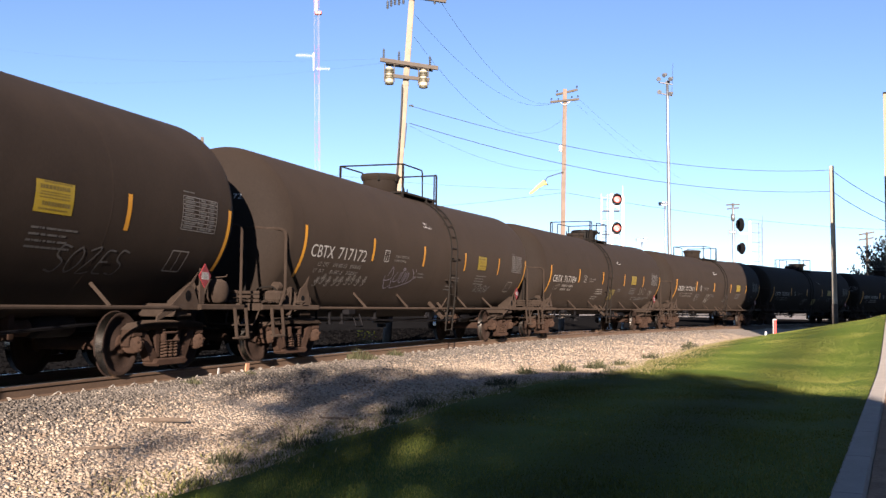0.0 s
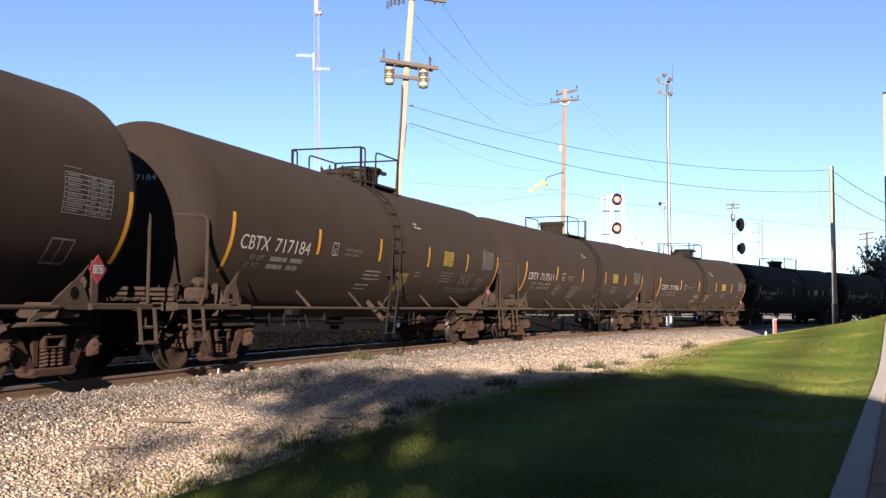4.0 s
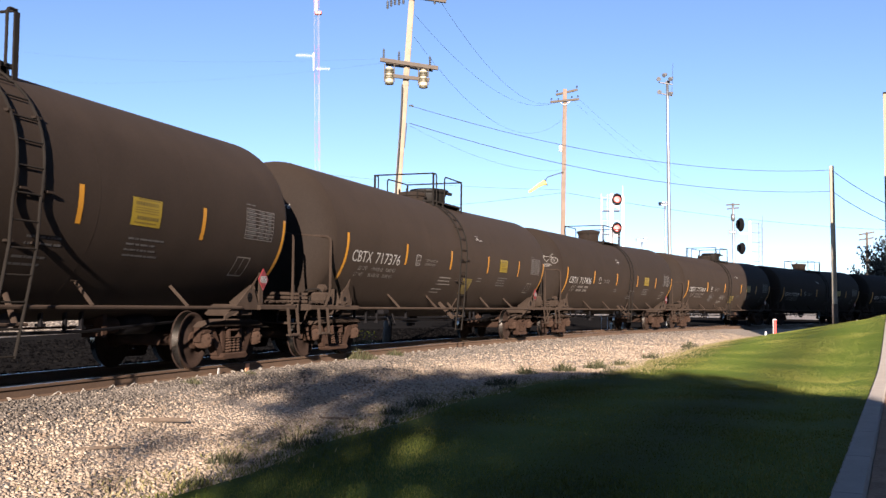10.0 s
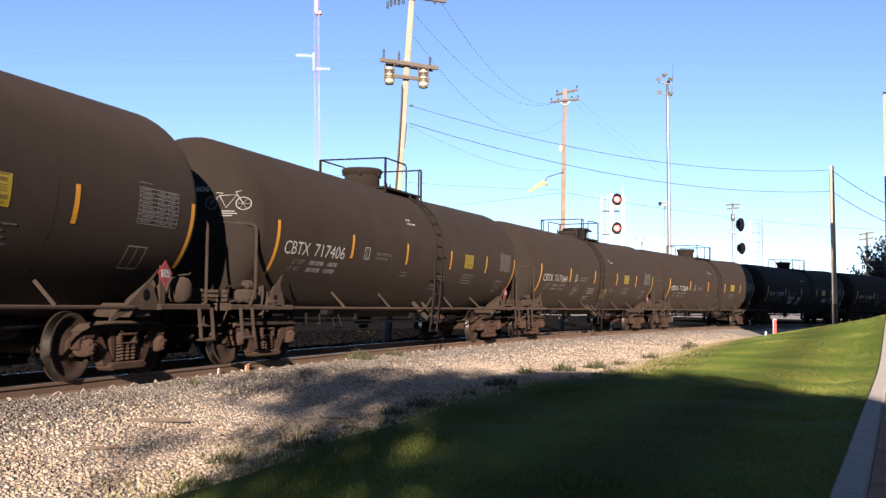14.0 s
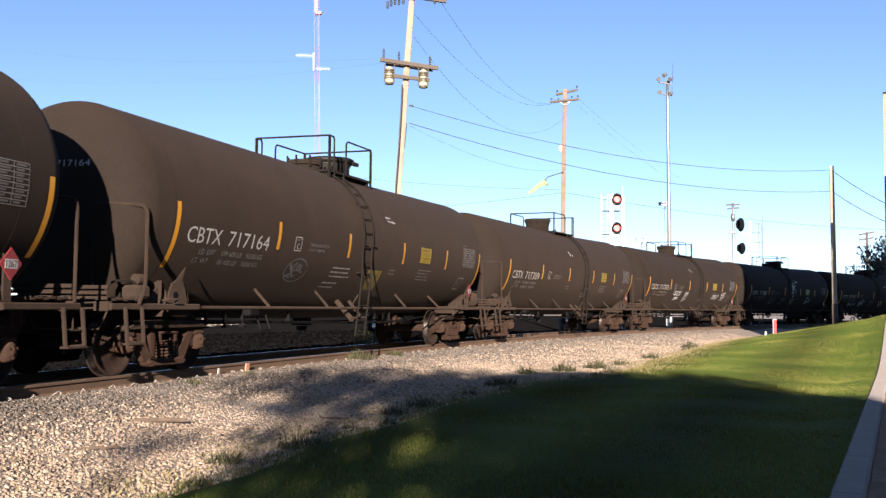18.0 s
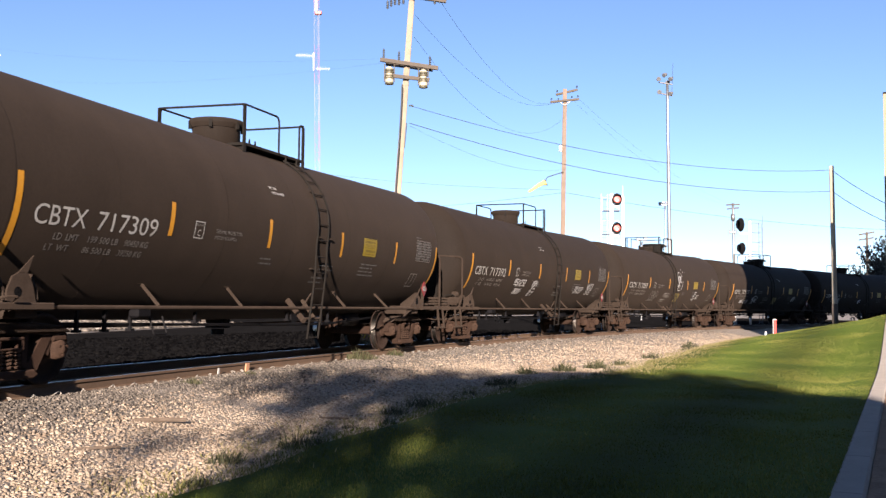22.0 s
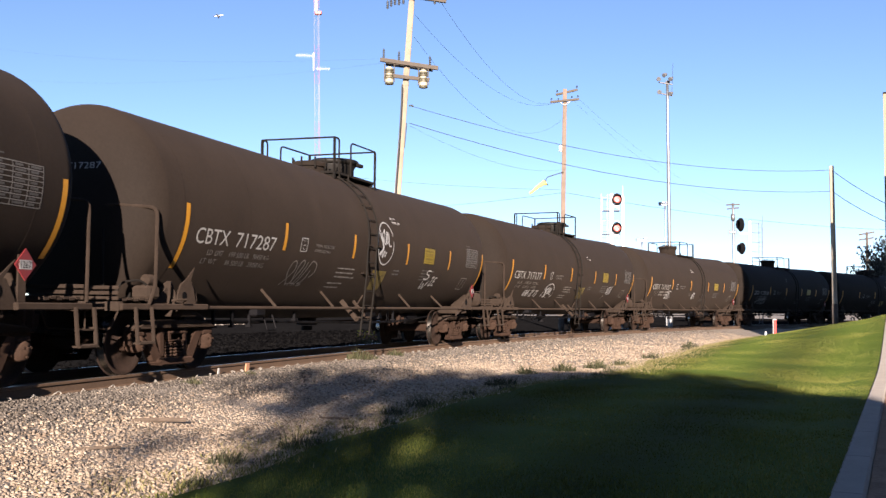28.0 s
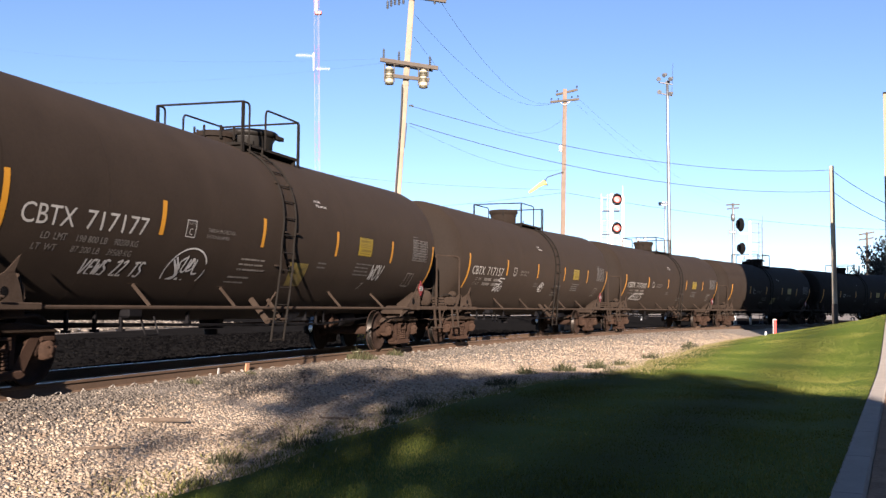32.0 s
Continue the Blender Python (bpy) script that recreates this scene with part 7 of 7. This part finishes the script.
def blades(x, y, z, height, width, lean, rng):
    """Two-triangle blades at the places given."""
    n = len(x)
    a = rng.uniform(0, 6.283, n)
    dx, dy = np.cos(a) * width / 2, np.sin(a) * width / 2
    b = rng.uniform(0, 6.283, n)
    lx, ly = np.cos(b) * lean * height, np.sin(b) * lean * height
    p0 = np.stack([x - dx, y - dy, z], 1)
    p1 = np.stack([x + dx, y + dy, z], 1)
    p2 = np.stack([x + dx * 0.7 + lx * 0.45, y + dy * 0.7 + ly * 0.45, z + height * 0.6], 1)
    p3 = np.stack([x + lx, y + ly, z + height], 1)
    verts = np.stack([p0, p1, p2, p3], 1).reshape(-1, 3)
    k = np.arange(n)[:, None] * 4
    faces = np.concatenate([k + np.array([[0, 1, 2]]), k + np.array([[0, 2, 3]])], 1).reshape(-1, 3)
    return verts, faces


def grow_lawn():
    rng = np.random.RandomState(21)
    vs, fs, off = [], [], 0
    ew = np.array([lawn_edge(s) for s in np.linspace(-5, 75, 801)])
    gx, gy = np.linspace(-4, 30, 120), np.linspace(2, 62, 160)
    gz = np.array([[lawn_z(a, b) for a in gx] for b in gy])
    for s0, s1, n, h0, h1, wd in ((5, 14, 130000, 0.022, 0.048, 0.008), (14, 26, 120000, 0.018, 0.038, 0.012), (26, 38, 80000, 0.016, 0.034, 0.018), (38, 58, 60000, 0.016, 0.034, 0.026)):
        s = rng.uniform(s0, s1, n)
        e = np.interp(s, np.linspace(-5, 75, 801), ew)
        w = e - 0.05 + rng.uniform(0, 1, n) * 8.5
        thin = rng.rand(n) < 0.35 + 0.65 * np.clip((w - e) / 0.7, 0, 1)
        x, y, h = line_arrays(s, w)
        side = (x - KERB_FOOT.x) * KERB_WAY.y - (y - KERB_FOOT.y) * KERB_WAY.x
        ok = thin & (side < 0.01)
        x, y = x[ok], y[ok]
        fi, fj = (y - gy[0]) / (gy[1] - gy[0]), (x - gx[0]) / (gx[1] - gx[0])
        i, j = np.clip(fi.astype(int), 0, len(gy) - 2), np.clip(fj.astype(int), 0, len(gx) - 2)
        u, v = np.clip(fi - i, 0, 1), np.clip(fj - j, 0, 1)
        z = gz[i, j] * (1 - u) * (1 - v) + gz[i + 1, j] * u * (1 - v) + gz[i, j + 1] * (1 - u) * v + gz[i + 1, j + 1] * u * v
        m = len(x)
        a, b = blades(x, y, z - 0.015, rng.uniform(h0, h1, m), wd * rng.uniform(0.7, 1.4, m), rng.uniform(0.1, 0.7, m), rng)
        vs.append(a)
        fs.append(b + off)
        off += len(a)
    ob = new("grass", quick_mesh("grass", np.concatenate(vs), np.concatenate(fs), "blade"))
    tagged(ob, "short mown grass blades on the lawn", "grass", kind="stuff")


def weed(s, w, size, count, seed, flowers=0, label="low green weed tuft in the gravel"):
    rng = np.random.RandomState(seed)
    x0, y0, h = on_line(s, w)
    ob = thing("weed", Matrix.Translation((x0, y0, bed(w))), label, "weed", "weeds")
    r = size * np.sqrt(rng.rand(count))
    a = rng.uniform(0, 6.283, count)
    hh = size * rng.uniform(0.35, 1.0, count) * (1.15 - 0.6 * r / size)
    v, f = blades(r * np.cos(a), r * np.sin(a) * 0.8, np.zeros(count) - 0.01, hh, 0.012 + 0.03 * size * rng.rand(count), rng.uniform(0.1, 0.7, count), rng)
    part("tuft", quick_mesh("tuft", v, f, "weed"), "weed", ob)["kind"] = "stuff"
    for i in range(flowers):
        bm = bmesh.new()
        p = Vector((rng.uniform(-0.6, 0.6) * size, rng.uniform(-0.5, 0.5) * size, size * rng.uniform(0.7, 1.15)))
        bmesh.ops.create_icosphere(bm, subdivisions=1, radius=0.036, matrix=Matrix.Translation(p) @ Matrix.Diagonal((1, 1, 0.6, 1)))
        part("flower", bm, "flower", ob)


def litter():
    """Sticks and a scrap beside the track."""
    for s, w, length, thick, turn, label in ((13.28, 2.85, 0.62, 0.05, 62, "weathered brown stick on the gravel"), (11.46, 3.29, 0.42, 0.03, 70, "thin dark stick on the gravel"), (15.0, 4.38, 0.40, 0.025, 40, "thin dark twig on the gravel")):
        x, y, h = on_line(s, w)
        bm = bmesh.new()
        rng = random.Random(int(s * 10))
        pipe(bm, [(length * (i / 6 - 0.5), rng.uniform(-1, 1) * thick * 0.35, rng.uniform(-1, 1) * thick * 0.2) for i in range(7)], thick / 2, 7)
        whole("stick", bm, "stick", label, "stick", "sticks on the gravel", m=pose(x, y, bed(w) + thick * 0.5 + 0.02, 0, 0, turn - 50))
    x, y, h = on_line(19.08, 0.87)
    bm = bmesh.new()
    box(bm, -0.06, 0.06, -0.012, 0.012, -0.06, 0.09, None, 0.005)
    whole("rail_tag", bm, "orange_tag", "faded orange tag standing against the rail", "tag", m=pose(x, y, -0.10, 8, 0, 90 - math.degrees(h)))
    x, y, h = on_line(18.1, 0.87)
    bm = bmesh.new()
    box(bm, -0.025, 0.025, -0.01, 0.01, -0.07, 0.06, None, 0.004)
    whole("rail_tag", bm, "white", "small pale tag against the rail", "tag", m=pose(x, y, -0.10, 6, 0, 90 - math.degrees(h)))


def rail_clips(line):
    """Spring clips that show beside the near rail."""
    bm = bmesh.new()
    pipe(bm, [(0.050 * math.cos(t), 0.03 * math.sin(2 * t), 0.032 * math.sin(t)) for t in (math.pi * i / 8 for i in range(9))], 0.008, 6)
    data = mesh_of("rail_clip", bm, "clip")
    rng = random.Random(4)
    for i in range(60):
        s = 8.0 + i * 0.55 + rng.uniform(-0.12, 0.12)
        x, y, h = on_line(s, 0.875 + rng.uniform(-0.01, 0.02))
        part("rail_clip", data, "rail", line, "", pose(x, y, -0.15, rng.uniform(-15, 15), 0, 90 - math.degrees(h) + rng.uniform(-40, 40)))


def smoothstep_a(s):
    t = np.clip((s - 20) / 8, 0, 1)
    return t * t * (3 - 2 * t)


def straw_fringe():
    """Dry yellow grass where the lawn thins out into the gravel."""
    rng = np.random.RandomState(31)
    n = 16000
    s = 8 + 42 * rng.rand(n) ** 0.8
    e = np.array([lawn_edge(v) for v in s])
    w = e - 0.45 + (0.15 + 0.9 * smoothstep_a(s)) * rng.rand(n) + rng.normal(0, 0.3, n) + 0.35 * np.sin(s * 2.1) * np.sin(s * 0.9 + 1)
    ok = (w < e + 1.3) & (w > e - 1.5)
    x, y, h = line_arrays(s[ok], w[ok])
    z = np.array([ground_z(a, b) for a, b in zip(x, y)]) + 0.05 * (w[ok] > e[ok])
    m = len(x)
    v, f = blades(x, y, z - 0.01, rng.uniform(0.02, 0.08, m), 0.010 + 0.010 * rng.rand(m), rng.uniform(0.2, 1.1, m), rng)
    ob = new("dry_grass", quick_mesh("dry_grass", v, f, "straw"))
    tagged(ob, "dry yellowed grass along the lawn's edge", "grass", kind="stuff")


scatter_stones()
scatter_far_stones()
grow_lawn()
straw_fringe()
for row in ((23.8, 1.0, 0.30, 260, 1, 0), (25.8, 1.05, 0.22, 160, 2, 0), (16.5, 1.35, 0.16, 110, 3, 0), (21.5, 4.9, 0.22, 160, 4, 0), (25.0, 4.6, 0.25, 200, 5, 0), (26.5, 5.1, 0.28, 220, 6, 0),
            (27.8, 5.6, 0.30, 240, 7, 0), (29.5, 5.9, 0.25, 160, 8, 0), (24.2, 1.15, 0.18, 90, 9, 0), (14.2, 4.95, 0.12, 60, 10, 0), (17.0, 5.0, 0.14, 70, 11, 0), (33.0, 6.1, 0.3, 180, 12, 0), (38.5, 6.2, 0.3, 180, 13, 0), (43.0, 5.4, 0.35, 200, 14, 0),
            (18.6, 1.2, 0.12, 60, 15, 0)):
    weed(*row)
for i in range(16):
    weed(9.0 + i * 1.15, lawn_edge(9.0 + i * 1.15) - 0.22 + 0.22 * math.sin(i * 2.7), 0.10 + 0.05 * (i % 4), 60 + 20 * (i % 4), 40 + i, 0, "low brownish weed tuft along the lawn's edge")
weed(30.5, -2.0, 0.48, 200, 16, 18, "tall weed with small yellow flowers by the far rail")
litter()
rail_clips(bpy.data.objects["railway_track"])

# ---------------------------------------------------------------- what moves
def motions():
    wheel = 0.46
    for k, car in CARS:
        walk(car, [(t, car_pose(k, t)) for t in range(0, 33)])
        for axle in car.children:
            if axle.name.startswith("wheelset"):
                x, y, z = axle.location
                walk(axle, [(i / 10, pose(x, y, z, 0, math.degrees((run(i / 10) - run(0)) / wheel), 0)) for i in range(321)])
    # the airliner climbs across the sky
    a, b = Vector(PLANE_FROM), Vector(PLANE_TO)
    d = b - a
    turn = d.to_track_quat("X", "Z").to_matrix().to_4x4() @ pose(0, 0, 0, -12, 0, 0)
    walk(PLANE, [(t, Matrix.Translation(a + d * ((t - 25.5) / 4)) @ turn) for t in range(0, 33, 4)])
    # the wind sock sways a little
    base = SOCK.matrix_basis.copy()
    sway = ((0, -4), (3, 2), (6, 5), (9, 1), (13, 4), (16, -2), (19, 0), (23, 3), (26, -1), (28, -3), (29.2, 5), (32, 0))
    walk(SOCK, [(t, base @ pose(0, 0, 0, 0, a_, 0)) for t, a_ in sway])


motions()
